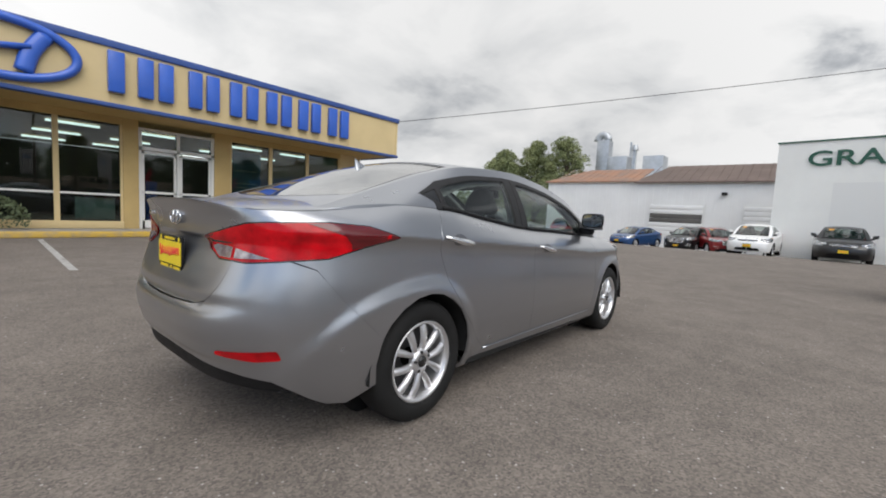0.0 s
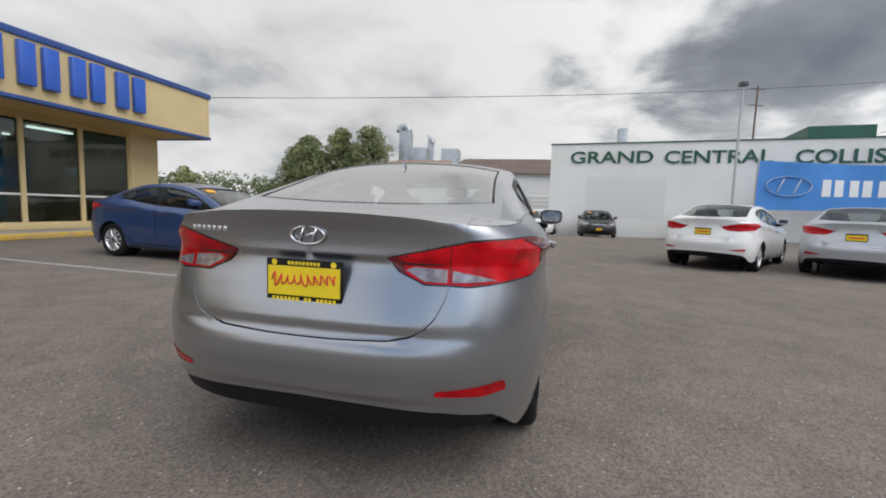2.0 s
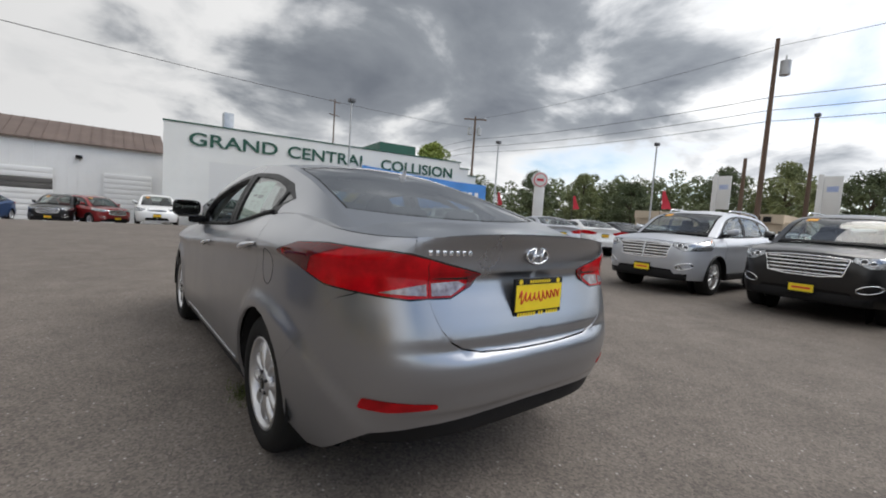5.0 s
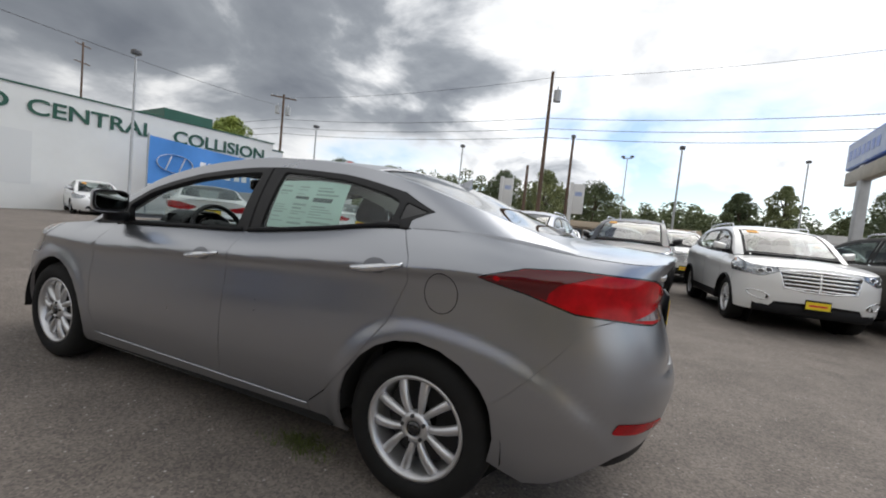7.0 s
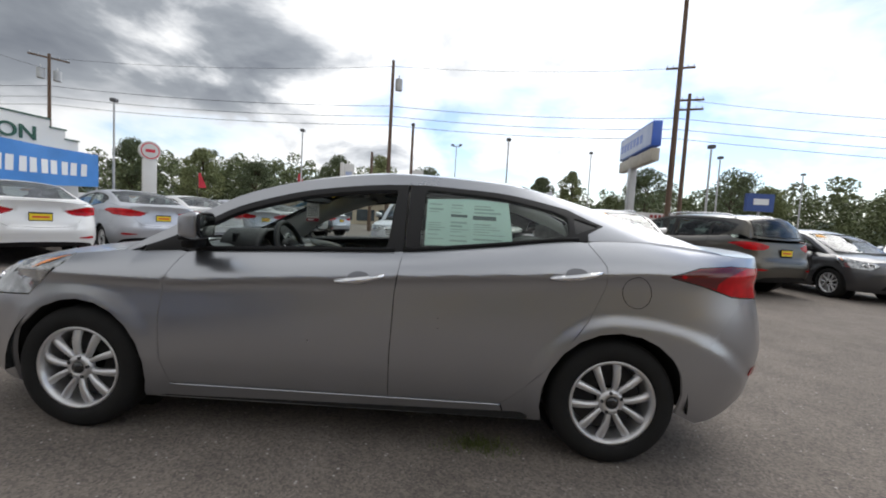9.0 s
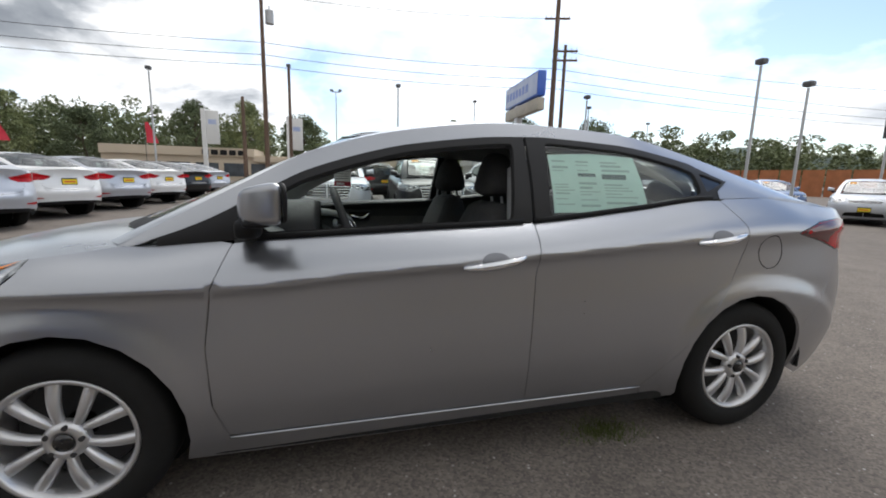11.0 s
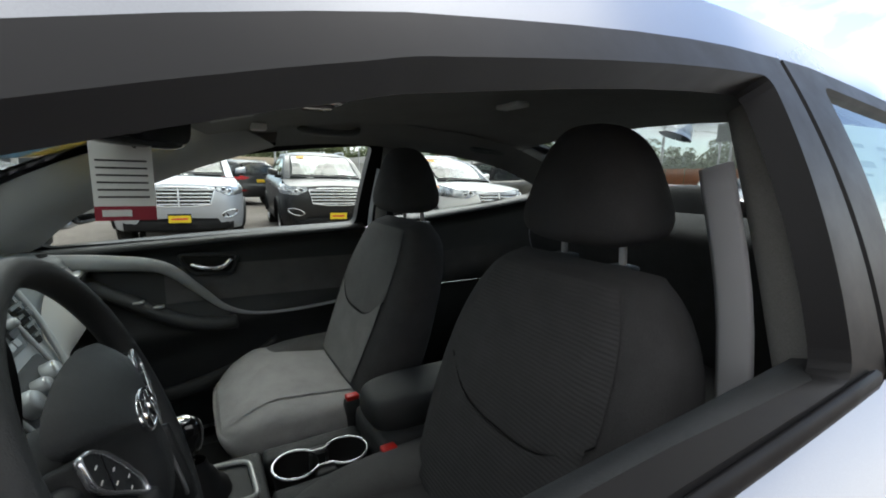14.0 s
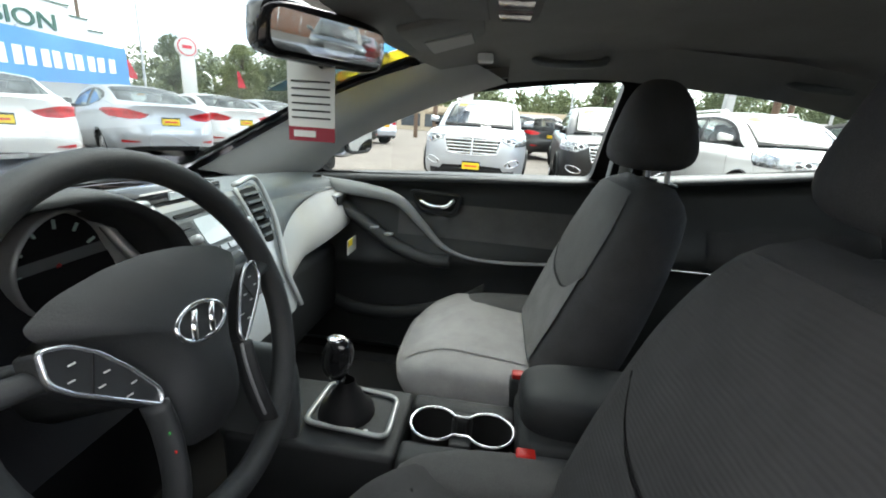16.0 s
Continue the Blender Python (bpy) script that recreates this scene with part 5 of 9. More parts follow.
def door_handle(parent, m, S, sx, y, z, hero):
    p = S.side(np.array([y]), np.array([z]))[0]
    if hero:
        bm = bmesh.new()
        n = 18
        rows = []
        for i in range(n + 1):
            t = i / n
            yy = y + 0.125 - 0.25 * t
            zz = z + 0.040 * (t - 0.5) - 0.006 * math.sin(t * math.pi)
            q = S.side(np.array([yy]), np.array([zz]))[0]
            w = 0.004 + 0.0125 * math.sin(math.pi * min(1, 0.06 + 0.88 * t)) ** 0.6
            d = 0.004 + 0.034 * math.sin(math.pi * t) ** 0.5 if 0 < i < n else 0.001
            rows.append([bm.verts.new((sx * (q[0] + dx), yy, zz + dz)) for dx, dz in ((d - 0.014, -w * 0.5), (d - 0.006, -w), (d + 0.002, -w * 0.55), (d + 0.004, 0.0), (d + 0.001, w * 0.6), (d - 0.006, w), (d - 0.014, w * 0.5))])
        for a, b in zip(rows, rows[1:]):
            for j in range(7):
                k = (j + 1) % 7
                bm.faces.new((a[j], a[k], b[k], b[j]))
        bmesh.ops.recalc_face_normals(bm, faces=bm.faces)
        part("door_handle", bm, m, parent, "satin chrome door handle", smooth=True, angle=1.4)

        # the finger bowl: a near-flat disc on the skin, its shade put into the colour
        def bowl(u, v):
            a, r = 2 * math.pi * u, v
            yy, zz = y - 0.002 + 0.056 * r * math.cos(a), z + 0.004 + 0.032 * r * math.sin(a)
            q = S.side(np.array([yy]), np.array([zz]))[0]
            return (sx * (q[0] + 0.0018 - 0.0004 * (1 - r * r)), yy, zz)

        grid_part("handle_bowl", bowl, 24, 5, M["recess"], parent)
    else:
        box_part("door_handle", sx * p[0] - 0.01, sx * p[0] + 0.012 * sx + 0.01 * (sx > 0), y - 0.09, y + 0.09, z - 0.012, z + 0.012, m, parent, bevel=0.006)


def number_plate(car, y, z, rear, hero):
    s = -1 if rear else 1
    ob = box_part("number_plate", -0.155, 0.155, y, y + s * 0.012, z - 0.082, z + 0.082, M["trim"], car, "yellow dealer plate in a black frame", bevel=0.004)
    box_part("plate_face", -0.146, 0.146, y + s * 0.012, y + s * 0.015, z - 0.052, z + 0.056, M["yellow"], ob)
    if not hero:
        box_part("printed_bar", -0.11, 0.11, y + s * 0.015, y + s * 0.017, z - 0.012, z + 0.016, M["plate_red"], ob)
    else:
        # the print: a plain wavy stroke of its size and colour
        pts = []
        for i in range(90):
            t = i / 89
            pts.append((-0.128 + 0.262 * t + 0.006 * math.sin(t * 62), y + s * 0.0155, z + 0.004 + 0.010 * t + (0.017 + 0.016 * max(0, 1 - t * 6) + 0.008 * math.exp(-(((t - 0.52) / 0.05) ** 2))) * math.sin(t * 58)))
        tube("printed_stroke", pts, 0.0032, M["plate_red"], ob, n=5)
        for i in range(16):
            x = -0.124 + i * 0.0165
            if i not in (7, 10):
                box_part("frame_letter_bar", x - 0.0055, x + 0.0055, y + s * 0.0115, y + s * 0.0135, z - 0.075, z - 0.059, M["yellow"], ob)
        for i in range(9):
            x = -0.06 + i * 0.015
            box_part("frame_letter_bar", x - 0.005, x + 0.005, y + s * 0.0115, y + s * 0.0135, z + 0.062, z + 0.074, M["yellow"], ob)
        for x in (-0.12, 0.12):
            bm = bmesh.new()
            rod(bm, (x, y + s * 0.011, z + 0.068), (x, y + s * 0.0135, z + 0.068), 0.011, n=14)
            part("frame_emblem", bm, M["yellow"], ob)


def simple_cabin(car, d):
    """Dark seats and dash behind the glass."""
    zb = d["stations"][4][0][2]
    s = d["half"] / 0.885
    for x in (-0.37 * s, 0.37 * s):
        for y in (-0.25, -1.1 * s):
            blob("seat", (x, y, zb - 0.15), (0.5, 0.2, 0.75), M["fabric"], car, power=3.0, nu=12, nv=8)
            blob("headrest", (x, y - 0.06, zb + 0.24), (0.26, 0.12, 0.17), M["fabric"], car, power=3.0, nu=12, nv=8)
    box_part("dashboard", -0.68 * s, 0.68 * s, 0.75, 1.15 * s, zb - 0.3, zb - 0.05, M["trim"], car, bevel=0.05)
    box_part("cabin_floor", -0.7 * s, 0.7 * s, -1.6, 1.1, zb - 0.62, zb - 0.58, M["liner"], car)


M["mirror"] = mat("mirror_glass", (0.66, 0.68, 0.69), 0.02, 1.0)
M["chrome_soft"] = mat("satin_chrome", (0.72, 0.73, 0.75), 0.2, 0.9, wrough=0.05, scale=30)
# darker body tone that stands for the shade inside the handle bowls
M["recess"] = mat("handle_bowl_paint", (0.17, 0.175, 0.19), 0.3, 0.7)
M["sticker"] = mat("orange_sticker", (0.75, 0.36, 0.04), 0.6, vary=0.1, scale=20)
M["fabric"] = mat("dark_grey_cloth", (0.045, 0.045, 0.05), 0.9, vary=0.15, scale=20, bump=0.3, bscale=400, fine=0.25)

# ---------------------------------------------------------------- ground
def step01(t):
    t = min(1.0, max(0.0, t))
    return t * t * (3 - 2 * t)


def gz(x, y):
    """Height of the ground: level by the cars, falling away towards the workshop."""
    return -1.15 * step01((y - 17) / 22) * step01((14 - x) / 12)


def ground():
    def axis(lo, hi, a, b, n):
        return np.concatenate([np.linspace(lo, a, 8, endpoint=False), np.linspace(a, b, n), np.linspace(b, hi, 9)[1:]])

    xs, ys = axis(-900, 900, -45, 60, 70), axis(-900, 900, -45, 70, 76)
    m = len(ys)
    verts = [(x, y, gz(x, y)) for x in xs for y in ys]
    faces = [(i * m + j, (i + 1) * m + j, (i + 1) * m + j + 1, i * m + j + 1) for i in range(len(xs) - 1) for j in range(m - 1)]
    tagged(mesh_part("ground", verts, faces, M["asphalt"]), "worn grey-brown asphalt of the car lot", "ground", kind="structure")


ground()
M["line"] = mat("worn_white_line", (0.42, 0.41, 0.39), 0.85, second=(0.17, 0.16, 0.15), scale=7, mix_at=0.42, bump=0.2, bscale=120)
M["kerb_yellow"] = mat("yellow_kerb_paint", (0.55, 0.36, 0.06), 0.8, second=(0.33, 0.27, 0.17), scale=4, mix_at=0.4, bump=0.2, bscale=60)
M["concrete"] = mat("concrete", (0.33, 0.31, 0.28), 0.9, vary=0.12, scale=2, bump=0.3, bscale=60)


def stripe(x0, y0, x1, y1, w=0.1):
    d = Vector((x1 - x0, y1 - y0, 0)).normalized()
    n = Vector((-d.y, d.x, 0)) * w / 2
    a, b = Vector((x0, y0, 0.004)), Vector((x1, y1, 0.004))
    tagged(mesh_part("parking_line", [a - n, b - n, b + n, a + n], [(0, 1, 2, 3)], M["line"], smooth=False), "worn white painted parking line", "parking line", group="parking lines", kind="structure")


stripe(-11.2, 1.75, -3.5, 1.45)
stripe(-11.2, -1.5, -5.6, -1.75)
stripe(-11.0, 6.2, -4.2, 6.0)
stripe(-3.4, 7.2, -4.6, 6.0)
stripe(-3.4, 7.2, -6.8, 8.8)
# a tuft of grass that came up through the asphalt
M["grass"] = mat("grass_tuft", (0.09, 0.11, 0.03), 0.8, vary=0.3, scale=30)


def tuft():
    random.seed(8)
    verts, faces = [], []
    for i in range(520):
        x, y = random.gauss(-0.745, 0.045), random.gauss(-0.715, 0.085)
        a, h = random.uniform(0, 6.28), random.uniform(0.01, 0.04)
        dx, dy = 0.003 * math.cos(a), 0.003 * math.sin(a)
        o = len(verts)
        verts += [(x - dx, y - dy, 0), (x + dx, y + dy, 0), (x + random.uniform(-0.015, 0.015), y + random.uniform(-0.015, 0.015), h)]
        faces.append((o, o + 1, o + 2))
    tagged(mesh_part("grass_tuft", verts, faces, M["grass"], smooth=False), "small green weed tuft in the asphalt", "weeds", kind="stuff")


tuft()

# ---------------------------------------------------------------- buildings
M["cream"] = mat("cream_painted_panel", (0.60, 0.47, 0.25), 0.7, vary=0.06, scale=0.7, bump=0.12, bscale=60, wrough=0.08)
# darker tone of the cream for soffit, window heads, joints and most piers
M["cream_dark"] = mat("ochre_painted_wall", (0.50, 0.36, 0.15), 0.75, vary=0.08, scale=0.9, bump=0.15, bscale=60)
M["signblue"] = mat("blue_sign_face", (0.03, 0.11, 0.50), 0.35, vary=0.08, scale=1.5, coat=0.2)
M["bandblue"] = mat("blue_metal_band", (0.035, 0.08, 0.27), 0.45, vary=0.1, scale=1.5)
M["whitewall"] = mat("white_painted_wall", (0.76, 0.76, 0.73), 0.75, vary=0.05, scale=0.35, bump=0.12, bscale=18)
M["whitemetal"] = mat("white_ribbed_metal", (0.72, 0.72, 0.71), 0.6, vary=0.05, scale=0.4, bump=0.1, bscale=10)
M["banner"] = mat("blue_vinyl_banner", (0.06, 0.24, 0.62), 0.55, vary=0.10, scale=0.7, bump=0.25, bscale=1.2)
M["print_white"] = mat("white_print", (0.78, 0.80, 0.82), 0.55)
M["dark_green"] = mat("dark_green_paint", (0.02, 0.09, 0.06), 0.6)
M["green_metal"] = mat("green_metal_sheet", (0.025, 0.11, 0.075), 0.5, vary=0.12, scale=0.6)
M["rust_roof"] = mat("rusty_metal_roof", (0.33, 0.17, 0.10), 0.8, second=(0.22, 0.16, 0.13), scale=0.5, bump=0.2, bscale=8)
M["brown_roof"] = mat("brown_metal_roof", (0.13, 0.095, 0.08), 0.75, vary=0.15, scale=0.6, bump=0.2, bscale=8)
M["galv"] = mat("galvanised_metal", (0.42, 0.44, 0.46), 0.45, 0.6, vary=0.12, scale=1.5)
M["shopglass"] = glass_mat("shop_window_glass", (0.48, 0.52, 0.52))
M["white_frame"] = mat("white_window_frame", (0.70, 0.70, 0.68), 0.5)
# dark base colour stands for the dim light indoors
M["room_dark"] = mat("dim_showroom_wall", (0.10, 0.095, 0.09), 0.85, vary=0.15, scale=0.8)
M["tube_light"] = bpy.data.materials.new("lit_fluorescent_tube")
M["tube_light"].use_nodes = True
_b = M["tube_light"].node_tree.nodes["Principled BSDF"]
_b.inputs["Emission Color"].default_value, _b.inputs["Emission Strength"].default_value = (0.85, 1.0, 0.95, 1), 3.0
M["poster"] = mat("pale_green_poster", (0.50, 0.68, 0.58), 0.6, vary=0.08, scale=4)
M["teal"] = mat("teal_display", (0.10, 0.28, 0.33), 0.5, vary=0.3, scale=3)


def structure(ob, label, category):
    return tagged(ob, label, category, kind="structure")


def showroom():
    X, XF = -13.0, -11.35
    b = tagged(new("showroom"), "cream car showroom with a blue-edged sign fascia", "building")
    y0, y1 = -16.0, 9.8
    # fascia: face, bands, underside
    bm = bmesh.new()
    box(bm, XF - 0.25, XF, y0, y1, 3.44, 4.80)
    part("fascia_panel", bm, M["cream"], b, "cream sign fascia")
    for y in np.arange(y0 + 1.2, y1, 2.45):
        box_part("fascia_joint", XF - 0.01, XF + 0.004, y - 0.006, y + 0.006, 3.46, 4.78, M["cream_dark"], b)
    box_part("fascia_cap", XF - 0.35, XF + 0.05, y0, y1 + 0.05, 4.80, 4.97, M["bandblue"], b, "blue metal roof edge", bevel=0.01)
    box_part("fascia_base", XF - 0.20, XF + 0.04, y0, y1 + 0.04, 3.34, 3.44, M["bandblue"], b, "blue metal lower edge", bevel=0.01)
    box_part("fascia_end", -19.0, XF - 0.25, y1 - 0.25, y1, 3.44, 4.80, M["cream"], b)
    box_part("fascia_cap", -19.0, XF - 0.35, y1 - 0.3, y1 + 0.05, 4.80, 4.97, M["bandblue"], b)
    box_part("fascia_base", -19.0, XF - 0.2, y1 - 0.2, y1 + 0.04, 3.34, 3.44, M["bandblue"], b)
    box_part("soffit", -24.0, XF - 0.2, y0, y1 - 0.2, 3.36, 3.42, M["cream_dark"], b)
    box_part("roof", -24.0, XF - 0.25, y0, y1 - 0.25, 4.70, 4.78, M["concrete"], b)
    # piers and sills between the openings
    piers = [(-16.0, -11.3), (-6.2, -5.8), (0.51, 0.89), (3.03, 3.55), (8.10, 9.15)]
    for a, c in piers:
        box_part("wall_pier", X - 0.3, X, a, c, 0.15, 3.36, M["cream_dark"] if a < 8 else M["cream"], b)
    box_part("wall_side", -24.0, X - 0.3, 8.95, 9.15, 0.0, 3.36, M["cream"], b)
    for a, c in ((-11.3, -6.2), (-5.8, 0.51), (3.55, 8.10)):
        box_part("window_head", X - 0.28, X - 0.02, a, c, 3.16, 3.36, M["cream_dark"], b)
        box_part("window_sill", X - 0.30, X + 0.03, a, c, 0.15, 0.36, M["cream"], b, bevel=0.01)
    # glazing
    bays = [(-11.3, -9.65), (-9.65, -7.95), (-7.95, -6.2), (-5.8, -4.25), (-4.25, -2.65), (-2.65, -0.95), (-0.95, 0.51), (3.55, 5.03), (5.03, 6.56), (6.56, 8.10)]
    for a, c in bays:
        w = new("shop_window")
        w.parent = b
        for p, q in ((a, a + 0.06), (c - 0.06, c)):
            box_part("mullion", X - 0.16, X - 0.04, p, q, 0.36, 3.16, M["cream"], w)
        box_part("transom", X - 0.14, X - 0.06, a + 0.06, c - 0.06, 1.10, 1.155, M["white_frame"], w)
        box_part("pane", X - 0.105, X - 0.099, a + 0.06, c - 0.06, 1.155, 3.16, M["shopglass"], w)
        box_part("pane", X - 0.105, X - 0.099, a + 0.06, c - 0.06, 0.36, 1.10, M["shopglass"], w)
    # double door with a light above
    d = new("entrance_door")
    d.parent = b
    for p, q, r, s in ((0.89, 3.03, 3.10, 3.17), (0.89, 3.03, 2.52, 2.62)):
        box_part("door_frame", X - 0.18, X - 0.04, p, q, r, s, M["white_frame"], d)
    for y in (0.89, 1.92, 2.94):
        box_part("door_frame", X - 0.18, X - 0.04, y, y + 0.09, 0.15, 3.10, M["white_frame"], d)
    box_part("pane", X - 0.11, X - 0.10, 0.98, 2.94, 2.62, 3.10, M["shopglass"], d)
    for a in (0.98, 2.01):
        for p, q, r, s in ((a, a + 0.07, 0.17, 2.50), (a + 0.86, a + 0.93, 0.17, 2.50), (a, a + 0.93, 0.17, 0.40), (a, a + 0.93, 2.42, 2.50), (a, a + 0.93, 1.22, 1.29)):
            box_part("door_leaf_rail", X - 0.13, X - 0.07, p, q, r, s, M["white_frame"], d)
        box_part("pane", X - 0.105, X - 0.099, a + 0.07, a + 0.86, 0.40, 2.42, M["shopglass"], d)
    # the room behind, its dimness put into the dark wall colour
    box_part("room_floor", -23.8, X - 0.3, -15.8, 8.9, 0.10, 0.15, M["concrete"], b)
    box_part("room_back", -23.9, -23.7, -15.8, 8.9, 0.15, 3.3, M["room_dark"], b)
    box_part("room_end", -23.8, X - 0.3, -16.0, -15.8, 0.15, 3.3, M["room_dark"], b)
    for y in (-10, -6.5, -3.2, -0.2, 2.0, 5.2, 7.4):
        for x in (-15.5, -18.5, -21.5):
            box_part("ceiling_tube", x - 0.08, x + 0.08, y - 0.65, y + 0.65, 3.27, 3.33, M["tube_light"], b, "lit fluorescent ceiling tube")
    box_part("poster", X - 0.26, X - 0.25, -0.55, 0.35, 0.42, 1.02, M["poster"], b, "pale green poster in the window")
    box_part("window_display", X - 0.30, X - 0.27, 3.75, 4.75, 0.5, 2.9, M["teal"], b, "teal window display")
    for z in (0.9, 1.0, 1.1, 1.6, 1.75, 2.2):
        box_part("printed_bar", X - 0.27, X - 0.262, 3.85, 4.6, z, z + 0.05, M["poster"], b)
    box_part("paper_notice", X - 0.14, X - 0.13, 6.15, 6.5, 1.75, 2.0, M["poster"], b)
    box_part("door_sign", X - 0.4, X - 0.36, 1.15, 1.45, 0.2, 1.6, M["signblue"], b, "blue display board")
    # walkway and kerb
    structure(box_part("walkway", X - 0.02, -11.75, -16, 9.6, 0.0, 0.15, M["concrete"], bevel=0.02), "raised concrete walkway along the showroom", "pavement")
    structure(box_part("kerb", -11.75, -11.6, -16, 9.6, 0.0, 0.155, M["kerb_yellow"], bevel=0.02), "worn yellow painted kerb", "kerb")
    # sign: an oval ring with a leaning bar, and seven plain blocks
    sign = tagged(new("fascia_sign"), "blue block sign with an oval emblem", "sign")
    c = (XF + 0.09, -2.05, 4.22)
    tube("emblem_ring", [(c[0], c[1] + 1.30 * math.cos(a), c[2] + 0.62 * math.sin(a)) for a in np.linspace(0, 2 * math.pi, 48, endpoint=False)], (0.10, 0.09), M["signblue"], sign, n=8, closed=True)
    for s in (-1, 1):
        tube("emblem_bar", smooth_line([(c[0], c[1] + s * 0.55 - 0.18, c[2] - 0.46), (c[0], c[1] + s * 0.50, c[2]), (c[0], c[1] + s * 0.62 + 0.14, c[2] + 0.44)], 5), (0.17, 0.08), M["signblue"], sign, n=8)
    tube("emblem_bar", [(c[0], c[1] - 0.5, c[2] - 0.10), (c[0], c[1] + 0.5, c[2] + 0.10)], (0.12, 0.07), M["signblue"], sign, n=8)
    ys = [(-0.17, 0.80), (0.93, 2.00), (2.13, 3.13), (3.30, 4.28), (4.45, 5.42), (5.58, 6.62), (6.80, 7.18)]
    for k, (a, e) in enumerate(ys):
        bm = bmesh.new()
        z0, z1 = 3.70, 4.70
        w = 0.34
        # plain upright bars
        box(bm, XF + 0.02, XF + 0.16, a, min(e, a + w), z0, z1, 0.015)
        if e - a > 0.5:
            box(bm, XF + 0.02, XF + 0.16, e - w, e, z0, z1, 0.015)
        part("sign_block", bm, M["signblue"], sign, smooth=True, angle=0.9)


showroom()


def shrub(x, y, r, h, seed):
    random.seed(seed)
    verts, faces = [], []
    for i in range(900):
        a, b_ = random.uniform(0, 6.28), random.uniform(-0.2, 1.5)
        k = random.uniform(0.75, 1.03)
        p = Vector((x + k * r * math.cos(a) * math.cos(b_), y + k * r * math.sin(a) * math.cos(b_), 0.15 + h * 0.25 + k * h * 0.75 * math.sin(b_)))
        u, v = Vector((random.gauss(0, 1), random.gauss(0, 1), random.gauss(0, 1))).normalized() * 0.045, Vector((random.gauss(0, 1), random.gauss(0, 1), random.gauss(0, 1))).normalized() * 0.025
        o = len(verts)
        verts += [p - u, p + v, p + u, p - v]
        faces.append((o, o + 1, o + 2, o + 3))
    ob = tagged(new("shrub"), "clipped dark green shrub on the walkway", "shrub")
    mesh_part("foliage", verts, faces, M["leaf"], ob, smooth=False)
    bm = bmesh.new()
    rod(bm, (x, y, 0.13), (x, y, 0.15 + h * 0.6), 0.05, 0.02, 8)
    part("stem", bm, M["bark"], ob)


def leaf_mat(name, a, b_):
    m = mat(name, a, 0.75, second=b_, scale=0.45, fine=0.35, bscale=9)
    return m


M["leaf"] = leaf_mat("dark_leaves", (0.125, 0.155, 0.075), (0.075, 0.10, 0.05))
M["leaf_mid"] = leaf_mat("green_leaves", (0.24, 0.265, 0.115), (0.14, 0.17, 0.075))
M["leaf_light"] = leaf_mat("yellow_green_leaves", (0.33, 0.38, 0.09), (0.20, 0.26, 0.06))
M["leaf_far"] = leaf_mat("far_leaves", (0.165, 0.195, 0.085), (0.10, 0.125, 0.06))
M["bark"] = mat("bark", (0.09, 0.07, 0.05), 0.9, vary=0.2, scale=4, bump=0.4, bscale=20)
shrub(-12.35, -2.15, 0.62, 0.8, 3)
shrub(-12.35, -3.6, 0.6, 0.75, 4)


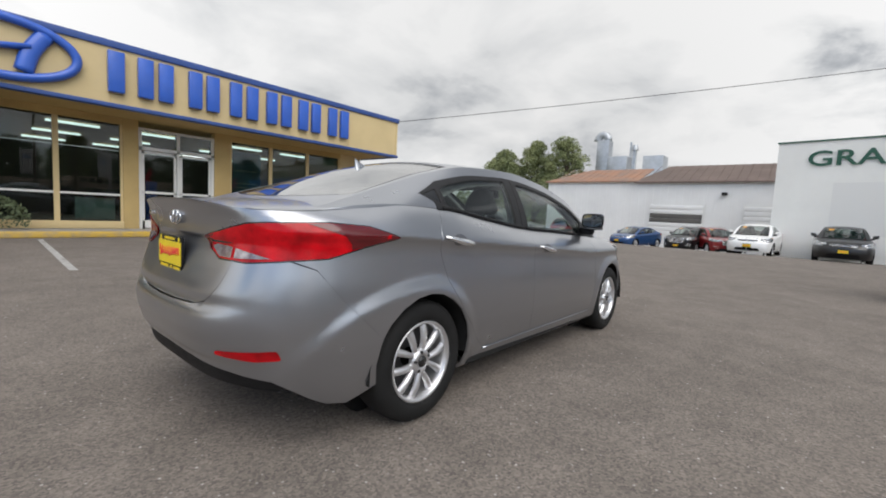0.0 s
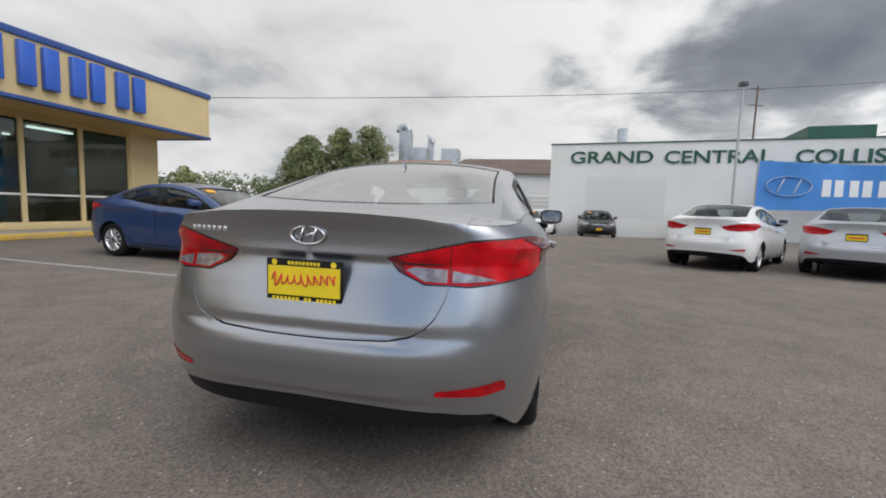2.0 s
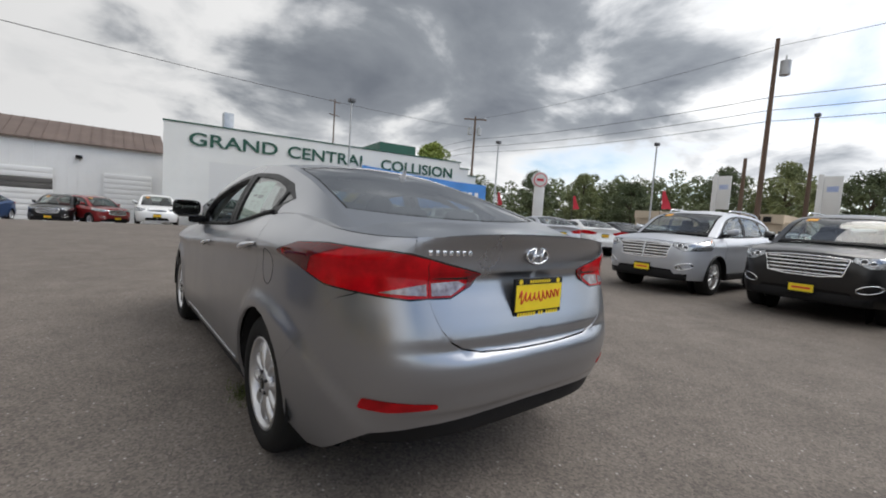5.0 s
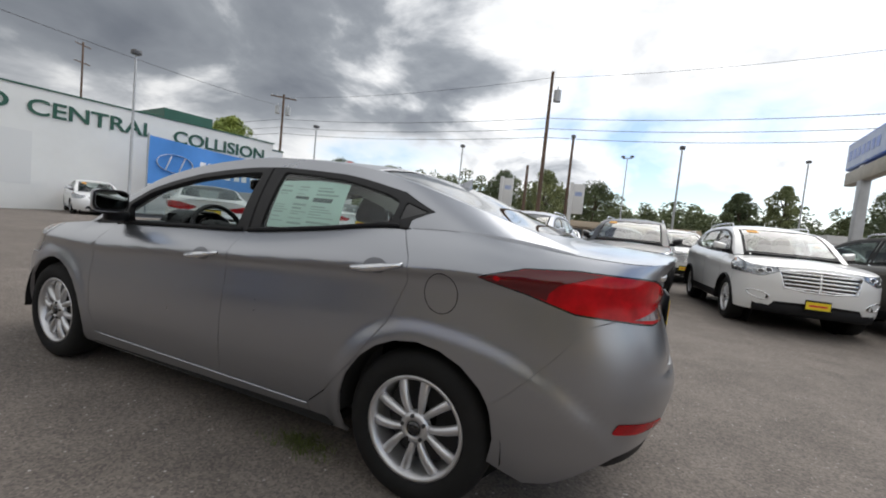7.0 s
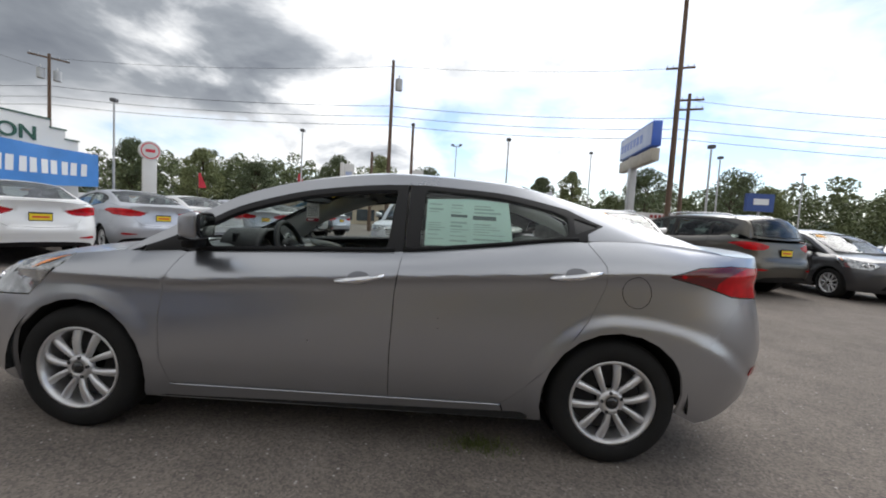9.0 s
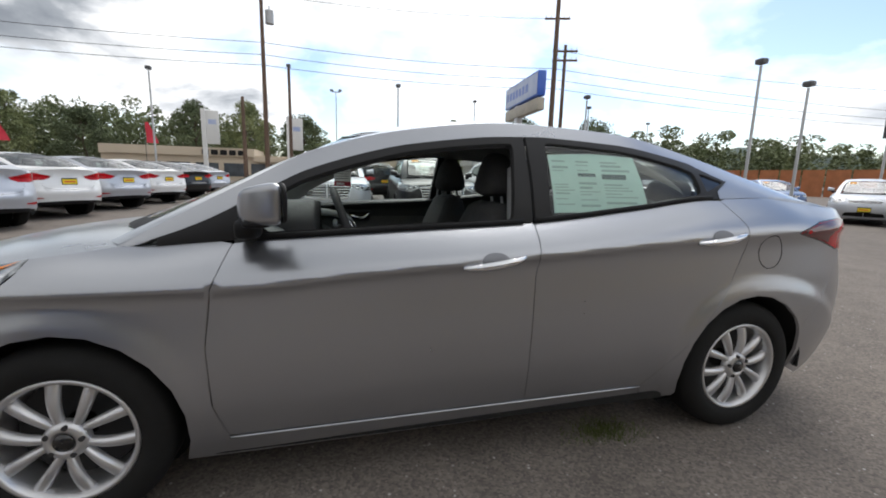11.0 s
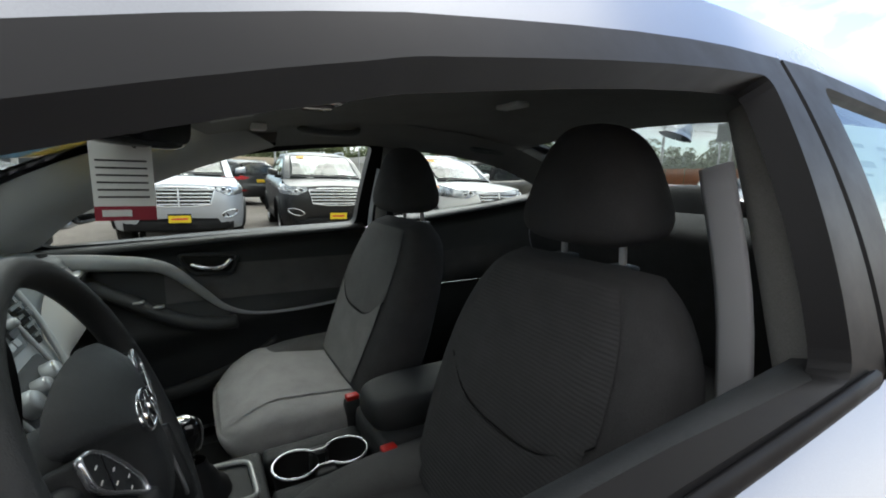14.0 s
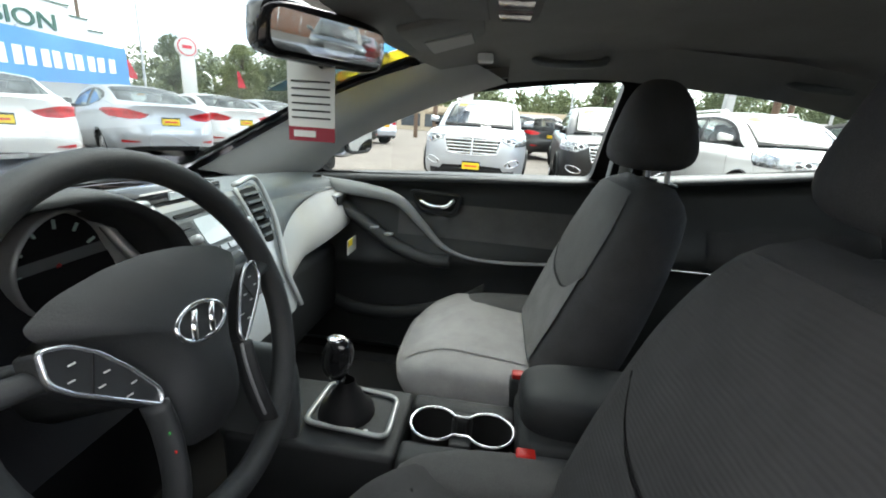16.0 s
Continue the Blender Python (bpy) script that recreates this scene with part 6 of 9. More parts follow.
def wall_shop():
    """The white workshop wall with its lettering, along a line that runs off at a slight angle."""
    a = math.atan2(-3.0, 20.1)
    m = Matrix.Translation((1.0, 24.3, 0)) @ Matrix.Rotation(a, 4, "Z")
    b = tagged(new("workshop"), "long white workshop building with dark green lettering", "building")
    b.matrix_basis = m
    for x0, x1, z1 in ((0.0, 18.9, 5.36), (18.9, 19.7, 4.94), (19.7, 20.4, 4.45)):
        box_part("wall", x0, x1, 0.0, 14.0, -1.3, z1 - 0.0, M["whitewall"], b)
        box_part("parapet_cap", x0 - 0.04, x1 + 0.04, -0.05, 14.0, z1, z1 + 0.07, M["dark_green"], b, "dark green parapet edge")
    box_part("wall_patch", 2.2, 6.6, -0.012, 0.0, 1.0, 3.4, M["white_frame"], b)

    def word(text, x0, x1, z0, h):
        cu = bpy.data.curves.new("lettering", "FONT")
        cu.body, cu.size, cu.extrude, cu.offset = text, 1.0, 0.03, 0.012
        tmp = bpy.data.objects.new("lettering", cu)
        scene.collection.objects.link(tmp)
        dg = bpy.context.evaluated_depsgraph_get()
        mesh = bpy.data.meshes.new_from_object(tmp.evaluated_get(dg))
        bpy.data.objects.remove(tmp)
        xs, zs = [v.co.x for v in mesh.vertices], [v.co.y for v in mesh.vertices]
        sx, sz = (x1 - x0) / (max(xs) - min(xs)), h / (max(zs) - min(zs))
        lx, lz = min(xs), min(zs)
        for v in mesh.vertices:
            v.co = (x0 + (v.co.x - lx) * sx, -0.03 - v.co.z, z0 + (v.co.y - lz) * sz)
        mesh.flip_normals()
        finish("lettering", mesh, M["dark_green"], b, "dark green sign letters", smooth=False)

    for text, x0, x1, big in (("GRAND", 1.2, 5.8, 0), ("CENTRAL", 6.4, 11.5, 0), ("COLLISION", 12.5, 18.2, 0)):
        n = len(text)
        k = (x0 - 1.2) / 17
        word(text, x0, x1, 4.20 - 0.12 * k, 0.72)
    # raised sheet-metal box and stack on the roof
    box_part("roof_box", 15.8, 19.4, 9.0, 14.0, 5.3, 7.6, M["green_metal"], b, "green sheet-metal roof box")
    # banner on a frame before the wall
    ban = tagged(new("banner"), "blue vinyl banner with a white emblem and blocks", "banner")
    x0, x1, y = 10.85, 21.45, 20.36

    def cloth(u, v):
        sag = 0.10 * 4 * u * (1 - u)
        zt, zb = 4.02 - 0.22 * u - sag, 1.62 + 0.35 * u - sag * 0.6
        return (x0 + (x1 - x0) * u, y + 0.05 * math.sin(u * 17 + 2 * v) * (0.3 + v * 0.7), zb + (zt - zb) * v)

    grid_part("banner_cloth", cloth, 48, 10, M["banner"], ban)

    def patch(u0, u1, v0, v1, name="printed_block"):
        mesh_part(name, [(lambda p: (p[0], p[1] - 0.012, p[2]))(cloth(u0 + (u1 - u0) * i / 6, v0 + (v1 - v0) * j / 3)) for i in range(7) for j in range(4)], [(i * 4 + j, i * 4 + j + 1, i * 4 + j + 5, i * 4 + j + 4) for i in range(6) for j in range(3)], M["print_white"], ban)

    for i in range(7):
        u = 0.255 + i * 0.106
        w = 0.082 if i < 6 else 0.03
        patch(u, u + 0.034, 0.30, 0.66)
        if i < 6:
            patch(u + w - 0.034, u + w, 0.30, 0.66)
    ring = [(lambda p: (p[0], p[1] - 0.02, p[2]))(cloth(0.125 + 0.088 * math.cos(a), 0.50 + 0.20 * math.sin(a))) for a in np.linspace(0, 2 * math.pi, 36, endpoint=False)]
    tube("printed_ring", ring, (0.075, 0.008), M["print_white"], ban, n=6, closed=True)
    for s in (-1, 1):
        tube("printed_bar", [(lambda p: (p[0], p[1] - 0.02, p[2]))(cloth(0.125 + s * 0.033 + k * 0.012, 0.5 + k * 0.15)) for k in (-1, 0, 1)], (0.10, 0.008), M["print_white"], ban, n=6)
    for x, z in ((x0, 4.1), (x1, 3.9), (16.2, 3.9)):
        bm = bmesh.new()
        rod(bm, (x, y + 0.08, gz(x, y) - 0.05), (x, y + 0.08, z), 0.05, n=8)
        part("banner_post", bm, M["galv"], ban)


wall_shop()


def metal_shop():
    b = tagged(new("metal_shed"), "white ribbed metal shed with rusty and brown roofs", "building")
    Y = 40.0
    for x0, x1, z1 in ((-19.3, -10.0, 4.95), (-10.0, 2.6, 4.95)):
        box_part("wall", x0, x1, Y, Y + 10, -1.25, z1, M["whitemetal"], b)
    # ribs of the cladding
    for x in np.arange(-19.2, 2.5, 0.62):
        box_part("cladding_rib", x - 0.03, x + 0.03, Y - 0.03, Y, -1.2, 4.9, M["whitemetal"], b)

    def roof(x0, x1, ze, zr, run, over, m, left_hip):
        verts = [(x0 - over, Y - over, ze), (x1, Y - over, ze), (x1, Y + run, zr), (x0 + left_hip, Y + run, zr)]
        verts += [(x, y, z - 0.12) for x, y, z in verts]
        mesh_part("roof_sheet", verts, [(0, 1, 2, 3), (7, 6, 5, 4), (0, 4, 5, 1), (1, 5, 6, 2), (2, 6, 7, 3), (3, 7, 4, 0)], m, b, smooth=False)
        n = int((x1 - x0) / 0.7)
        for i in range(1, n):
            x = x0 + (x1 - x0) * i / n
            mesh_part("roof_seam", [(x - 0.025, Y - over, ze + 0.004), (x + 0.025, Y - over, ze + 0.004), (x + 0.025, Y + run, zr + 0.004), (x - 0.025, Y + run, zr + 0.004), (x - 0.025, Y - over, ze + 0.05), (x + 0.025, Y - over, ze + 0.05), (x + 0.025, Y + run, zr + 0.05), (x - 0.025, Y + run, zr + 0.05)], [(4, 5, 6, 7), (0, 1, 5, 4), (1, 2, 6, 5), (3, 0, 4, 7)], m, b, smooth=False)

    roof(-19.3, -10.0, 5.05, 6.75, 5.0, 0.25, M["rust_roof"], 2.6)
    roof(-10.0, 2.6, 4.95, 6.95, 5.0, 0.35, M["brown_roof"], 1.6)
    for x0, x1 in ((-8.75, -4.5), (-1.5, 1.6)):
        d = new("roller_door")
        d.parent = b
        box_part("door_frame", x0 - 0.12, x1 + 0.12, Y - 0.08, Y - 0.03, -1.2, 2.95, M["white_frame"], d)
        for i in range(10):
            box_part("door_slat", x0, x1, Y - 0.14, Y - 0.08, -1.15 + i * 0.40, -0.77 + i * 0.40, M["room_dark"] if i in (6, 7) and x0 < -5 else M["whitemetal"], d, bevel=0.02)
    bm = bmesh.new()
    box(bm, -3.2, -2.8, Y - 0.35, Y - 0.03, 3.75, 4.0, 0.03)
    part("wall_lamp", bm, M["trim"], b, smooth=True)


metal_shop()


def stacks():
    def tower(x, y, w, z1, label):
        t = tagged(new("exhaust_stack"), label, "chimney", group="roof stacks")
        bm = bmesh.new()
        box(bm, x - w / 2, x + w / 2, y - w / 2, y + w / 2, -1.2, z1, 0.03)
        part("stack_body", bm, M["galv"], t, smooth=True)
        return t

    t = tower(-20.6, 59.4, 1.7, 12.6, "tall galvanised exhaust stack with a hooked cowl")
    tube("cowl", [(-20.95 + 0.75 * math.cos(math.pi * i / 10), 59.4, 12.6 + 0.85 * math.sin(math.pi * i / 10)) for i in range(11)], 0.55, M["galv"], t, n=14)
    tower(-18.4, 59.6, 2.6, 10.2, "square galvanised fan housing")
    t = tower(-16.5, 59.6, 0.5, 11.2, "thin vent pipe with a cap")
    bm = bmesh.new()
    rod(bm, (-16.5, 59.6, 11.1), (-16.5, 59.6, 11.8), 0.5, 0.35, 12)
    part("cowl", bm, M["galv"], t, smooth=True)
    tower(-17.3, 60.5, 0.25, 12.4, "thin grey metal vent pipe")
    tower(-11.7, 51.7, 2.2, 8.95, "square galvanised roof fan unit")
    tower(8.1, 44.0, 0.9, 10.0, "square galvanised roof stack")


stacks()

M["beige"] = mat("beige_render", (0.52, 0.44, 0.34), 0.8, vary=0.06, scale=0.4)
M["far_white"] = mat("white_far_wall", (0.66, 0.66, 0.65), 0.7, vary=0.05, scale=0.3)
M["far_glass"] = mat("dark_shop_glass", (0.05, 0.06, 0.07), 0.15, vary=0.3, scale=0.8)
M["brick"] = mat("brown_brick", (0.30, 0.17, 0.10), 0.85, vary=0.2, scale=2)
M["orange_fence"] = mat("orange_fence_boards", (0.42, 0.16, 0.07), 0.8, vary=0.15, scale=1)
M["hill"] = mat("wooded_hill", (0.065, 0.095, 0.085), 0.95, vary=0.25, scale=0.02)


def far_shops():
    b = tagged(new("beige_shop"), "long low beige shop with dark windows", "building")
    box_part("wall", 56, 70, -9, 26, 0, 3.1, M["beige"], b)
    box_part("parapet", 55.6, 70, 9.5, 26, 2.9, 3.9, M["beige"], b)
    box_part("canopy", 55.2, 56, -9, 9.5, 2.35, 2.9, M["beige"], b)
    for y in np.arange(-8, 25, 3.1):
        box_part("window", 55.93, 55.995, y, y + 2.5, 0.5, 2.1, M["far_glass"], b)
    for i in range(5):
        box_part("sign_letter_bar", 55.5, 55.58, 14.6 - i * 1.0, 15.35 - i * 1.0, 3.05, 3.65, M["trim"], b)
    for i in range(6):
        box_part("sign_letter_bar", 55.1, 55.18, 1.2 - i * 0.5, 1.6 - i * 0.5, 2.5, 2.75, M["trim"], b)
    b = tagged(new("white_shop"), "low white roadside shop with wide windows", "building")
    box_part("wall", 50, 60, -38, -19, 0, 2.75, M["far_white"], b)
    box_part("roof_band", 49.3, 60, -38.5, -18.5, 2.75, 3.55, M["far_white"], b)
    for y in np.arange(-37.4, -20, 2.3):
        box_part("window", 49.93, 49.995, y, y + 1.9, 0.5, 2.4, M["far_glass"], b)
    box_part("brick_pier", 49.5, 50.2, -33.4, -32.0, 0, 2.75, M["brick"], b)
    for i in range(6):
        box_part("sign_letter_bar", 49.2, 49.28, -24.6 - i * 0.5, -24.25 - i * 0.5, 2.95, 3.35, M["red"], b)
    f = tagged(new("orange_fence"), "long orange board fence beyond the lot", "fence")
    for i in range(24):
        box_part("fence_board", 45 - i * 2.4, 45 - (i + 1) * 2.4 + 0.06, -52.05 - i * 0.2, -52.0 - i * 0.2, 0.0, 3.0, M["orange_fence"], f)
    g = tagged(new("low_white_wall"), "low white wall behind the parked cars", "wall")
    for i in range(10):
        x0, y0 = 26 + i * 2.6, 34 - i * 1.3
        d = Matrix.Translation((x0, y0, 0)) @ Matrix.Rotation(math.atan2(-1.3, 2.6), 4, "Z")
        bm = bmesh.new()
        box(bm, 0, 2.88, -0.1, 0.1, 0, 1.75, 0.02, d)
        part("wall_panel", bm, M["far_white"], g, smooth=True)
    # hills
    for k, (x, y, h, w, l) in enumerate(((260, -330, 34, 90, 260), (420, -150, 22, 100, 240), (-60, 420, 18, 80, 260), (330, 240, 16, 90, 240))):
        a = math.atan2(y, x)
        n = 40
        verts, faces = [], []
        random.seed(20 + k)
        for i in range(n + 1):
            for j in range(7):
                u, v = i / n - 0.5, j / 6 - 0.5
                zz = h * max(0, math.cos(u * math.pi)) ** 0.8 * max(0, math.cos(v * math.pi)) * (0.75 + 0.35 * noise.noise(Vector((u * 7, v * 3, k))))
                p = Matrix.Rotation(a + math.pi / 2, 4, "Z") @ Vector((u * l, v * w, 0))
                verts.append((x + p.x, y + p.y, zz - 0.5))
        for i in range(n):
            for j in range(6):
                faces.append((i * 7 + j, (i + 1) * 7 + j, (i + 1) * 7 + j + 1, i * 7 + j + 1))
        tagged(mesh_part("hill", verts, faces, M["hill"]), "distant wooded hill", "hill", kind="structure")


far_shops()


# ---------------------------------------------------------------- trees
def leaves(verts, faces, c, r, n, size, squash=0.8):
    """A loose clump of leaf sprays round c."""
    for i in range(n):
        d = Vector((random.gauss(0, 1), random.gauss(0, 1), random.gauss(0, 1))).normalized()
        k = random.uniform(0.45, 1.0) ** 0.6
        p = Vector(c) + Vector((d.x * r * k, d.y * r * k, d.z * r * k * squash))
        u = Vector((random.gauss(0, 1), random.gauss(0, 1), random.gauss(0, 0.7))).normalized() * size * random.uniform(0.6, 1.2)
        v = u.cross(Vector((random.gauss(0, 1), random.gauss(0, 1), random.gauss(0, 1)))).normalized() * size * random.uniform(0.3, 0.6)
        o = len(verts)
        verts += [p - u, p - u * 0.2 + v, p + u, p - u * 0.1 - v]
        faces.append((o, o + 1, o + 2, o + 3))


def tree(x, y, h, w, seed, leaf, label, n=34, size=0.22, per=95, base=0.22):
    random.seed(seed)
    z0 = gz(x, y)
    t = tagged(new("tree"), label, "tree")
    bm = bmesh.new()
    pts = [Vector((x, y, z0 - 0.1))]
    for i in range(1, 6):
        pts.append(Vector((x + random.gauss(0, 0.02 * h * i / 5), y + random.gauss(0, 0.02 * h * i / 5), z0 + h * 0.8 * i / 5)))
    for i in range(5):
        rod(bm, pts[i], pts[i + 1], 0.03 * h * (1 - i / 5.5), 0.03 * h * (1 - (i + 1) / 5.5), 8)
    verts, faces = [], []
    for i in range(n):
        k = random.uniform(base, 1.0)
        a = random.uniform(0, 6.28)
        prof = math.sin(math.pi * min(1, (k - base) / (1 - base) * 0.86 + 0.14)) ** 0.7
        r = w / 2 * prof * random.uniform(0.35, 0.95)
        c = Vector((x + r * math.cos(a), y + r * math.sin(a), z0 + h * k * 0.93))
        leaves(verts, faces, c, w * random.uniform(0.10, 0.19), per, size)
        if i % 3 == 0:
            b0 = pts[min(4, int(k * 5))]
            rod(bm, b0, c, 0.008 * h, 0.003 * h, 6)
    part("trunk", bm, M["bark"], t, smooth=True)
    mesh_part("crown", verts, faces, leaf, t, smooth=False)
    return t


for i, (x, y, h, w) in enumerate(((-34.0, 54, 13.0, 7.4), (-29.5, 56, 14.2, 6.8), (-24.6, 55, 14.4, 7.4), (-38.5, 58, 12.0, 6.5))):
    tree(x, y, h, w, 30 + i, M["leaf_mid"], "broad green deciduous tree behind the shed", n=80, size=0.18, per=190)
tree(-32.5, 30.0, 5.0, 4.5, 44, M["leaf_mid"], "small green tree beyond the showroom", n=22)
tree(29.8, 38.5, 10.4, 6.5, 41, M["leaf_light"], "yellow-green tree behind the workshop", n=60, size=0.2, per=130)
for i, (x, y, h, w) in enumerate(((64, 40, 10.5, 7), (66, 32, 9.2, 7), (64, 18, 10.4, 7.5), (66, 12, 11.2, 8), (68, 4.5, 10.2, 7), (64, -14, 9.0, 4.5), (66, -19, 10.5, 4.6), (64, -30, 11.0, 9), (62, -42.0, 11.2, 10), (66, -50, 9.4, 8), (70, 56, 12.5, 8), (80, 62, 13.5, 9))):
    tree(x, y, h, w, 60 + i, M["leaf"] if i % 3 else M["leaf_mid"], "dark green tree across the road", n=52, size=0.19, per=170)
for i, (x, y, h, w) in enumerate(((17, -62, 7.5, 6), (11, -64, 7.0, 6), (24, -60, 5.5, 5), (4, -66, 8, 6))):
    tree(x, y, h, w, 90 + i, M["leaf"], "dark green tree beyond the lot", n=26, size=0.22, per=95)


def woods():
    """The far belt of trees, too many to count."""
    random.seed(77)
    verts, faces = [], []
    for i in range(480):
        a = random.uniform(-1.15, 1.25)
        d = random.uniform(82, 120)
        x, y = d * math.cos(a), d * math.sin(a)
        h = random.uniform(7.0, 10.5) + 1.5 * math.sin(a * 7) + (2.5 if a > 0.35 else 0)
        for k in range(5):
            leaves(verts, faces, (x + random.gauss(0, 1.3), y + random.gauss(0, 1.3), h * (0.12 + 0.19 * k)), random.uniform(1.6, 2.8) * (1.15 - 0.13 * k), 75, 0.36)
    for i in range(150):
        a = random.uniform(1.25, 2.5)
        d = random.uniform(95, 130)
        x, y = d * math.cos(a), d * math.sin(a)
        for k in range(4):
            leaves(verts, faces, (x + random.gauss(0, 1.3), y + random.gauss(0, 1.3), 7 * (0.12 + 0.22 * k)), 2.4, 60, 0.4)
    tagged(mesh_part("woods", verts, faces, M["leaf_far"], smooth=False), "dense green woods along the horizon", "woods", kind="stuff")


woods()


def road_wall():
    """A long low white wall beyond the road."""
    a, b = Vector((45.0, 44.5, 0)), Vector((57.0, 29.0, 0))
    m = Matrix.Translation(a) @ Matrix.Rotation(math.atan2(b.y - a.y, b.x - a.x), 4, "Z")
    w = tagged(new("boundary_wall"), "long low white wall beyond the road", "wall", kind="structure")
    n = 8
    step = (b - a).length / n
    for i in range(n):
        box_part("wall_panel", i * step + 0.03, (i + 1) * step - 0.03, -0.1, 0.1, 0.0, 2.0, M["white"], w, bevel=0.02, m=m)
        box_part("wall_post", i * step - 0.12, i * step + 0.028, -0.14, 0.14, 0.0, 2.1, M["white"], w, bevel=0.02, m=m)


road_wall()

# ---------------------------------------------------------------- poles, lamps, signs, cables
M["pole_wood"] = mat("weathered_pole_wood", (0.13, 0.085, 0.06), 0.85, vary=0.2, scale=2, bump=0.3, bscale=30, stretch=(1, 1, 0.1))
M["lamp_grey"] = mat("grey_lamp_post", (0.45, 0.46, 0.47), 0.5, 0.3, vary=0.08, scale=2)
M["lamp_dark"] = mat("dark_lamp_head", (0.08, 0.08, 0.085), 0.5)
M["cable"] = mat("black_cable", (0.02, 0.02, 0.022), 0.6)
M["flag_red"] = mat("red_flag_cloth", (0.62, 0.04, 0.07), 0.7)
M["sign_tan"] = mat("tan_sign_panel", (0.42, 0.39, 0.33), 0.6, vary=0.1, scale=2)
M["sign_sky"] = mat("pale_blue_sign_face", (0.30, 0.38, 0.62), 0.4, second=(0.50, 0.55, 0.68), scale=0.8)


def utility_pole(x, y, h, arms=(), cans=0, r=0.16, turn=0.0, label="tall weathered wooden utility pole"):
    p = tagged(new("utility_pole"), label, "utility pole", group="utility poles")
    z0 = gz(x, y)
    bm = bmesh.new()
    rod(bm, (x, y, z0 - 0.1), (x, y, h), r, r * 0.62, 12)
    part("pole", bm, M["pole_wood"], p, smooth=True)
    for z, w in arms:
        bm = bmesh.new()
        box(bm, -w / 2, w / 2, -0.05, 0.05, -0.06, 0.06, 0.01, Matrix.Translation((x, y, z)) @ Matrix.Rotation(radians(turn), 4, "Z"))
        part("cross_arm", bm, M["pole_wood"], p, smooth=True)
        for k in (-0.45, -0.25, 0.25, 0.45):
            bm = bmesh.new()
            q = Matrix.Translation((x, y, z)) @ Matrix.Rotation(radians(turn), 4, "Z")
            rod(bm, q @ Vector((w * k, 0, 0.05)), q @ Vector((w * k, 0, 0.22)), 0.035, 0.02, 8)
            part("insulator", bm, M["lamp_grey"], p)
    for i in range(cans):
        a = radians(turn + 180 * i)
        c = Vector((x + 0.48 * math.cos(a), y + 0.48 * math.sin(a), h - 1.5))
        bm = bmesh.new()
        rod(bm, c - Vector((0, 0, 0.45)), c + Vector((0, 0, 0.30)), 0.25, 0.25, 14)
        rod(bm, c + Vector((0, 0, 0.36)), c + Vector((0, 0, 0.6)), 0.05, 0.03, 8)
        part("transformer", bm, M["lamp_grey"], p, smooth=True)
    return p


utility_pole(29.7, 31.3, 12.2, ((11.9, 2.4),), 2, turn=-40)
utility_pole(27.0, 4.3, 12.0, (), 1, turn=-60)
utility_pole(25.6, -14.6, 16.5, ((11.9, 1.7),), 0, r=0.20, turn=70)
utility_pole(25.6, -15.35, 10.3, ((9.9, 1.7), (9.3, 1.7)), 0, turn=70)
utility_pole(28.5, 65.3, 19.6, ((19.2, 2.2), (17.0, 2.2)), 0, turn=20)
utility_pole(13.5, -28.9, 6.2, ((6.0, 1.6),), 2, turn=5, r=0.11)
utility_pole(30.5, 6.2, 6.2, (), 0, label="short wooden pole stub")


def lot_lamp(x, y, h, heads=1, thick=0.07, wood=False, turn=0.0):
    p = tagged(new("lot_lamp"), "slender lot lamp post with a dark box head", "lamp post", group="lot lamps")
    z0 = gz(x, y)
    bm = bmesh.new()
    rod(bm, (x, y, z0 - 0.05), (x, y, h - 0.15), thick, thick * 0.7, 10)
    part("post", bm, M["pole_wood"] if wood else M["lamp_grey"], p, smooth=True)
    if z0 > -0.2:
        bm = bmesh.new()
        rod(bm, (x, y, z0 - 0.05), (x, y, z0 + 0.7), 0.22, 0.2, 12)
        part("post_base", bm, M["concrete"], p, smooth=True)
    for i in range(heads):
        off = (i - (heads - 1) / 2) * 0.9
        bm = bmesh.new()
        m = Matrix.Translation((x, y, h)) @ Matrix.Rotation(radians(turn), 4, "Z")
        box(bm, off - 0.17, off + 0.17, -0.15, 0.15, -0.10, 0.10, 0.03, m)
        if heads > 1:
            box(bm, min(0, off), max(0, off), -0.03, 0.03, -0.2, -0.12, 0, m)
        part("lamp_head", bm, M["lamp_dark"], p, smooth=True)


for a in ((29.0, 11.2, 7.3), (27.1, -4.0, 7.05), (38.9, -13.4, 8.5), (21.0, -14.4, 6.05), (29.4, -20.0, 7.0), (9.4, 19.2, 7.35), (21.9, 19.8, 7.1), (11.4, -15.8, 5.9), (38.0, -33.0, 7.4)):
    lot_lamp(*a)
lot_lamp(46.9, -0.3, 10.0, 2, turn=80)
lot_lamp(32.5, 3.3, 8.9, 1, 0.14, True)
lot_lamp(13.6, -30.5, 6.6, 2, turn=10)
lot_lamp(13.0, -38.0, 5.8, 2, turn=10)
lot_lamp(10.8, -17.6, 5.1, 1)


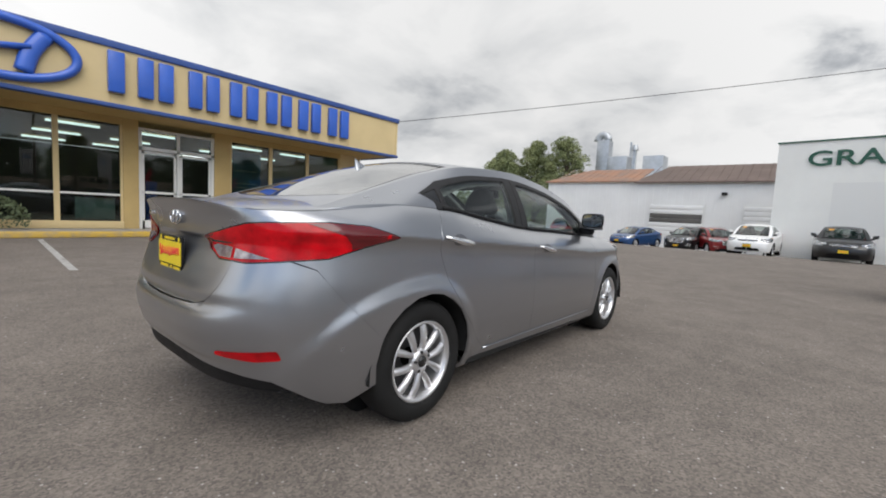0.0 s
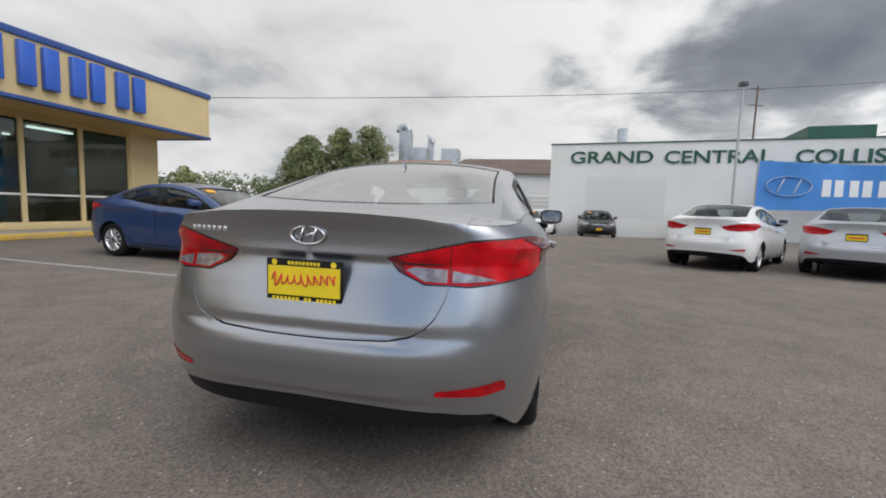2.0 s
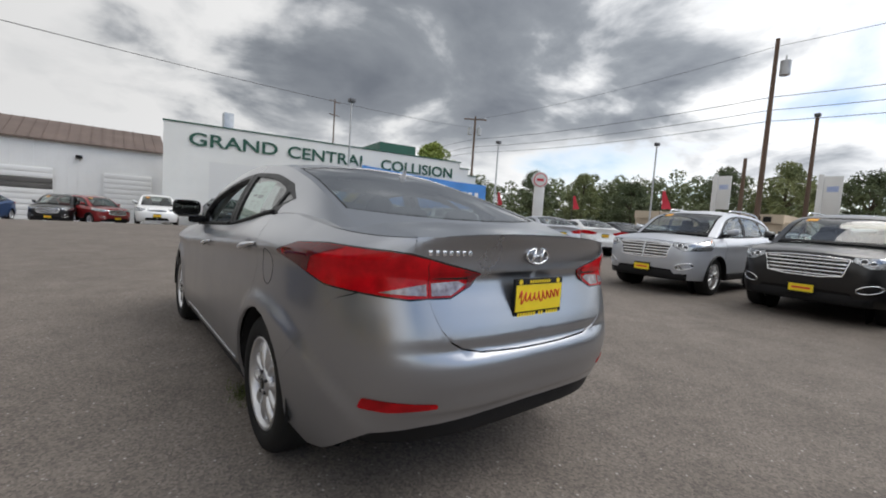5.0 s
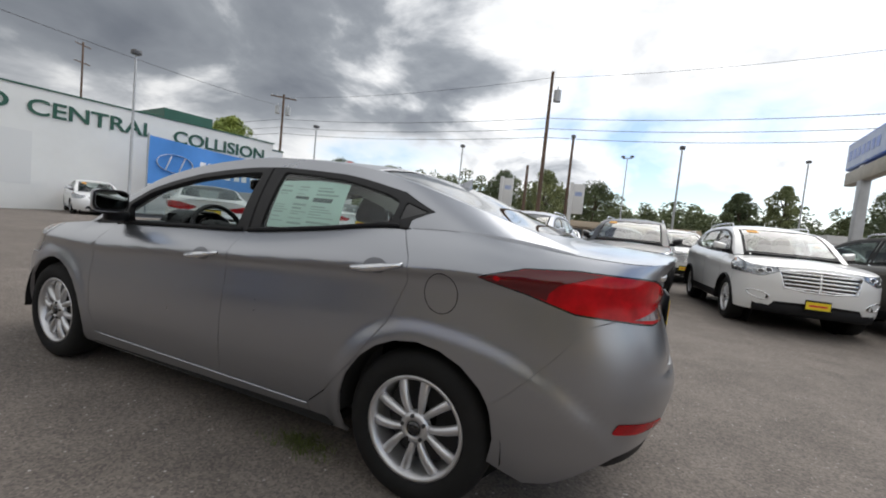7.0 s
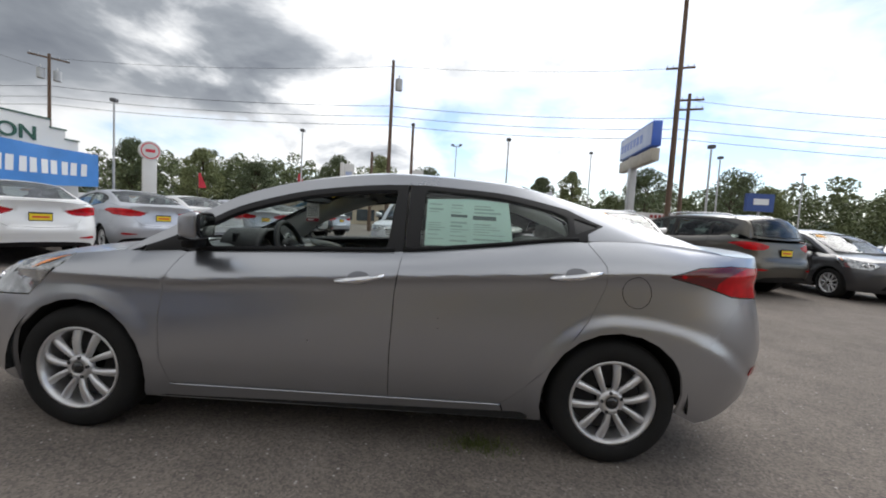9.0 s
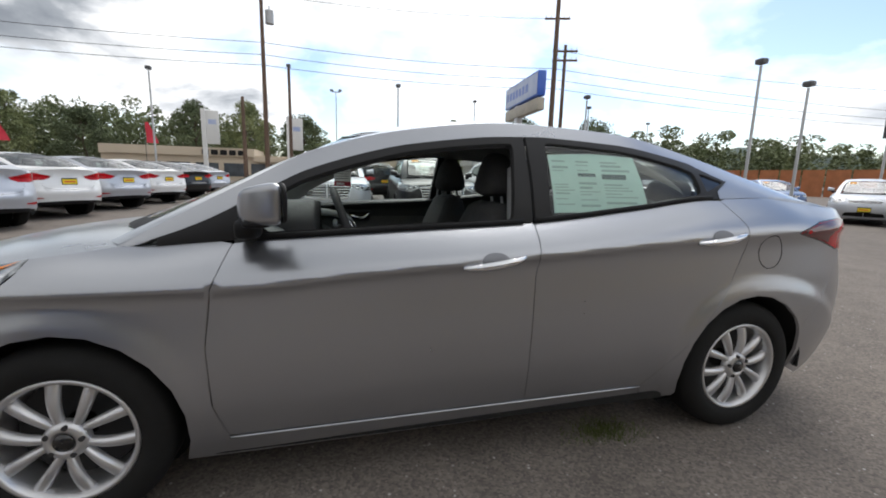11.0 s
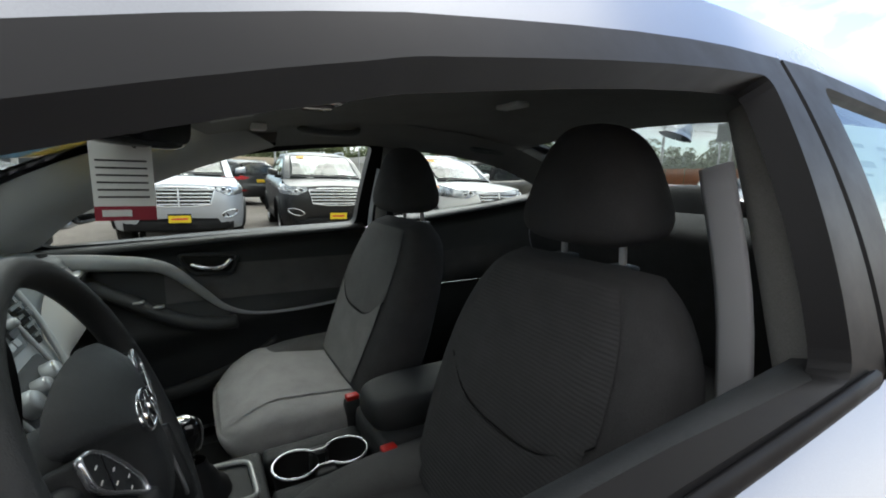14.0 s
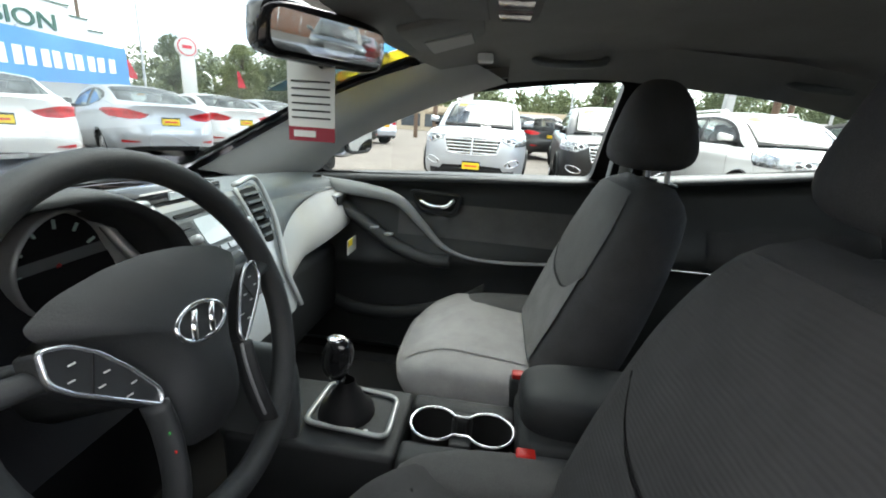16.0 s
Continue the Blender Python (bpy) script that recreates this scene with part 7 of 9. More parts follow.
def red_pylon():
    p = tagged(new("pylon_sign"), "white column sign with a red oval disc", "sign")
    m = Matrix.Translation((48.6, 37.2, 0)) @ Matrix.Rotation(radians(-40), 4, "Z")
    bm = bmesh.new()
    box(bm, -0.75, 0.75, -0.25, 0.25, 0, 6.6, 0.08, m)
    part("column", bm, M["far_white"], p, smooth=True)
    bm = bmesh.new()
    rod(bm, m @ Vector((0, -0.3, 7.6)), m @ Vector((0, 0.3, 7.6)), 1.15, n=28)
    part("disc", bm, M["far_white"], p, smooth=True)
    bm = bmesh.new()
    rod(bm, m @ Vector((0, -0.34, 7.6)), m @ Vector((0, -0.3, 7.6)), 0.98, n=28)
    part("disc_face", bm, M["flag_red"], p, "red ring on the disc")
    bm = bmesh.new()
    rod(bm, m @ Vector((0, -0.345, 7.6)), m @ Vector((0, -0.34, 7.6)), 0.86, n=28)
    part("disc_middle", bm, M["far_white"], p)
    bm = bmesh.new()
    box(bm, -0.5, 0.5, -0.37, -0.347, 7.42, 7.78, 0, m)
    part("disc_block", bm, M["flag_red"], p)


red_pylon()


def pylon():
    p = tagged(new("pylon_sign"), "tall dealer pylon sign, pale blue over tan", "sign")
    a = math.atan2(-0.7, 7.0)
    m = Matrix.Translation((21.0, -11.4, 0)) @ Matrix.Rotation(a, 4, "Z")
    bm = bmesh.new()
    box(bm, 0, 6.2, -0.25, 0.25, 5.95, 7.35, 0.05, m)
    part("sign_cabinet", bm, M["signblue"], p, smooth=True)
    for s in (-1, 1):
        bm = bmesh.new()
        box(bm, 0.12, 6.08, s * 0.252, s * 0.262, 6.05, 7.25, 0, m)
        part("sign_face", bm, M["sign_sky"], p)
        for i in range(7):
            bm = bmesh.new()
            box(bm, 1.6 + i * 0.62, 2.05 + i * 0.62, s * 0.263, s * 0.27, 6.4, 6.9, 0, m)
            part("sign_block", bm, M["signblue"], p)
    bm = bmesh.new()
    box(bm, 0.0, 6.2, -0.22, 0.22, 5.15, 5.85, 0.04, m)
    part("sign_cabinet", bm, M["sign_tan"], p, smooth=True)
    bm = bmesh.new()
    box(bm, 3.6, 4.2, -0.2, 0.2, 0, 5.95, 0.05, m)
    part("column", bm, M["lamp_grey"], p, smooth=True)


pylon()


def small_signs():
    s = tagged(new("roadside_sign"), "dark blue roadside sign on a post", "sign")
    box_part("sign_face", 26.3, 26.6, -22.0, -20.2, 3.0, 4.2, M["bandblue"], s)
    box_part("printed_block", 26.25, 26.3, -21.6, -20.6, 3.45, 3.85, M["print_white"], s)
    bm = bmesh.new()
    rod(bm, (26.45, -21.1, 0), (26.45, -21.1, 3.0), 0.08)
    part("post", bm, M["lamp_grey"], s)
    for x, y, z in ((40, 10.9, 6.45), (40, 3.9, 6.2)):
        s = tagged(new("banner_post"), "white roadside banner sign on a pole", "sign", group="roadside banners")
        box_part("post", x - 0.12, x + 0.12, y + 0.0, y + 0.35, 0, z, M["far_white"], s, bevel=0.03)
        box_part("sign_face", x - 0.06, x + 0.06, y - 1.05, y, z - 3.0, z - 0.15, M["far_white"], s, bevel=0.02)
        box_part("printed_block", x - 0.075, x - 0.062, y - 0.85, y - 0.2, z - 1.3, z - 0.9, M["sign_sky"], s)
    for x, y in ((41.1, 38.3), (46.9, 30.1), (41.0, 16.0)):
        f = tagged(new("feather_flag"), "red feather flag on a thin pole", "flag", group="feather flags")
        bm = bmesh.new()
        rod(bm, (x, y, 0), (x, y, 5.2), 0.04, 0.02, 8)
        part("flag_pole", bm, M["lamp_dark"], f)
        grid_part("flag_cloth", lambda u, v: (x + 0.05 * math.sin(v * 6), y - (0.1 + 0.95 * u * (1 - 0.75 * v)), 3.4 + 1.75 * v), 4, 8, M["flag_red"], f)
    s = tagged(new("roadside_sign"), "dark roadside board on two posts", "sign")
    box_part("sign_face", 12.0, 13.0, -26.2, -26.0, 3.6, 4.6, M["lamp_dark"], s)
    for x in (12.2, 12.8):
        bm = bmesh.new()
        rod(bm, (x, -26.1, 0), (x, -26.1, 3.6), 0.06)
        part("post", bm, M["lamp_grey"], s)


small_signs()


def cable(a, b, sag, r=0.02):
    pts = []
    for i in range(17):
        t = i / 16
        p = Vector(a).lerp(Vector(b), t)
        pts.append((p.x, p.y, p.z - sag * 4 * t * (1 - t)))
    tagged(tube("cable", pts, r, M["cable"], n=5), "thin black overhead cable", "cable", group="overhead cables")


cable((-11.5, 9.7, 4.85), (29.7, 31.3, 11.0), 0.5, 0.012)
for z, e in ((9.3, 8.9), (8.5, 8.2), (7.9, 7.6)):
    cable((29.7, 31.3, z + 0.5), (27.0, 4.3, e), 0.35, 0.018)
    cable((27.0, 4.3, e), (25.6, -14.6, e - 0.2), 0.3, 0.018)
    cable((25.6, -14.6, e - 0.2), (24.0, -70.0, e - 0.4), 0.8, 0.018)
    cable((29.7, 31.3, z + 0.5), (34.0, 90.0, z + 2), 0.8, 0.018)
cable((25.6, -14.6, 11.9), (27.0, 4.3, 11.6), 0.3, 0.012)
cable((27.0, 4.3, 11.6), (29.7, 31.3, 11.9), 0.4, 0.012)
cable((25.6, -15.35, 9.9), (13.5, -28.9, 6.1), 0.4, 0.012)

# ---------------------------------------------------------------- parked cars
def park(model, x, y, yaw):
    return copy_thing(model, pose(x, y, gz(x, y), 0, 0, yaw))


def place(model, x, y, yaw):
    model.matrix_basis = pose(x, y, gz(x, y), 0, 0, yaw)
    return model


ROW = "saloons in a row"
blue_car = place(make_car(SEDAN, "blue", "dark blue four-door saloon parked by the showroom", windows="glass_dark"), -5.75, 3.5, -94)
coupe = place(make_car(LONG_SALOON, "charcoal", "dark grey low coupe parked in the lot", windows="glass_dark"), -7.25, 11.15, -92)
white_car = tagged(place(make_car(LONG_SALOON, "white", "white four-door saloon parked tail out in a row"), 5.43, 8.5, -33), group=ROW)
silver_car = tagged(place(make_car(LONG_SALOON, "silver", "silver four-door saloon parked tail out in a row"), 7.98, 8.15, -33), group=ROW)
park(white_car, 10.5, 8.2, -33)
park(silver_car, 12.95, 8.0, -33)
park(white_car, 15.5, 7.8, -33)
black_car = tagged(place(make_car(LONG_SALOON, "black", "black four-door saloon parked tail out in a row", windows="glass_dark"), 18.1, 7.6, -33), group=ROW)
park(silver_car, 20.7, 7.4, -33)
suv_silver = place(make_car(SUV, "silver", "silver sport utility car with a barred chrome grille"), 9.0, 0.5, 88)
suv_black = place(make_car(SUV, "black", "black compact sport utility car facing the aisle"), 8.9, -2.0, 86)
suv_white = place(make_car(SUV, "white", "white sport utility car facing the aisle"), 7.75, -4.35, 95)
suv_brown = place(make_car(SUV, "bronze", "olive brown sport utility car with its tail to the aisle", windows="glass_dark"), 7.9, -6.5, -72)
grey_hatch = place(make_car(HATCH, "charcoal", "dark grey compact saloon facing the aisle"), 7.7, -9.4, 94)
park(suv_white, 5.2, -16.6, 12)
park(suv_brown, 2.5, -16.3, 6)
red_car = place(make_car(HATCH, "red", "red compact car parked among others"), 4.6, -22.0, 200)
park(silver_car, 8.2, -17.5, 30)
# before the workshop
white_hatch = place(make_car(HATCH, "white", "white compact car facing the lot"), 0.6, 22.2, 176)
park(black_car, 3.6, 21.4, 178)
park(white_car, 8.6, 20.4, 160)
mid_blue = place(make_car(SEDAN, "midblue", "blue four-door saloon parked before the shed"), -6.6, 28.5, 165)
park(suv_black, -3.4, 29.5, 170)
red_suv = place(make_car(SUV, "red", "dark red sport utility car parked before the shed", windows="glass_dark"), -2.0, 29.0, -150)
park(red_suv, -11.0, 27.0, 15)
park(grey_hatch, -10.3, 16.5, -95)
# across the lot and the road
park(suv_white, 14.6, -3.3, 95)
park(suv_black, 18.5, -1.0, -70)
park(white_hatch, 22.0, 12.5, -80)
park(white_car, 30.5, 14.0, -60)
park(silver_car, 22.0, 1.5, 100)
park(white_hatch, 19.5, -5.5, 120)
park(suv_silver, 16.5, -8.0, 95)
park(black_car, 15.5, -11.5, 95)
park(white_car, 33.5, -9.0, 90)
park(mid_blue, 14.0, -20.5, 60)
park(silver_car, 19.5, -24.0, 40)

# ---------------------------------------------------------------- the grey saloon
hero, SH = make_car(SEDAN, "grey", "steel grey four-door saloon on the open asphalt, driver's window down", res=0.024, hero=True, open_window=True)



def rib_cloth():
    """Charcoal cloth woven in fine wavy ribs."""
    m = mat("ribbed_charcoal_cloth", (0.060, 0.059, 0.060), 0.92, vary=0.10, scale=14)
    nt = m.node_tree
    N, L = nt.nodes.new, nt.links.new
    w = N("ShaderNodeTexWave")
    w.bands_direction = "Z"
    w.inputs["Scale"].default_value, w.inputs["Distortion"].default_value = 48.0, 3.0
    w.inputs["Detail"].default_value, w.inputs["Detail Scale"].default_value = 1.0, 0.4
    L(N("ShaderNodeTexCoord").outputs["Object"], w.inputs["Vector"])
    b = N("ShaderNodeBump")
    b.inputs["Strength"].default_value, b.inputs["Distance"].default_value = 0.22, 0.003
    L(w.outputs["Fac"], b.inputs["Height"])
    L(b.outputs[0], nt.nodes["Principled BSDF"].inputs["Normal"])
    return m


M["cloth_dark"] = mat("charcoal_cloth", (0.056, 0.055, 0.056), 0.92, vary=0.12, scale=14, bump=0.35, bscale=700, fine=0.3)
# paler greys for the passenger seat: the light on it is put into the cloth
M["cloth_part_lit"] = mat("grey_cloth", (0.20, 0.196, 0.193), 0.92, vary=0.10, scale=14, bump=0.35, bscale=700, fine=0.25)
M["cloth_lit"] = mat("light_grey_cloth", (0.34, 0.33, 0.325), 0.92, vary=0.10, scale=14, bump=0.35, bscale=700, fine=0.2)
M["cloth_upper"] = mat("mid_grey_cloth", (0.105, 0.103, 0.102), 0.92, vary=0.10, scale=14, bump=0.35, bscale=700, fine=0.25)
M["cloth_rib"] = rib_cloth()
M["bright_post"] = mat("bright_steel_post", (0.62, 0.62, 0.63), 0.3, 0.4)
M["soft_black"] = mat("soft_black_plastic", (0.026, 0.028, 0.029), 0.5, vary=0.1, scale=9, bump=0.25, bscale=500)
M["soft_grey"] = mat("dark_grey_plastic", (0.105, 0.115, 0.117), 0.5, vary=0.08, scale=6, bump=0.25, bscale=500)
M["silver_trim"] = mat("silver_plastic_trim", (0.36, 0.37, 0.37), 0.34, 0.35, vary=0.05, scale=6)
M["pale_trim"] = mat("pale_grey_plastic", (0.37, 0.37, 0.362), 0.55, vary=0.05, scale=6, bump=0.15, bscale=500)
M["belt_web"] = mat("grey_belt_webbing", (0.30, 0.30, 0.31), 0.7, bump=0.2, bscale=400)
M["headliner"] = mat("grey_headliner_cloth", (0.25, 0.247, 0.238), 0.95, vary=0.06, scale=8, bump=0.2, bscale=600, fine=0.15)
M["white_card"] = mat("white_card", (0.75, 0.75, 0.73), 0.6)
M["ink"] = mat("black_ink", (0.03, 0.03, 0.03), 0.6)
M["card_red"] = mat("dark_red_card", (0.30, 0.02, 0.04), 0.6)
M["red_button"] = mat("red_button", (0.65, 0.02, 0.015), 0.4)
M["screen_face"] = mat("display_face", (0.55, 0.60, 0.62), 0.2, coat=0.6)
M["green_key"] = mat("green_key_mark", (0.05, 0.5, 0.08), 0.5)

M["signblue_film"] = glass_mat("blue_film", (0.12, 0.42, 0.75), 0.3)
M["yellow_film"] = glass_mat("yellow_film", (0.85, 0.62, 0.03), 0.3)


def ring_between(name, y, z, r, parent, sx):
    pts = []
    for i in range(32):
        a = 2 * math.pi * i / 32
        p = SH.side(np.array([y + r * math.cos(a)]), np.array([z + 1.05 * r * math.sin(a)]))[0]
        pts.append((sx * (p[0] - 0.0008), p[1], p[2]))
    tube(name, pts, 0.0022, M["liner"], parent, n=5, closed=True)


def exterior():
    ring_between("fuel_flap_seam", -1.43, 0.875, 0.073, hero, -1)
    # oval badge: a ring with a leaning bar pair, no letter
    zc, yc = 1.006, float(SH.rear(1.006)) - 0.006
    pts = [(0.068 * math.cos(a), yc - 0.002, zc + 0.033 * math.sin(a)) for a in np.linspace(0, 2 * math.pi, 32, endpoint=False)]
    badge = tube("boot_badge", pts, 0.0048, M["chrome"], hero, "oval chrome badge", n=8, closed=True)
    for x in (-0.026, 0.026):
        tube("badge_bar", [(x - 0.010, yc - 0.001, zc - 0.026), (x + 0.010, yc - 0.001, zc + 0.026)], (0.008, 0.004), M["chrome"], badge, n=6)
    tube("badge_bar", [(-0.022, yc - 0.001, zc - 0.008), (0.022, yc - 0.001, zc + 0.008)], (0.005, 0.004), M["chrome"], badge, n=6)
    # model badge: plain chrome bars of its size
    for i in range(7):
        x = -0.535 + i * 0.0275
        y = float(SH.side(np.array([SH.s_at_x(-x, 1.013)]), np.array([1.013]))[0, 1])
        box_part("badge_letter_bar", x - 0.009, x + 0.009, y - 0.004, y + 0.004, 1.003, 1.023, M["chrome_soft"], hero, bevel=0.002)
    # aerial fin
    ya, zt = -1.10, 1.372
    bm = bmesh.new()
    rows = []
    for i in range(9):
        t = i / 8
        w, h = 0.030 * math.sin(math.pi * min(1, 0.12 + t * 0.88)) ** 0.7 + 0.001, 0.075 * t**1.6
        y = ya + 0.10 - 0.17 * t
        z0 = float(np.interp(y, [-1.16, -0.74], [1.345, 1.418]))
        rows.append([bm.verts.new((w * dx, y, z0 - 0.006 + h * dz)) for dx, dz in ((-1, 0), (-0.45, 0.45), (0, 1), (0.45, 0.45), (1, 0))])
    for a, b in zip(rows, rows[1:]):
        for j in range(4):
            bm.faces.new((a[j], a[j + 1], b[j + 1], b[j]))
    bm.faces.new(rows[-1])
    bmesh.ops.recalc_face_normals(bm, faces=bm.faces)
    part("aerial_fin", bm, M["grey"], hero, smooth=True, angle=1.2)
    # waist mouldings, roof gutters
    for sx in (-1, 1):
        for y0, y1 in ((0.80, -0.225), (-0.27, -1.15)):
            pts = []
            for y in np.linspace(y0, y1, 16):
                t, v = SH.tv([(y, float(SH.belt_z(y)) + 0.008)])[0]
                p = SH.glass(np.array([t]), np.array([v]))[0]
                pts.append((sx * (p[0] + 0.004), p[1], p[2]))
            tube("waist_moulding", pts, (0.006, 0.011), M["trim"], hero, n=8)
    # price sheet inside the rear window
    poly = SH.tv([(-0.372, 1.285), (-0.60, 1.297), (-0.80, 1.287), (-0.822, 1.062), (-0.6, 1.05), (-0.372, 1.042)])
    sheet = panel("window_sticker", SH.glass, poly, M["paper"], hero, "pale green printed price sheet in the window", res=0.06, lip=0, inset=0, lift=-0.013, mirror=True)

    def mark(y0, y1, z0, z1, m):
        panel("printed_bar", SH.glass, SH.tv([(y0, z0), (y1, z0), (y1, z1), (y0, z1)]), m, sheet, res=0.1, lip=0, inset=0, lift=-0.0118, mirror=True, edge=0.1)

    mark(-0.50, -0.585, 1.196, 1.210, M["paper_dark"])
    mark(-0.615, -0.735, 1.187, 1.208, M["paper_dark"])
    random.seed(4)
    for col0, col1 in ((-0.385, -0.485), (-0.50, -0.605), (-0.62, -0.78)):
        z = 1.262
        while z > 1.075:
            h = random.choice((0.004, 0.006, 0.004, 0.009))
            if not (1.18 < z < 1.22):
                mark(col0, col0 + (col1 - col0) * random.uniform(0.5, 1.0), z, z - h, M["paper_ink"])
            z -= h + random.choice((0.008, 0.010, 0.018))


exterior()


# ---------------------------------------------------------------- its cabin
def seat(x0, driver):
    base = new("front_seat")
    base.parent = hero
    along, front = Vector((0, -0.295, 0.955)), Vector((0, 0.955, 0.295))

    def sp(w, p):
        return math.copysign(abs(w) ** p, w)

    def back(u, v, lift=0.0):
        a = 2 * math.pi * u
        k = max(0.0, v - 0.62) / 0.38
        hw = 0.228 + 0.032 * math.sin(math.pi * min(1, v * 1.12)) - 0.075 * k**3.4
        th = (0.105 - 0.035 * v) * (1 - 0.75 * max(0, (v - 0.9) / 0.1) ** 2)
        c = Vector((x0, -0.092, 0.55)) + along * (0.53 * v)
        cx, cy = sp(math.cos(a), 0.62), sp(math.sin(a), 0.75)
        bol = 0.040 * abs(cx) ** 3 * (cy > 0) * (1 - 0.7 * k)
        return c + Vector((hw * cx, 0, 0)) + front * (th * cy + bol * abs(cy) + lift)

    verts, faces, nu, nv = [], [], 36, 22
    for j in range(nv + 1):
        for i in range(nu):
            verts.append(back(i / nu, j / nv))
    for j in range(nv):
        for i in range(nu):
            k = (i + 1) % nu
            faces.append((j * nu + i, j * nu + k, (j + 1) * nu + k, (j + 1) * nu + i))
    faces.append(tuple(range(nv * nu, nv * nu + nu)))
    mesh_part("backrest", verts, faces, M["cloth_dark"], base, "charcoal cloth backrest with side bolsters")

    def insert(u, v):
        e = 0.165 + 0.17 * u  # across the front
        lo, hi = 0.05 + 0.16 * (2 * u - 1) ** 2 * 0.0, 0.52 - 0.13 * math.cos((2 * u - 1) * math.pi / 2)
        return back(e, lo + (hi - lo) * v, 0.006)

    grid_part("backrest_insert", insert, 14, 14, M["cloth_rib"] if driver else M["cloth_part_lit"], base, "ribbed grey cloth insert")

    def upper(u, v):
        e = 0.155 + 0.19 * u
        lo = 0.535 - 0.13 * math.cos((2 * u - 1) * math.pi / 2)
        return back(e, lo + (0.93 - lo) * v, 0.004)

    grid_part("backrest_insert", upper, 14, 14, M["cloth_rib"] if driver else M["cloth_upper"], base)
    pts = [back(0.155 + 0.19 * u, 0.528 - 0.13 * math.cos((2 * u - 1) * math.pi / 2), 0.004) for u in np.linspace(0, 1, 16)]
    tube("seam", pts, 0.0014, M["liner"], base, n=6)
    def cush(v):
        x, y, z = v
        t = (y + 0.25) / 0.5
        wing = 0.030 * abs(x / 0.26) ** 3 if z > 0 else 0
        drop = 0.055 * max(0, t - 0.75) / 0.25 if z > 0 else 0
        return (x * (1 - 0.07 * max(0, t - 0.6)), y, z + wing - drop * 0.8 + 0.045 * t - 0.012)

    # the passenger cushion takes the paler cloth that stands for light on it
    blob("cushion", (x0, 0.09, 0.508), (0.47 if driver else 0.52, 0.52, 0.16), M["cloth_dark"] if driver else M["cloth_lit"], base, "charcoal cloth seat cushion" if driver else "cloth seat cushion in a lit grey", power=3.6, nu=40, nv=20, warp=cush)
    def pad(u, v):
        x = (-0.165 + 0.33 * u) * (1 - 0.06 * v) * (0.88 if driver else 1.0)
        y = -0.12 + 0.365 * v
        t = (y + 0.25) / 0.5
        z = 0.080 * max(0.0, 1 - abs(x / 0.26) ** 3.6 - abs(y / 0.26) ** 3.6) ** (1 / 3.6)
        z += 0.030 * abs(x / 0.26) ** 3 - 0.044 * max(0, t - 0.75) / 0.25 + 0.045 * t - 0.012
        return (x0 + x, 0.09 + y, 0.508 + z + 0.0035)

    grid_part("cushion_insert", pad, 12, 14, M["cloth_rib"] if driver else M["cloth_lit"], base, "ribbed grey cloth seat insert")
    tube("seam", [(x0 - 0.15 + 0.30 * u, 0.09 + 0.12 - 0.05 * math.cos((2 * u - 1) * math.pi / 2), pad(u, 0.45)[2] + 0.0) for u in np.linspace(0, 1, 10)], 0.002, M["liner"], base, n=6)

    # side bolsters of the cushion, rising towards the back; the passenger's darkened for its shading
    for sx in (-1, 1) if driver else (1,):
        blob("cushion_bolster", (x0 + sx * 0.205, 0.03, 0.568), (0.130, 0.46, 0.125), M["cloth_upper"], base, "grey cloth cushion bolster", power=2.8, nu=20, nv=12, warp=lambda v: (v.x, v.y, v.z - 0.10 * (v.y + 0.23) ** 2))

    def hr(v):
        k = 0.84 - 0.28 * v.z / 0.105
        return (v.x * k, v.y * (1 - 0.36 * v.z / 0.105) - 0.02 * (v.x / 0.14) ** 2, v.z)

    head = blob("headrest", (x0, -0.245 + (0.0 if driver else 0.02), 1.190 if driver else 1.184), (0.275, 0.145, 0.205), M["cloth_dark"], base, "charcoal cloth headrest", power=3.3, nu=32, nv=18, warp=hr)
    for dx in (-0.066, 0.066):
        bm = bmesh.new()
        rod(bm, (x0 + dx, -0.272, 1.00), (x0 + dx, -0.262, 1.10), 0.0065, n=12)
        part("headrest_post", bm, M["bright_post"], base, "chrome headrest post", smooth=True)
        box_part("post_collar", x0 + dx - 0.022, x0 + dx + 0.022, -0.287, -0.249, 1.046, 1.058, M["soft_black"], base, bevel=0.006)
    if driver:
        # airbag tag on the outer side
        tag = box_part("airbag_tag", x0 - 0.272, x0 - 0.262, -0.135, -0.105, 0.70, 0.75, M["soft_black"], base)
    return base


seat(-0.37, True)
seat(0.37, False)


def rear_bench():
    base = new("rear_seat")
    base.parent = hero
    blob("bench_backrest", (0, -1.12, 0.82), (1.28, 0.20, 0.56), M["cloth_dark"], base, "charcoal cloth rear backrest", power=5, nu=40, nv=16, m=Matrix.Rotation(radians(-22), 4, "X"))
    blob("bench_cushion", (0, -0.82, 0.52), (1.28, 0.56, 0.2), M["cloth_dark"], base, "charcoal cloth rear cushion", power=5, nu=40, nv=14)
    for x in (-0.42, 0.0, 0.42):
        blob("headrest", (x, -1.22, 1.12), (0.26, 0.11, 0.14), M["cloth_dark"], base, power=3.2)
    box_part("parcel_shelf", -0.60, 0.60, -1.78, -1.25, 1.035, 1.05, M["soft_grey"], hero, bevel=0.004)


rear_bench()


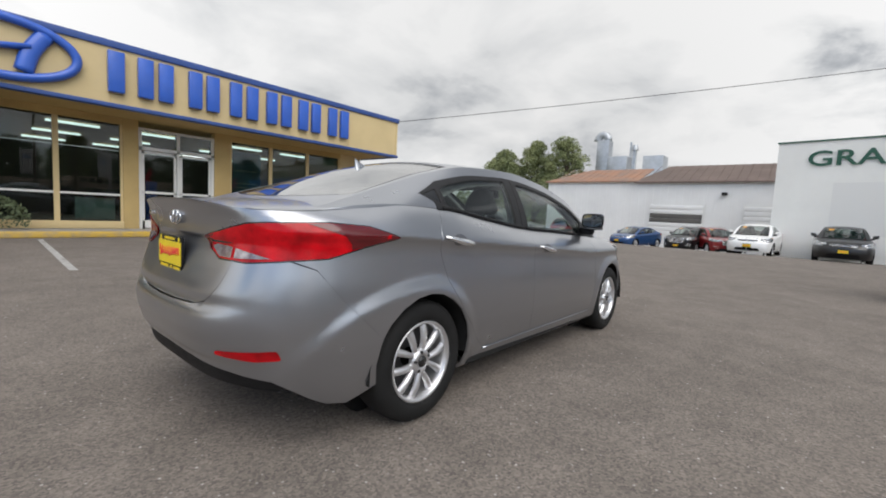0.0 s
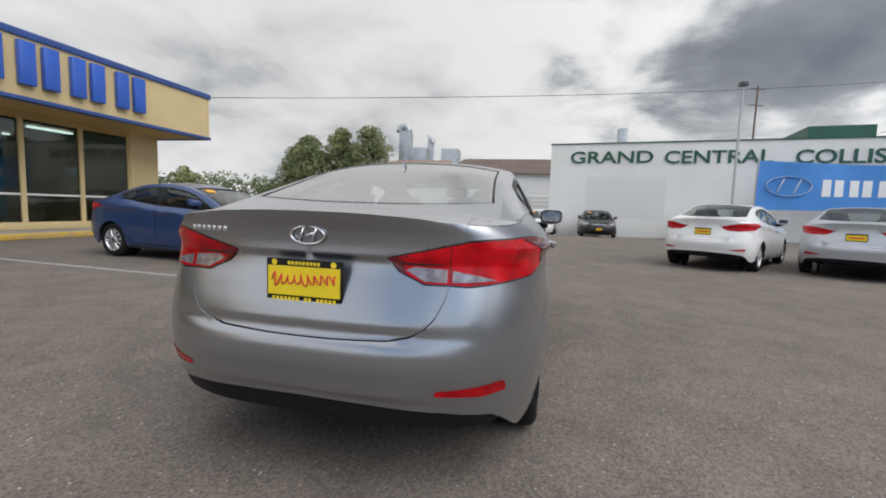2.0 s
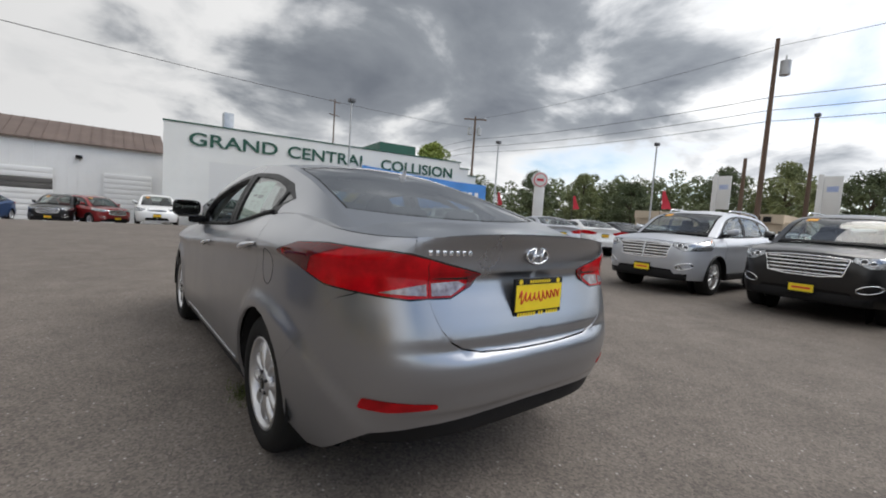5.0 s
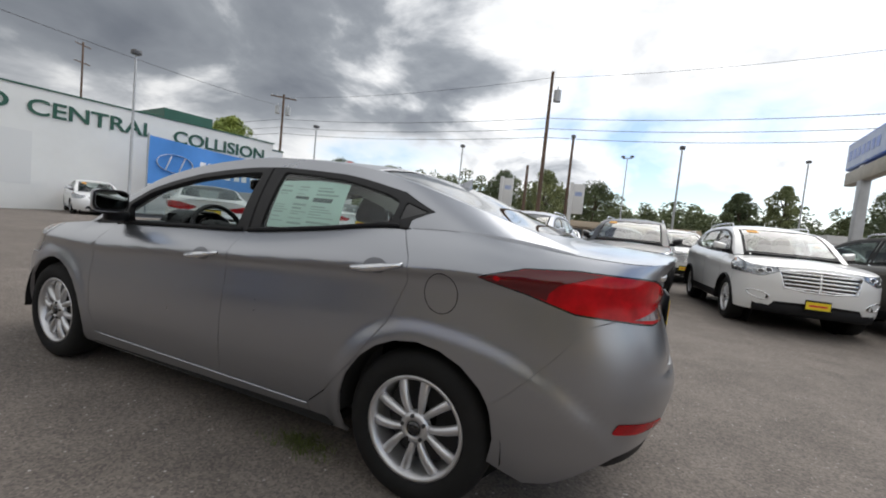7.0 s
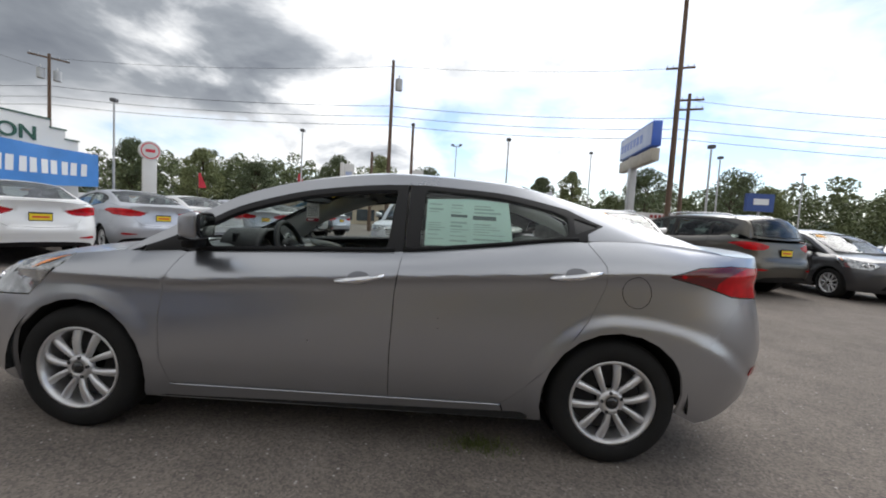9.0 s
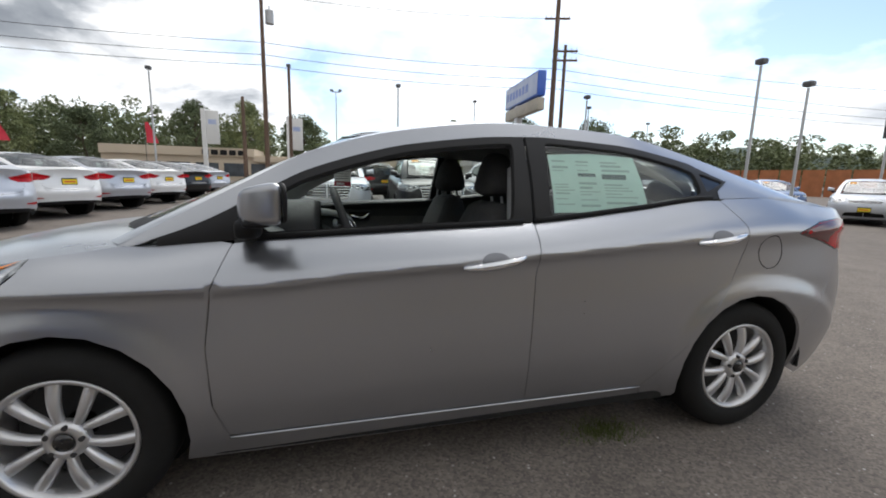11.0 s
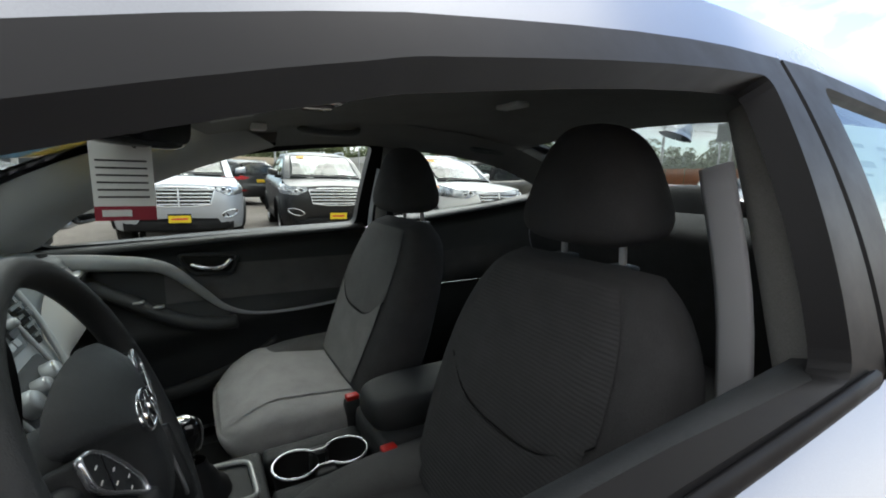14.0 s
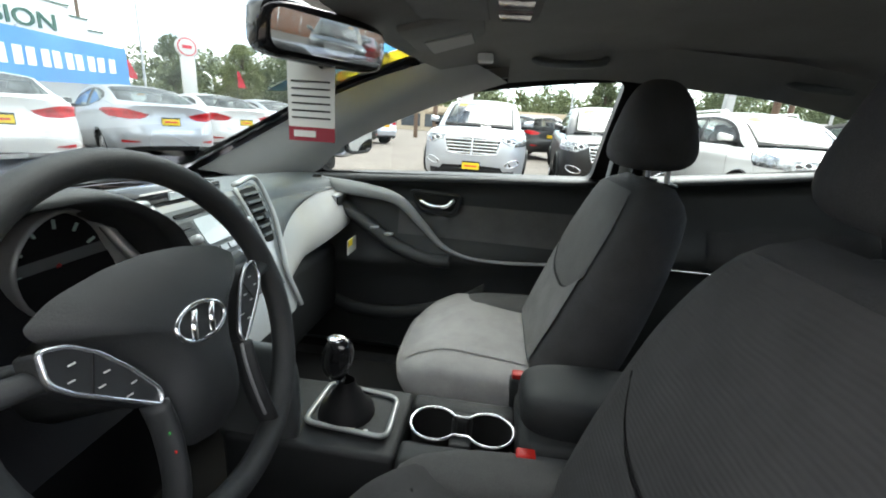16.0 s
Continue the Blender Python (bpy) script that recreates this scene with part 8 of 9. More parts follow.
def wheel_steering():
    c, n = Vector((-0.376, 0.445, 0.925)), Vector((0, -0.94, 0.342))
    up0, rt0, turn = Vector((0, 0.342, 0.94)), Vector((1, 0, 0)), radians(-3)
    rt, up = rt0 * math.cos(turn) + up0 * math.sin(turn), up0 * math.cos(turn) - rt0 * math.sin(turn)
    base = new("steering_wheel")
    base.parent = hero

    def at(x, y, h=0.0):
        return c + rt * x + up * y + n * h

    tube("wheel_rim", [at(0.186 * math.cos(a), 0.186 * math.sin(a)) for a in np.linspace(0, 2 * math.pi, 56, endpoint=False)], [(0.0165, 0.0150)] * 56, M["soft_black"], base, "black moulded steering wheel rim", n=14, closed=True)
    # boss: a soft shield, wide above and narrow below
    half = [(0.0, 0.092), (0.05, 0.088), (0.10, 0.077), (0.126, 0.062), (0.122, 0.050), (0.094, 0.029), (0.074, 0.0), (0.058, -0.034), (0.054, -0.075), (0.042, -0.106), (0.0, -0.116)]
    edge = half + [(-x, y) for x, y in half[-2:0:-1]]
    edge = rounded(edge, 0.012)

    def boss(u, v):
        x, y = edge[int(round(u * len(edge))) % len(edge)]
        return at(x * v, y * v, 0.034 * (1 - v**3.0) + 0.002)

    grid_part("wheel_boss", boss, len(edge), 10, M["soft_black"], base, "black airbag cover")
    q = Matrix(((*rt, 0), (*up, 0), (*n, 0), (0, 0, 0, 1))).transposed()
    # spokes: a dark key pod with a thin silver rim, and a lower arm
    for s in (-1, 1):
        tube("wheel_spoke", [at(s * 0.085, 0.0, 0.004), at(s * 0.13, 0.022, 0.002), at(s * 0.182, 0.030, 0.0)], [(0.010, 0.010), (0.011, 0.010), (0.013, 0.010)], M["soft_black"], base, n=12)
        pod = rounded([(s * x, y) for x, y in ((0.060, -0.030), (0.077, 0.0), (0.096, 0.025), (0.114, 0.040), (0.134, 0.045), (0.137, 0.020), (0.126, 0.006), (0.099, -0.016), (0.077, -0.034), (0.064, -0.044))], 0.006)
        verts = [at(x, y, 0.020 - 0.06 * max(0, abs(x) - 0.10)) for x, y in pod]
        low = [at(x, y, -0.006) for x, y in pod]
        m = len(pod)
        mesh_part("key_pod", verts + low, [tuple(range(m))] + [(i, (i + 1) % m, m + (i + 1) % m, m + i) for i in range(m)], M["soft_black"], base, "black key pod on the wheel spoke", smooth=False)
        tube("spoke_inlay", [v + n * 0.0008 for v in verts], (0.0036, 0.0022), M["chrome_soft"], base, "silver spoke inlay", n=8, closed=True)
        for x, y in ((0.079, -0.012), (0.087, -0.020), (0.096, 0.008), (0.104, -0.001), (0.117, 0.026), (0.122, 0.014)):
            bm = bmesh.new()
            box(bm, -0.0028, 0.0028, -0.0006, 0.0006, 0.0, 0.0008, 0, Matrix.Translation(at(s * x, y, 0.0205 - 0.06 * max(0, x - 0.10))) @ q)
            part("key_mark", bm, M["white_card"], base)
        tube("key_gap", [at(s * 0.099, 0.026, 0.0198), at(s * 0.112, -0.004, 0.0196)], 0.0007, M["liner"], base, n=5)
        arm = smooth_line([at(s * 0.066, -0.042, 0.015), at(s * 0.064, -0.075, 0.012), at(s * 0.070, -0.125, 0.006), at(s * 0.085, -0.165, -0.004)], 5)
        tube("lower_spoke", arm, (0.015, 0.008), M["soft_black"], base, n=10)
        tube("spoke_inlay", [Vector(v) + rt * (s * -0.008) + n * 0.006 for v in arm[:-3]], (0.0025, 0.002), M["silver_trim"], base, n=6)
    for k, (y, m_) in enumerate(((-0.056, "white_card"), (-0.071, "green_key"), (-0.090, "red_button"))):
        bm = bmesh.new()
        box(bm, -0.0045, 0.0045, -0.0012, 0.0012, 0, 0.0015, 0, Matrix.Translation(at(-0.065 - 0.001 * k, y, 0.0225 - 0.001 * k)) @ q)
        part("key_mark", bm, M[m_], base)
    ring = [at(0.034 * math.cos(a), 0.010 + 0.0185 * math.sin(a), 0.036) for a in np.linspace(0, 2 * math.pi, 28, endpoint=False)]
    badge = tube("wheel_badge", ring, 0.0028, M["chrome"], base, "oval chrome badge", n=6, closed=True)
    for x in (-0.013, 0.013):
        tube("badge_bar", [at(x - 0.006, -0.004, 0.0365), at(x + 0.006, 0.024, 0.0365)], (0.004, 0.002), M["chrome"], badge, n=6)
    # column and stalks
    tube("steering_column", [at(0, -0.01, -0.02), at(0, -0.015, -0.16)], (0.058, 0.05), M["soft_black"], base, n=14)
    for s in (-1, 1):
        tube("stalk", [at(s * 0.05, 0.012, -0.055), at(s * 0.125, 0.030, -0.052), at(s * 0.20, 0.048, -0.046)], [0.008, 0.009, 0.012], M["soft_black"], base, "black column stalk", n=10)


wheel_steering()


def dashboard():
    base = new("dashboard")
    base.parent = hero

    def prof(x):
        """Profile of the pad at x: (y, z) from screen to its rear lip."""
        k = (abs(x) / 0.72) ** 2
        return [(1.22 - 0.16 * k, 0.918), (1.04 - 0.1 * k, 0.955 - 0.012 * k), (0.86 - 0.05 * k, 0.985 - 0.025 * k), (0.755, 0.992 - 0.035 * k), (0.705, 0.975 - 0.035 * k), (0.690, 0.945 - 0.03 * k)]

    def sheet(x, line, v):
        p = smooth_line([(a, b, 0) for a, b in line], 4)
        q = p[min(len(p) - 1, int(round(v * (len(p) - 1))))]
        return (x, q[0], q[1])

    grid_part("dash_pad", lambda u, v: sheet(-0.71 + 1.42 * u, prof(-0.71 + 1.42 * u), v), 24, 20, M["soft_grey"], base, "dark grey soft dash pad")

    def brow_z(u):
        return 0.74 + 0.19 * (1 - math.exp(-0.605 * u / 0.13))

    def face_y(u, z):
        return 0.690 - 0.55 * (0.945 - z) + 0.02 * u**4

    # the pad's face falls over the front and ends in a long curve, the pale panel below it
    def apron(u, v):
        x = 0.10 + 0.605 * u
        k = (x / 0.72) ** 2
        z0, z1 = 0.946 - 0.03 * k, brow_z(u)
        z = z0 + (min(z1, z0 - 0.002) - z0) * v
        return (x, face_y(u, z) - 0.010 * math.sin(math.pi * v), z)

    grid_part("dash_apron", apron, 20, 10, M["soft_grey"], base, "dark grey dash face")

    def fascia(u, v):
        x = 0.10 + 0.605 * u
        z0, z1 = brow_z(u) - 0.001, 0.738 + 0.050 * min(1.0, u / 0.32)
        z = z0 + (z1 - z0) * v
        return (x, face_y(u, z) - 0.014 * math.sin(math.pi * min(1, v * 0.85)) * (0.3 + 0.7 * u) + 0.020 * v**4, z)

    grid_part("dash_fascia", fascia, 24, 14, M["pale_trim"], base, "pale grey lower dash panel")
    grid_part("dash_fascia", lambda u, v: (-0.12 - 0.585 * u, 0.69 - 0.10 * v, 0.946 - 0.03 * u**2 - 0.19 * v), 16, 10, M["trim"], base)
    box_part("glove_box", 0.14, 0.70, 0.68, 0.9, 0.46, 0.72, M["soft_black"], base, bevel=0.03)
    box_part("knee_panel", -0.70, -0.14, 0.68, 0.9, 0.46, 0.76, M["trim"], base, bevel=0.03)
    box_part("bulkhead", -0.72, 0.72, 0.90, 1.15, 0.2, 0.92, M["liner"], base)
    # instrument hood and dials
    hood = smooth_line([(-0.555, 0.0, 0.88), (-0.54, 0.0, 0.985), (-0.46, 0.0, 1.05), (-0.37, 0.0, 1.062), (-0.28, 0.0, 1.052), (-0.20, 0.0, 1.0), (-0.178, 0.0, 0.93), (-0.19, 0.0, 0.87)], 5)
    verts, faces = [], []
    for x, _, z in hood:
        verts += [(x, 0.80, z * 0.97 + 0.025), (x, 0.60, z), (x * 0.97 - 0.011, 0.565, z - 0.010), (x * 0.96 - 0.014, 0.60, z - 0.02), (x * 0.95 - 0.018, 0.72, z - 0.025)]
    for i in range(len(hood) - 1):
        for j in range(4):
            faces.append((i * 5 + j, i * 5 + j + 1, i * 5 + 6 + j, i * 5 + 5 + j))
    mesh_part("instrument_hood", verts, faces, M["soft_black"], base, "black instrument hood")
    box_part("instrument_panel", -0.54, -0.19, 0.71, 0.73, 0.85, 1.03, M["trim"], base)
    for x in (-0.46, -0.275):
        m = Matrix.Translation((x, 0.70, 0.945)) @ Matrix.Rotation(radians(-90), 4, "Z")
        lathe("dial_ring", [(0.072, 0.0), (0.078, 0.030), (0.074, 0.036), (0.068, 0.0)], M["silver_trim"], base, n=32, m=m)
        lathe("dial_face", [(0.070, 0.004), (0.001, 0.004)], M["trim"], base, n=32, m=m)
        for i in range(9):
            a = radians(215 - i * 32)
            bm = bmesh.new()
            rod(bm, (x + 0.048 * math.cos(a), 0.693, 0.945 + 0.048 * math.sin(a)), (x + 0.060 * math.cos(a), 0.693, 0.945 + 0.060 * math.sin(a)), 0.0022, n=5)
            part("dial_mark", bm, M["paper_ink"], base)
        tube("dial_needle", [(x, 0.691, 0.945), (x - 0.045, 0.691, 0.918)], 0.0022, M["red_button"], base, n=5)
    # centre stack: silver surround, tall vents either side, display, keys
    tilt = Matrix.Translation((0.0, 0.650, 0.915)) @ Matrix.Rotation(radians(-30), 4, "X")

    def plate(name, outline, d0, d1, m_, label="", r=0.02):
        pts = rounded(outline, r)
        bm = bmesh.new()
        f = bm.faces.new([bm.verts.new((x, d0, z)) for x, z in pts])
        g_ = bmesh.ops.extrude_face_region(bm, geom=[f])
        bmesh.ops.translate(bm, vec=(0, d1 - d0, 0), verts=[v for v in g_["geom"] if isinstance(v, bmesh.types.BMVert)])
        bmesh.ops.recalc_face_normals(bm, faces=bm.faces)
        bm.transform(tilt)
        return part(name, bm, M[m_], base, label)

    plate("console_panel", [(-0.205, 0.095), (-0.12, 0.085), (0.12, 0.085), (0.205, 0.095), (0.19, 0.0), (0.135, -0.11), (0.11, -0.21), (-0.11, -0.21), (-0.135, -0.11), (-0.19, 0.0)], 0.0, 0.06, "silver_trim", "silver centre console surround", 0.03)
    plate("audio_panel", [(-0.108, 0.072), (0.108, 0.072), (0.102, -0.035), (-0.102, -0.035)], -0.004, 0.01, "soft_grey", "grey audio panel", 0.012)
    plate("disc_slot", [(-0.085, 0.064), (0.085, 0.064), (0.085, 0.057), (-0.085, 0.057)], -0.0065, 0.0, "liner", "", 0.003)
    plate("display", [(-0.050, 0.048), (0.050, 0.048), (0.048, -0.005), (-0.048, -0.005)], -0.0075, 0.0, "screen_face", "pale lit display", 0.006)
    plate("climate_panel", [(-0.098, -0.055), (0.098, -0.055), (0.085, -0.135), (-0.085, -0.135)], -0.004, 0.01, "soft_black", "black climate panel", 0.014)
    for i in range(4):
        for q in (-1, 1):
            plate("audio_key", [(q * 0.060, 0.046 - i * 0.0155), (q * 0.098, 0.047 - i * 0.0155), (q * 0.097, 0.035 - i * 0.0155), (q * 0.059, 0.034 - i * 0.0155)], -0.009, 0.0, "soft_black", "", 0.003)
    for i in range(6):
        x = -0.076 + i * 0.0255
        plate("audio_key", [(x, -0.014), (x + 0.021, -0.014), (x + 0.020, -0.026), (x + 0.001, -0.026)], -0.0085, 0.0, "silver_trim", "", 0.003)
    for x, z, r_ in ((-0.06, -0.095, 0.023), (0.06, -0.095, 0.023), (0.0, -0.095, 0.018), (-0.078, 0.010, 0.010), (0.078, 0.010, 0.010)):
        m = tilt @ Matrix.Translation((x, -0.004, z)) @ Matrix.Rotation(radians(-90), 4, "Z")
        lathe("control_knob", [(r_, 0.0), (r_ * 0.92, 0.016), (r_ * 0.75, 0.020), (0.001, 0.020)], M["silver_trim"], base, n=20, m=m)
    for q in (-1, 1):
        hole = [(q * 0.125, 0.080), (q * 0.192, 0.084), (q * 0.180, 0.005), (q * 0.150, -0.052), (q * 0.116, -0.045)]
        plate("air_vent", hole, -0.003, 0.01, "liner", "black air vent", 0.012)
        for i in range(6):
            z = 0.066 - i * 0.0195
            w0, w1 = 0.124 - 0.0012 * i, 0.190 - 0.0035 * i - 0.0008 * i * i
            plate("vent_slat", [(q * w0, z + 0.003), (q * w1, z + 0.003), (q * w1, z - 0.003), (q * w0, z - 0.003)], -0.012, 0.004, "soft_grey", "", 0.002)
        plate("vent_tab", [(q * 0.148, 0.016), (q * 0.168, 0.016), (q * 0.166, 0.000), (q * 0.146, 0.000)], -0.018, -0.004, "soft_black", "", 0.003)
        edge = smooth_line([tilt @ Vector(p) for p in ((q * 0.120, -0.004, 0.094), (q * 0.205, -0.006, 0.098), (q * 0.196, -0.008, 0.01), (q * 0.160, -0.008, -0.065), (q * 0.125, -0.006, -0.13), (q * 0.112, -0.004, -0.21))], 6)
        tube("panel_trim", edge, (0.008, 0.006), M["silver_trim"], base, "silver stack trim", n=8)
        edge = smooth_line([tilt @ Vector(p) for p in ((q * 0.116, -0.004, 0.088), (q * 0.112, -0.006, 0.02), (q * 0.106, -0.006, -0.045), (q * 0.095, -0.005, -0.145))], 6)
        tube("panel_trim", edge, (0.005, 0.004), M["silver_trim"], base, "silver stack trim", n=8)
    # clock strip on the pad, end vents
    box_part("clock_panel", -0.11, 0.11, 0.715, 0.790, 0.985, 1.010, M["gloss_black"], base, bevel=0.008)
    box_part("clock_display", -0.045, 0.045, 0.711, 0.716, 0.991, 1.004, M["screen_face"], base)
    for x0, y0 in ((0.655, 0.660), (-0.60, 0.660)):
        bm = bmesh.new()
        box(bm, x0 - 0.042, x0 + 0.042, y0 - 0.01, y0 + 0.02, 0.850, 0.905, 0.014)
        v = part("air_vent", bm, M["silver_trim"], base, smooth=True)
        for i in range(5):
            box_part("vent_slat", x0 - 0.036 + i * 0.017, x0 - 0.027 + i * 0.017, y0 - 0.014, y0 - 0.008, 0.862, 0.895, M["liner"], base)
    for i in range(4):
        box_part("demister_slot", 0.60 + i * 0.016, 0.608 + i * 0.016, 0.72, 0.77, 0.952, 0.962, M["liner"], base)
    # hang tag under the dash edge
    note = box_part("paper_note", 0.560, 0.645, 0.592, 0.5945, 0.712, 0.762, M["white_card"], base, "white and yellow paper note", m=None)
    box_part("note_stripe", 0.560, 0.600, 0.589, 0.5915, 0.742, 0.763, M["yellow"], note)


dashboard()


def console():
    base = new("centre_console")
    base.parent = hero
    x = -0.02
    for name, x0, x1, y0, y1, z1 in (("console_front", -0.105, 0.105, 0.262, 0.60, 0.565), ("console_rear", -0.105, 0.105, -0.35, 0.030, 0.565), ("console_rail", -0.105, -0.044, 0.031, 0.261, 0.565), ("console_rail", 0.053, 0.105, 0.031, 0.261, 0.565), ("cup_floor", -0.043, 0.052, 0.031, 0.261, 0.495)):
        box_part(name, x + x0, x + x1, y0, y1, 0.30, z1, M["soft_black"], base, "black plastic console", bevel=0.012)
    # shift gate
    gate = rounded([(x - 0.068, 0.285), (x + 0.055, 0.290), (x + 0.080, 0.450), (x - 0.055, 0.455)], 0.022)
    pts = [(a, b, 0.578) for a, b in gate]
    tube("gate_trim", pts, (0.006, 0.005), M["silver_trim"], base, "silver gate trim", n=8, closed=True)
    mesh_part("gate_plate", [(a, b, 0.574) for a, b in gate], [tuple(range(len(gate)))], M["soft_black"], base, smooth=False)
    lathe("gear_boot", [(0.058, 0.574), (0.054, 0.588), (0.040, 0.600), (0.030, 0.622), (0.022, 0.63), (0.016, 0.650)], M["trim"], base, n=20, m=Matrix.Translation((x - 0.005, 0.385, 0)) @ Matrix.Rotation(radians(-90), 4, "Y") @ Matrix.Identity(4))
    tube("gear_lever", [(x - 0.005, 0.39, 0.60), (x - 0.008, 0.40, 0.675)], 0.010, M["chrome"], base, n=12)
    blob("gear_knob", (x - 0.010, 0.402, 0.700), (0.052, 0.062, 0.095), M["gloss_black"], base, "glossy black gear knob", power=2.3, m=Matrix.Rotation(radians(10), 4, "X"))
    blob("knob_cap", (x - 0.010, 0.404, 0.741), (0.032, 0.036, 0.014), M["chrome"], base, power=2.4, nu=16, nv=8)
    for i, (a, b) in enumerate(((-0.055, 0.33), (-0.055, 0.355), (-0.055, 0.38), (-0.055, 0.405))):
        box_part("gate_mark", x + a - 0.004, x + a + 0.004, b - 0.004, b + 0.004, 0.575, 0.577, M["white_card"], base)
    # cup holders
    for y in (0.202, 0.090):
        m = Matrix.Translation((x + 0.005, y, 0)) @ Matrix.Rotation(radians(-90), 4, "Y")
        lathe("cup_well", [(0.0475, 0.570), (0.0455, 0.53), (0.040, 0.5), (0.001, 0.5)], M["liner"], base, n=28, m=m)
    loop = []
    for cy, a0 in ((0.202, -145), (0.090, 35)):
        for k in range(25):
            a = radians(a0 + 290 * k / 24 if cy > 0.15 else 35 + 290 * k / 24)
            loop.append((x + 0.005 + 0.049 * math.sin(a), cy + 0.049 * math.cos(a), 0.570))
    tube("cup_ring", loop, (0.0032, 0.0032), M["chrome_soft"], base, "satin chrome cup holder ring", n=8, closed=True)
    for sx in (-1, 1):
        box_part("cup_bridge", x + 0.005 + sx * 0.022, x + 0.005 + sx * 0.050, 0.124, 0.168, 0.52, 0.566, M["soft_black"], base, bevel=0.004)
    blob("armrest", (x + 0.02, -0.14, 0.650), (0.165, 0.36, 0.098), M["soft_black"], base, "dark padded armrest lid", power=4.0, nu=32, nv=16)
    box_part("console_bin", x - 0.085, x + 0.105, -0.33, 0.04, 0.55, 0.62, M["soft_black"], base, bevel=0.02)
    tube("hand_brake", [(x - 0.122, -0.06, 0.535), (x - 0.124, 0.06, 0.552), (x - 0.124, 0.17, 0.562)], [0.013, 0.013, 0.016], M["soft_black"], base, "black hand brake lever", n=10)
    box_part("lever_button", x - 0.134, x - 0.114, 0.172, 0.186, 0.553, 0.571, M["chrome_soft"], base, bevel=0.004)
    for s in (-1, 1):
        xb = x - 0.104 if s < 0 else x + 0.145
        box_part("belt_buckle", xb - 0.014, xb + 0.014, 0.01, 0.05, 0.50, 0.612, M["soft_black"], base, bevel=0.006)
        box_part("buckle_button", xb - 0.012, xb + 0.012, 0.012, 0.046, 0.612, 0.624, M["red_button"], base, "red buckle button", bevel=0.003)
    blob("console_side", (x - 0.080, 0.535, 0.635), (0.03, 0.17, 0.24), M["soft_grey"], base, power=4)
    box_part("sill_clip", x - 0.100, x - 0.092, 0.485, 0.525, 0.610, 0.622, M["chrome"], base, bevel=0.003)


console()


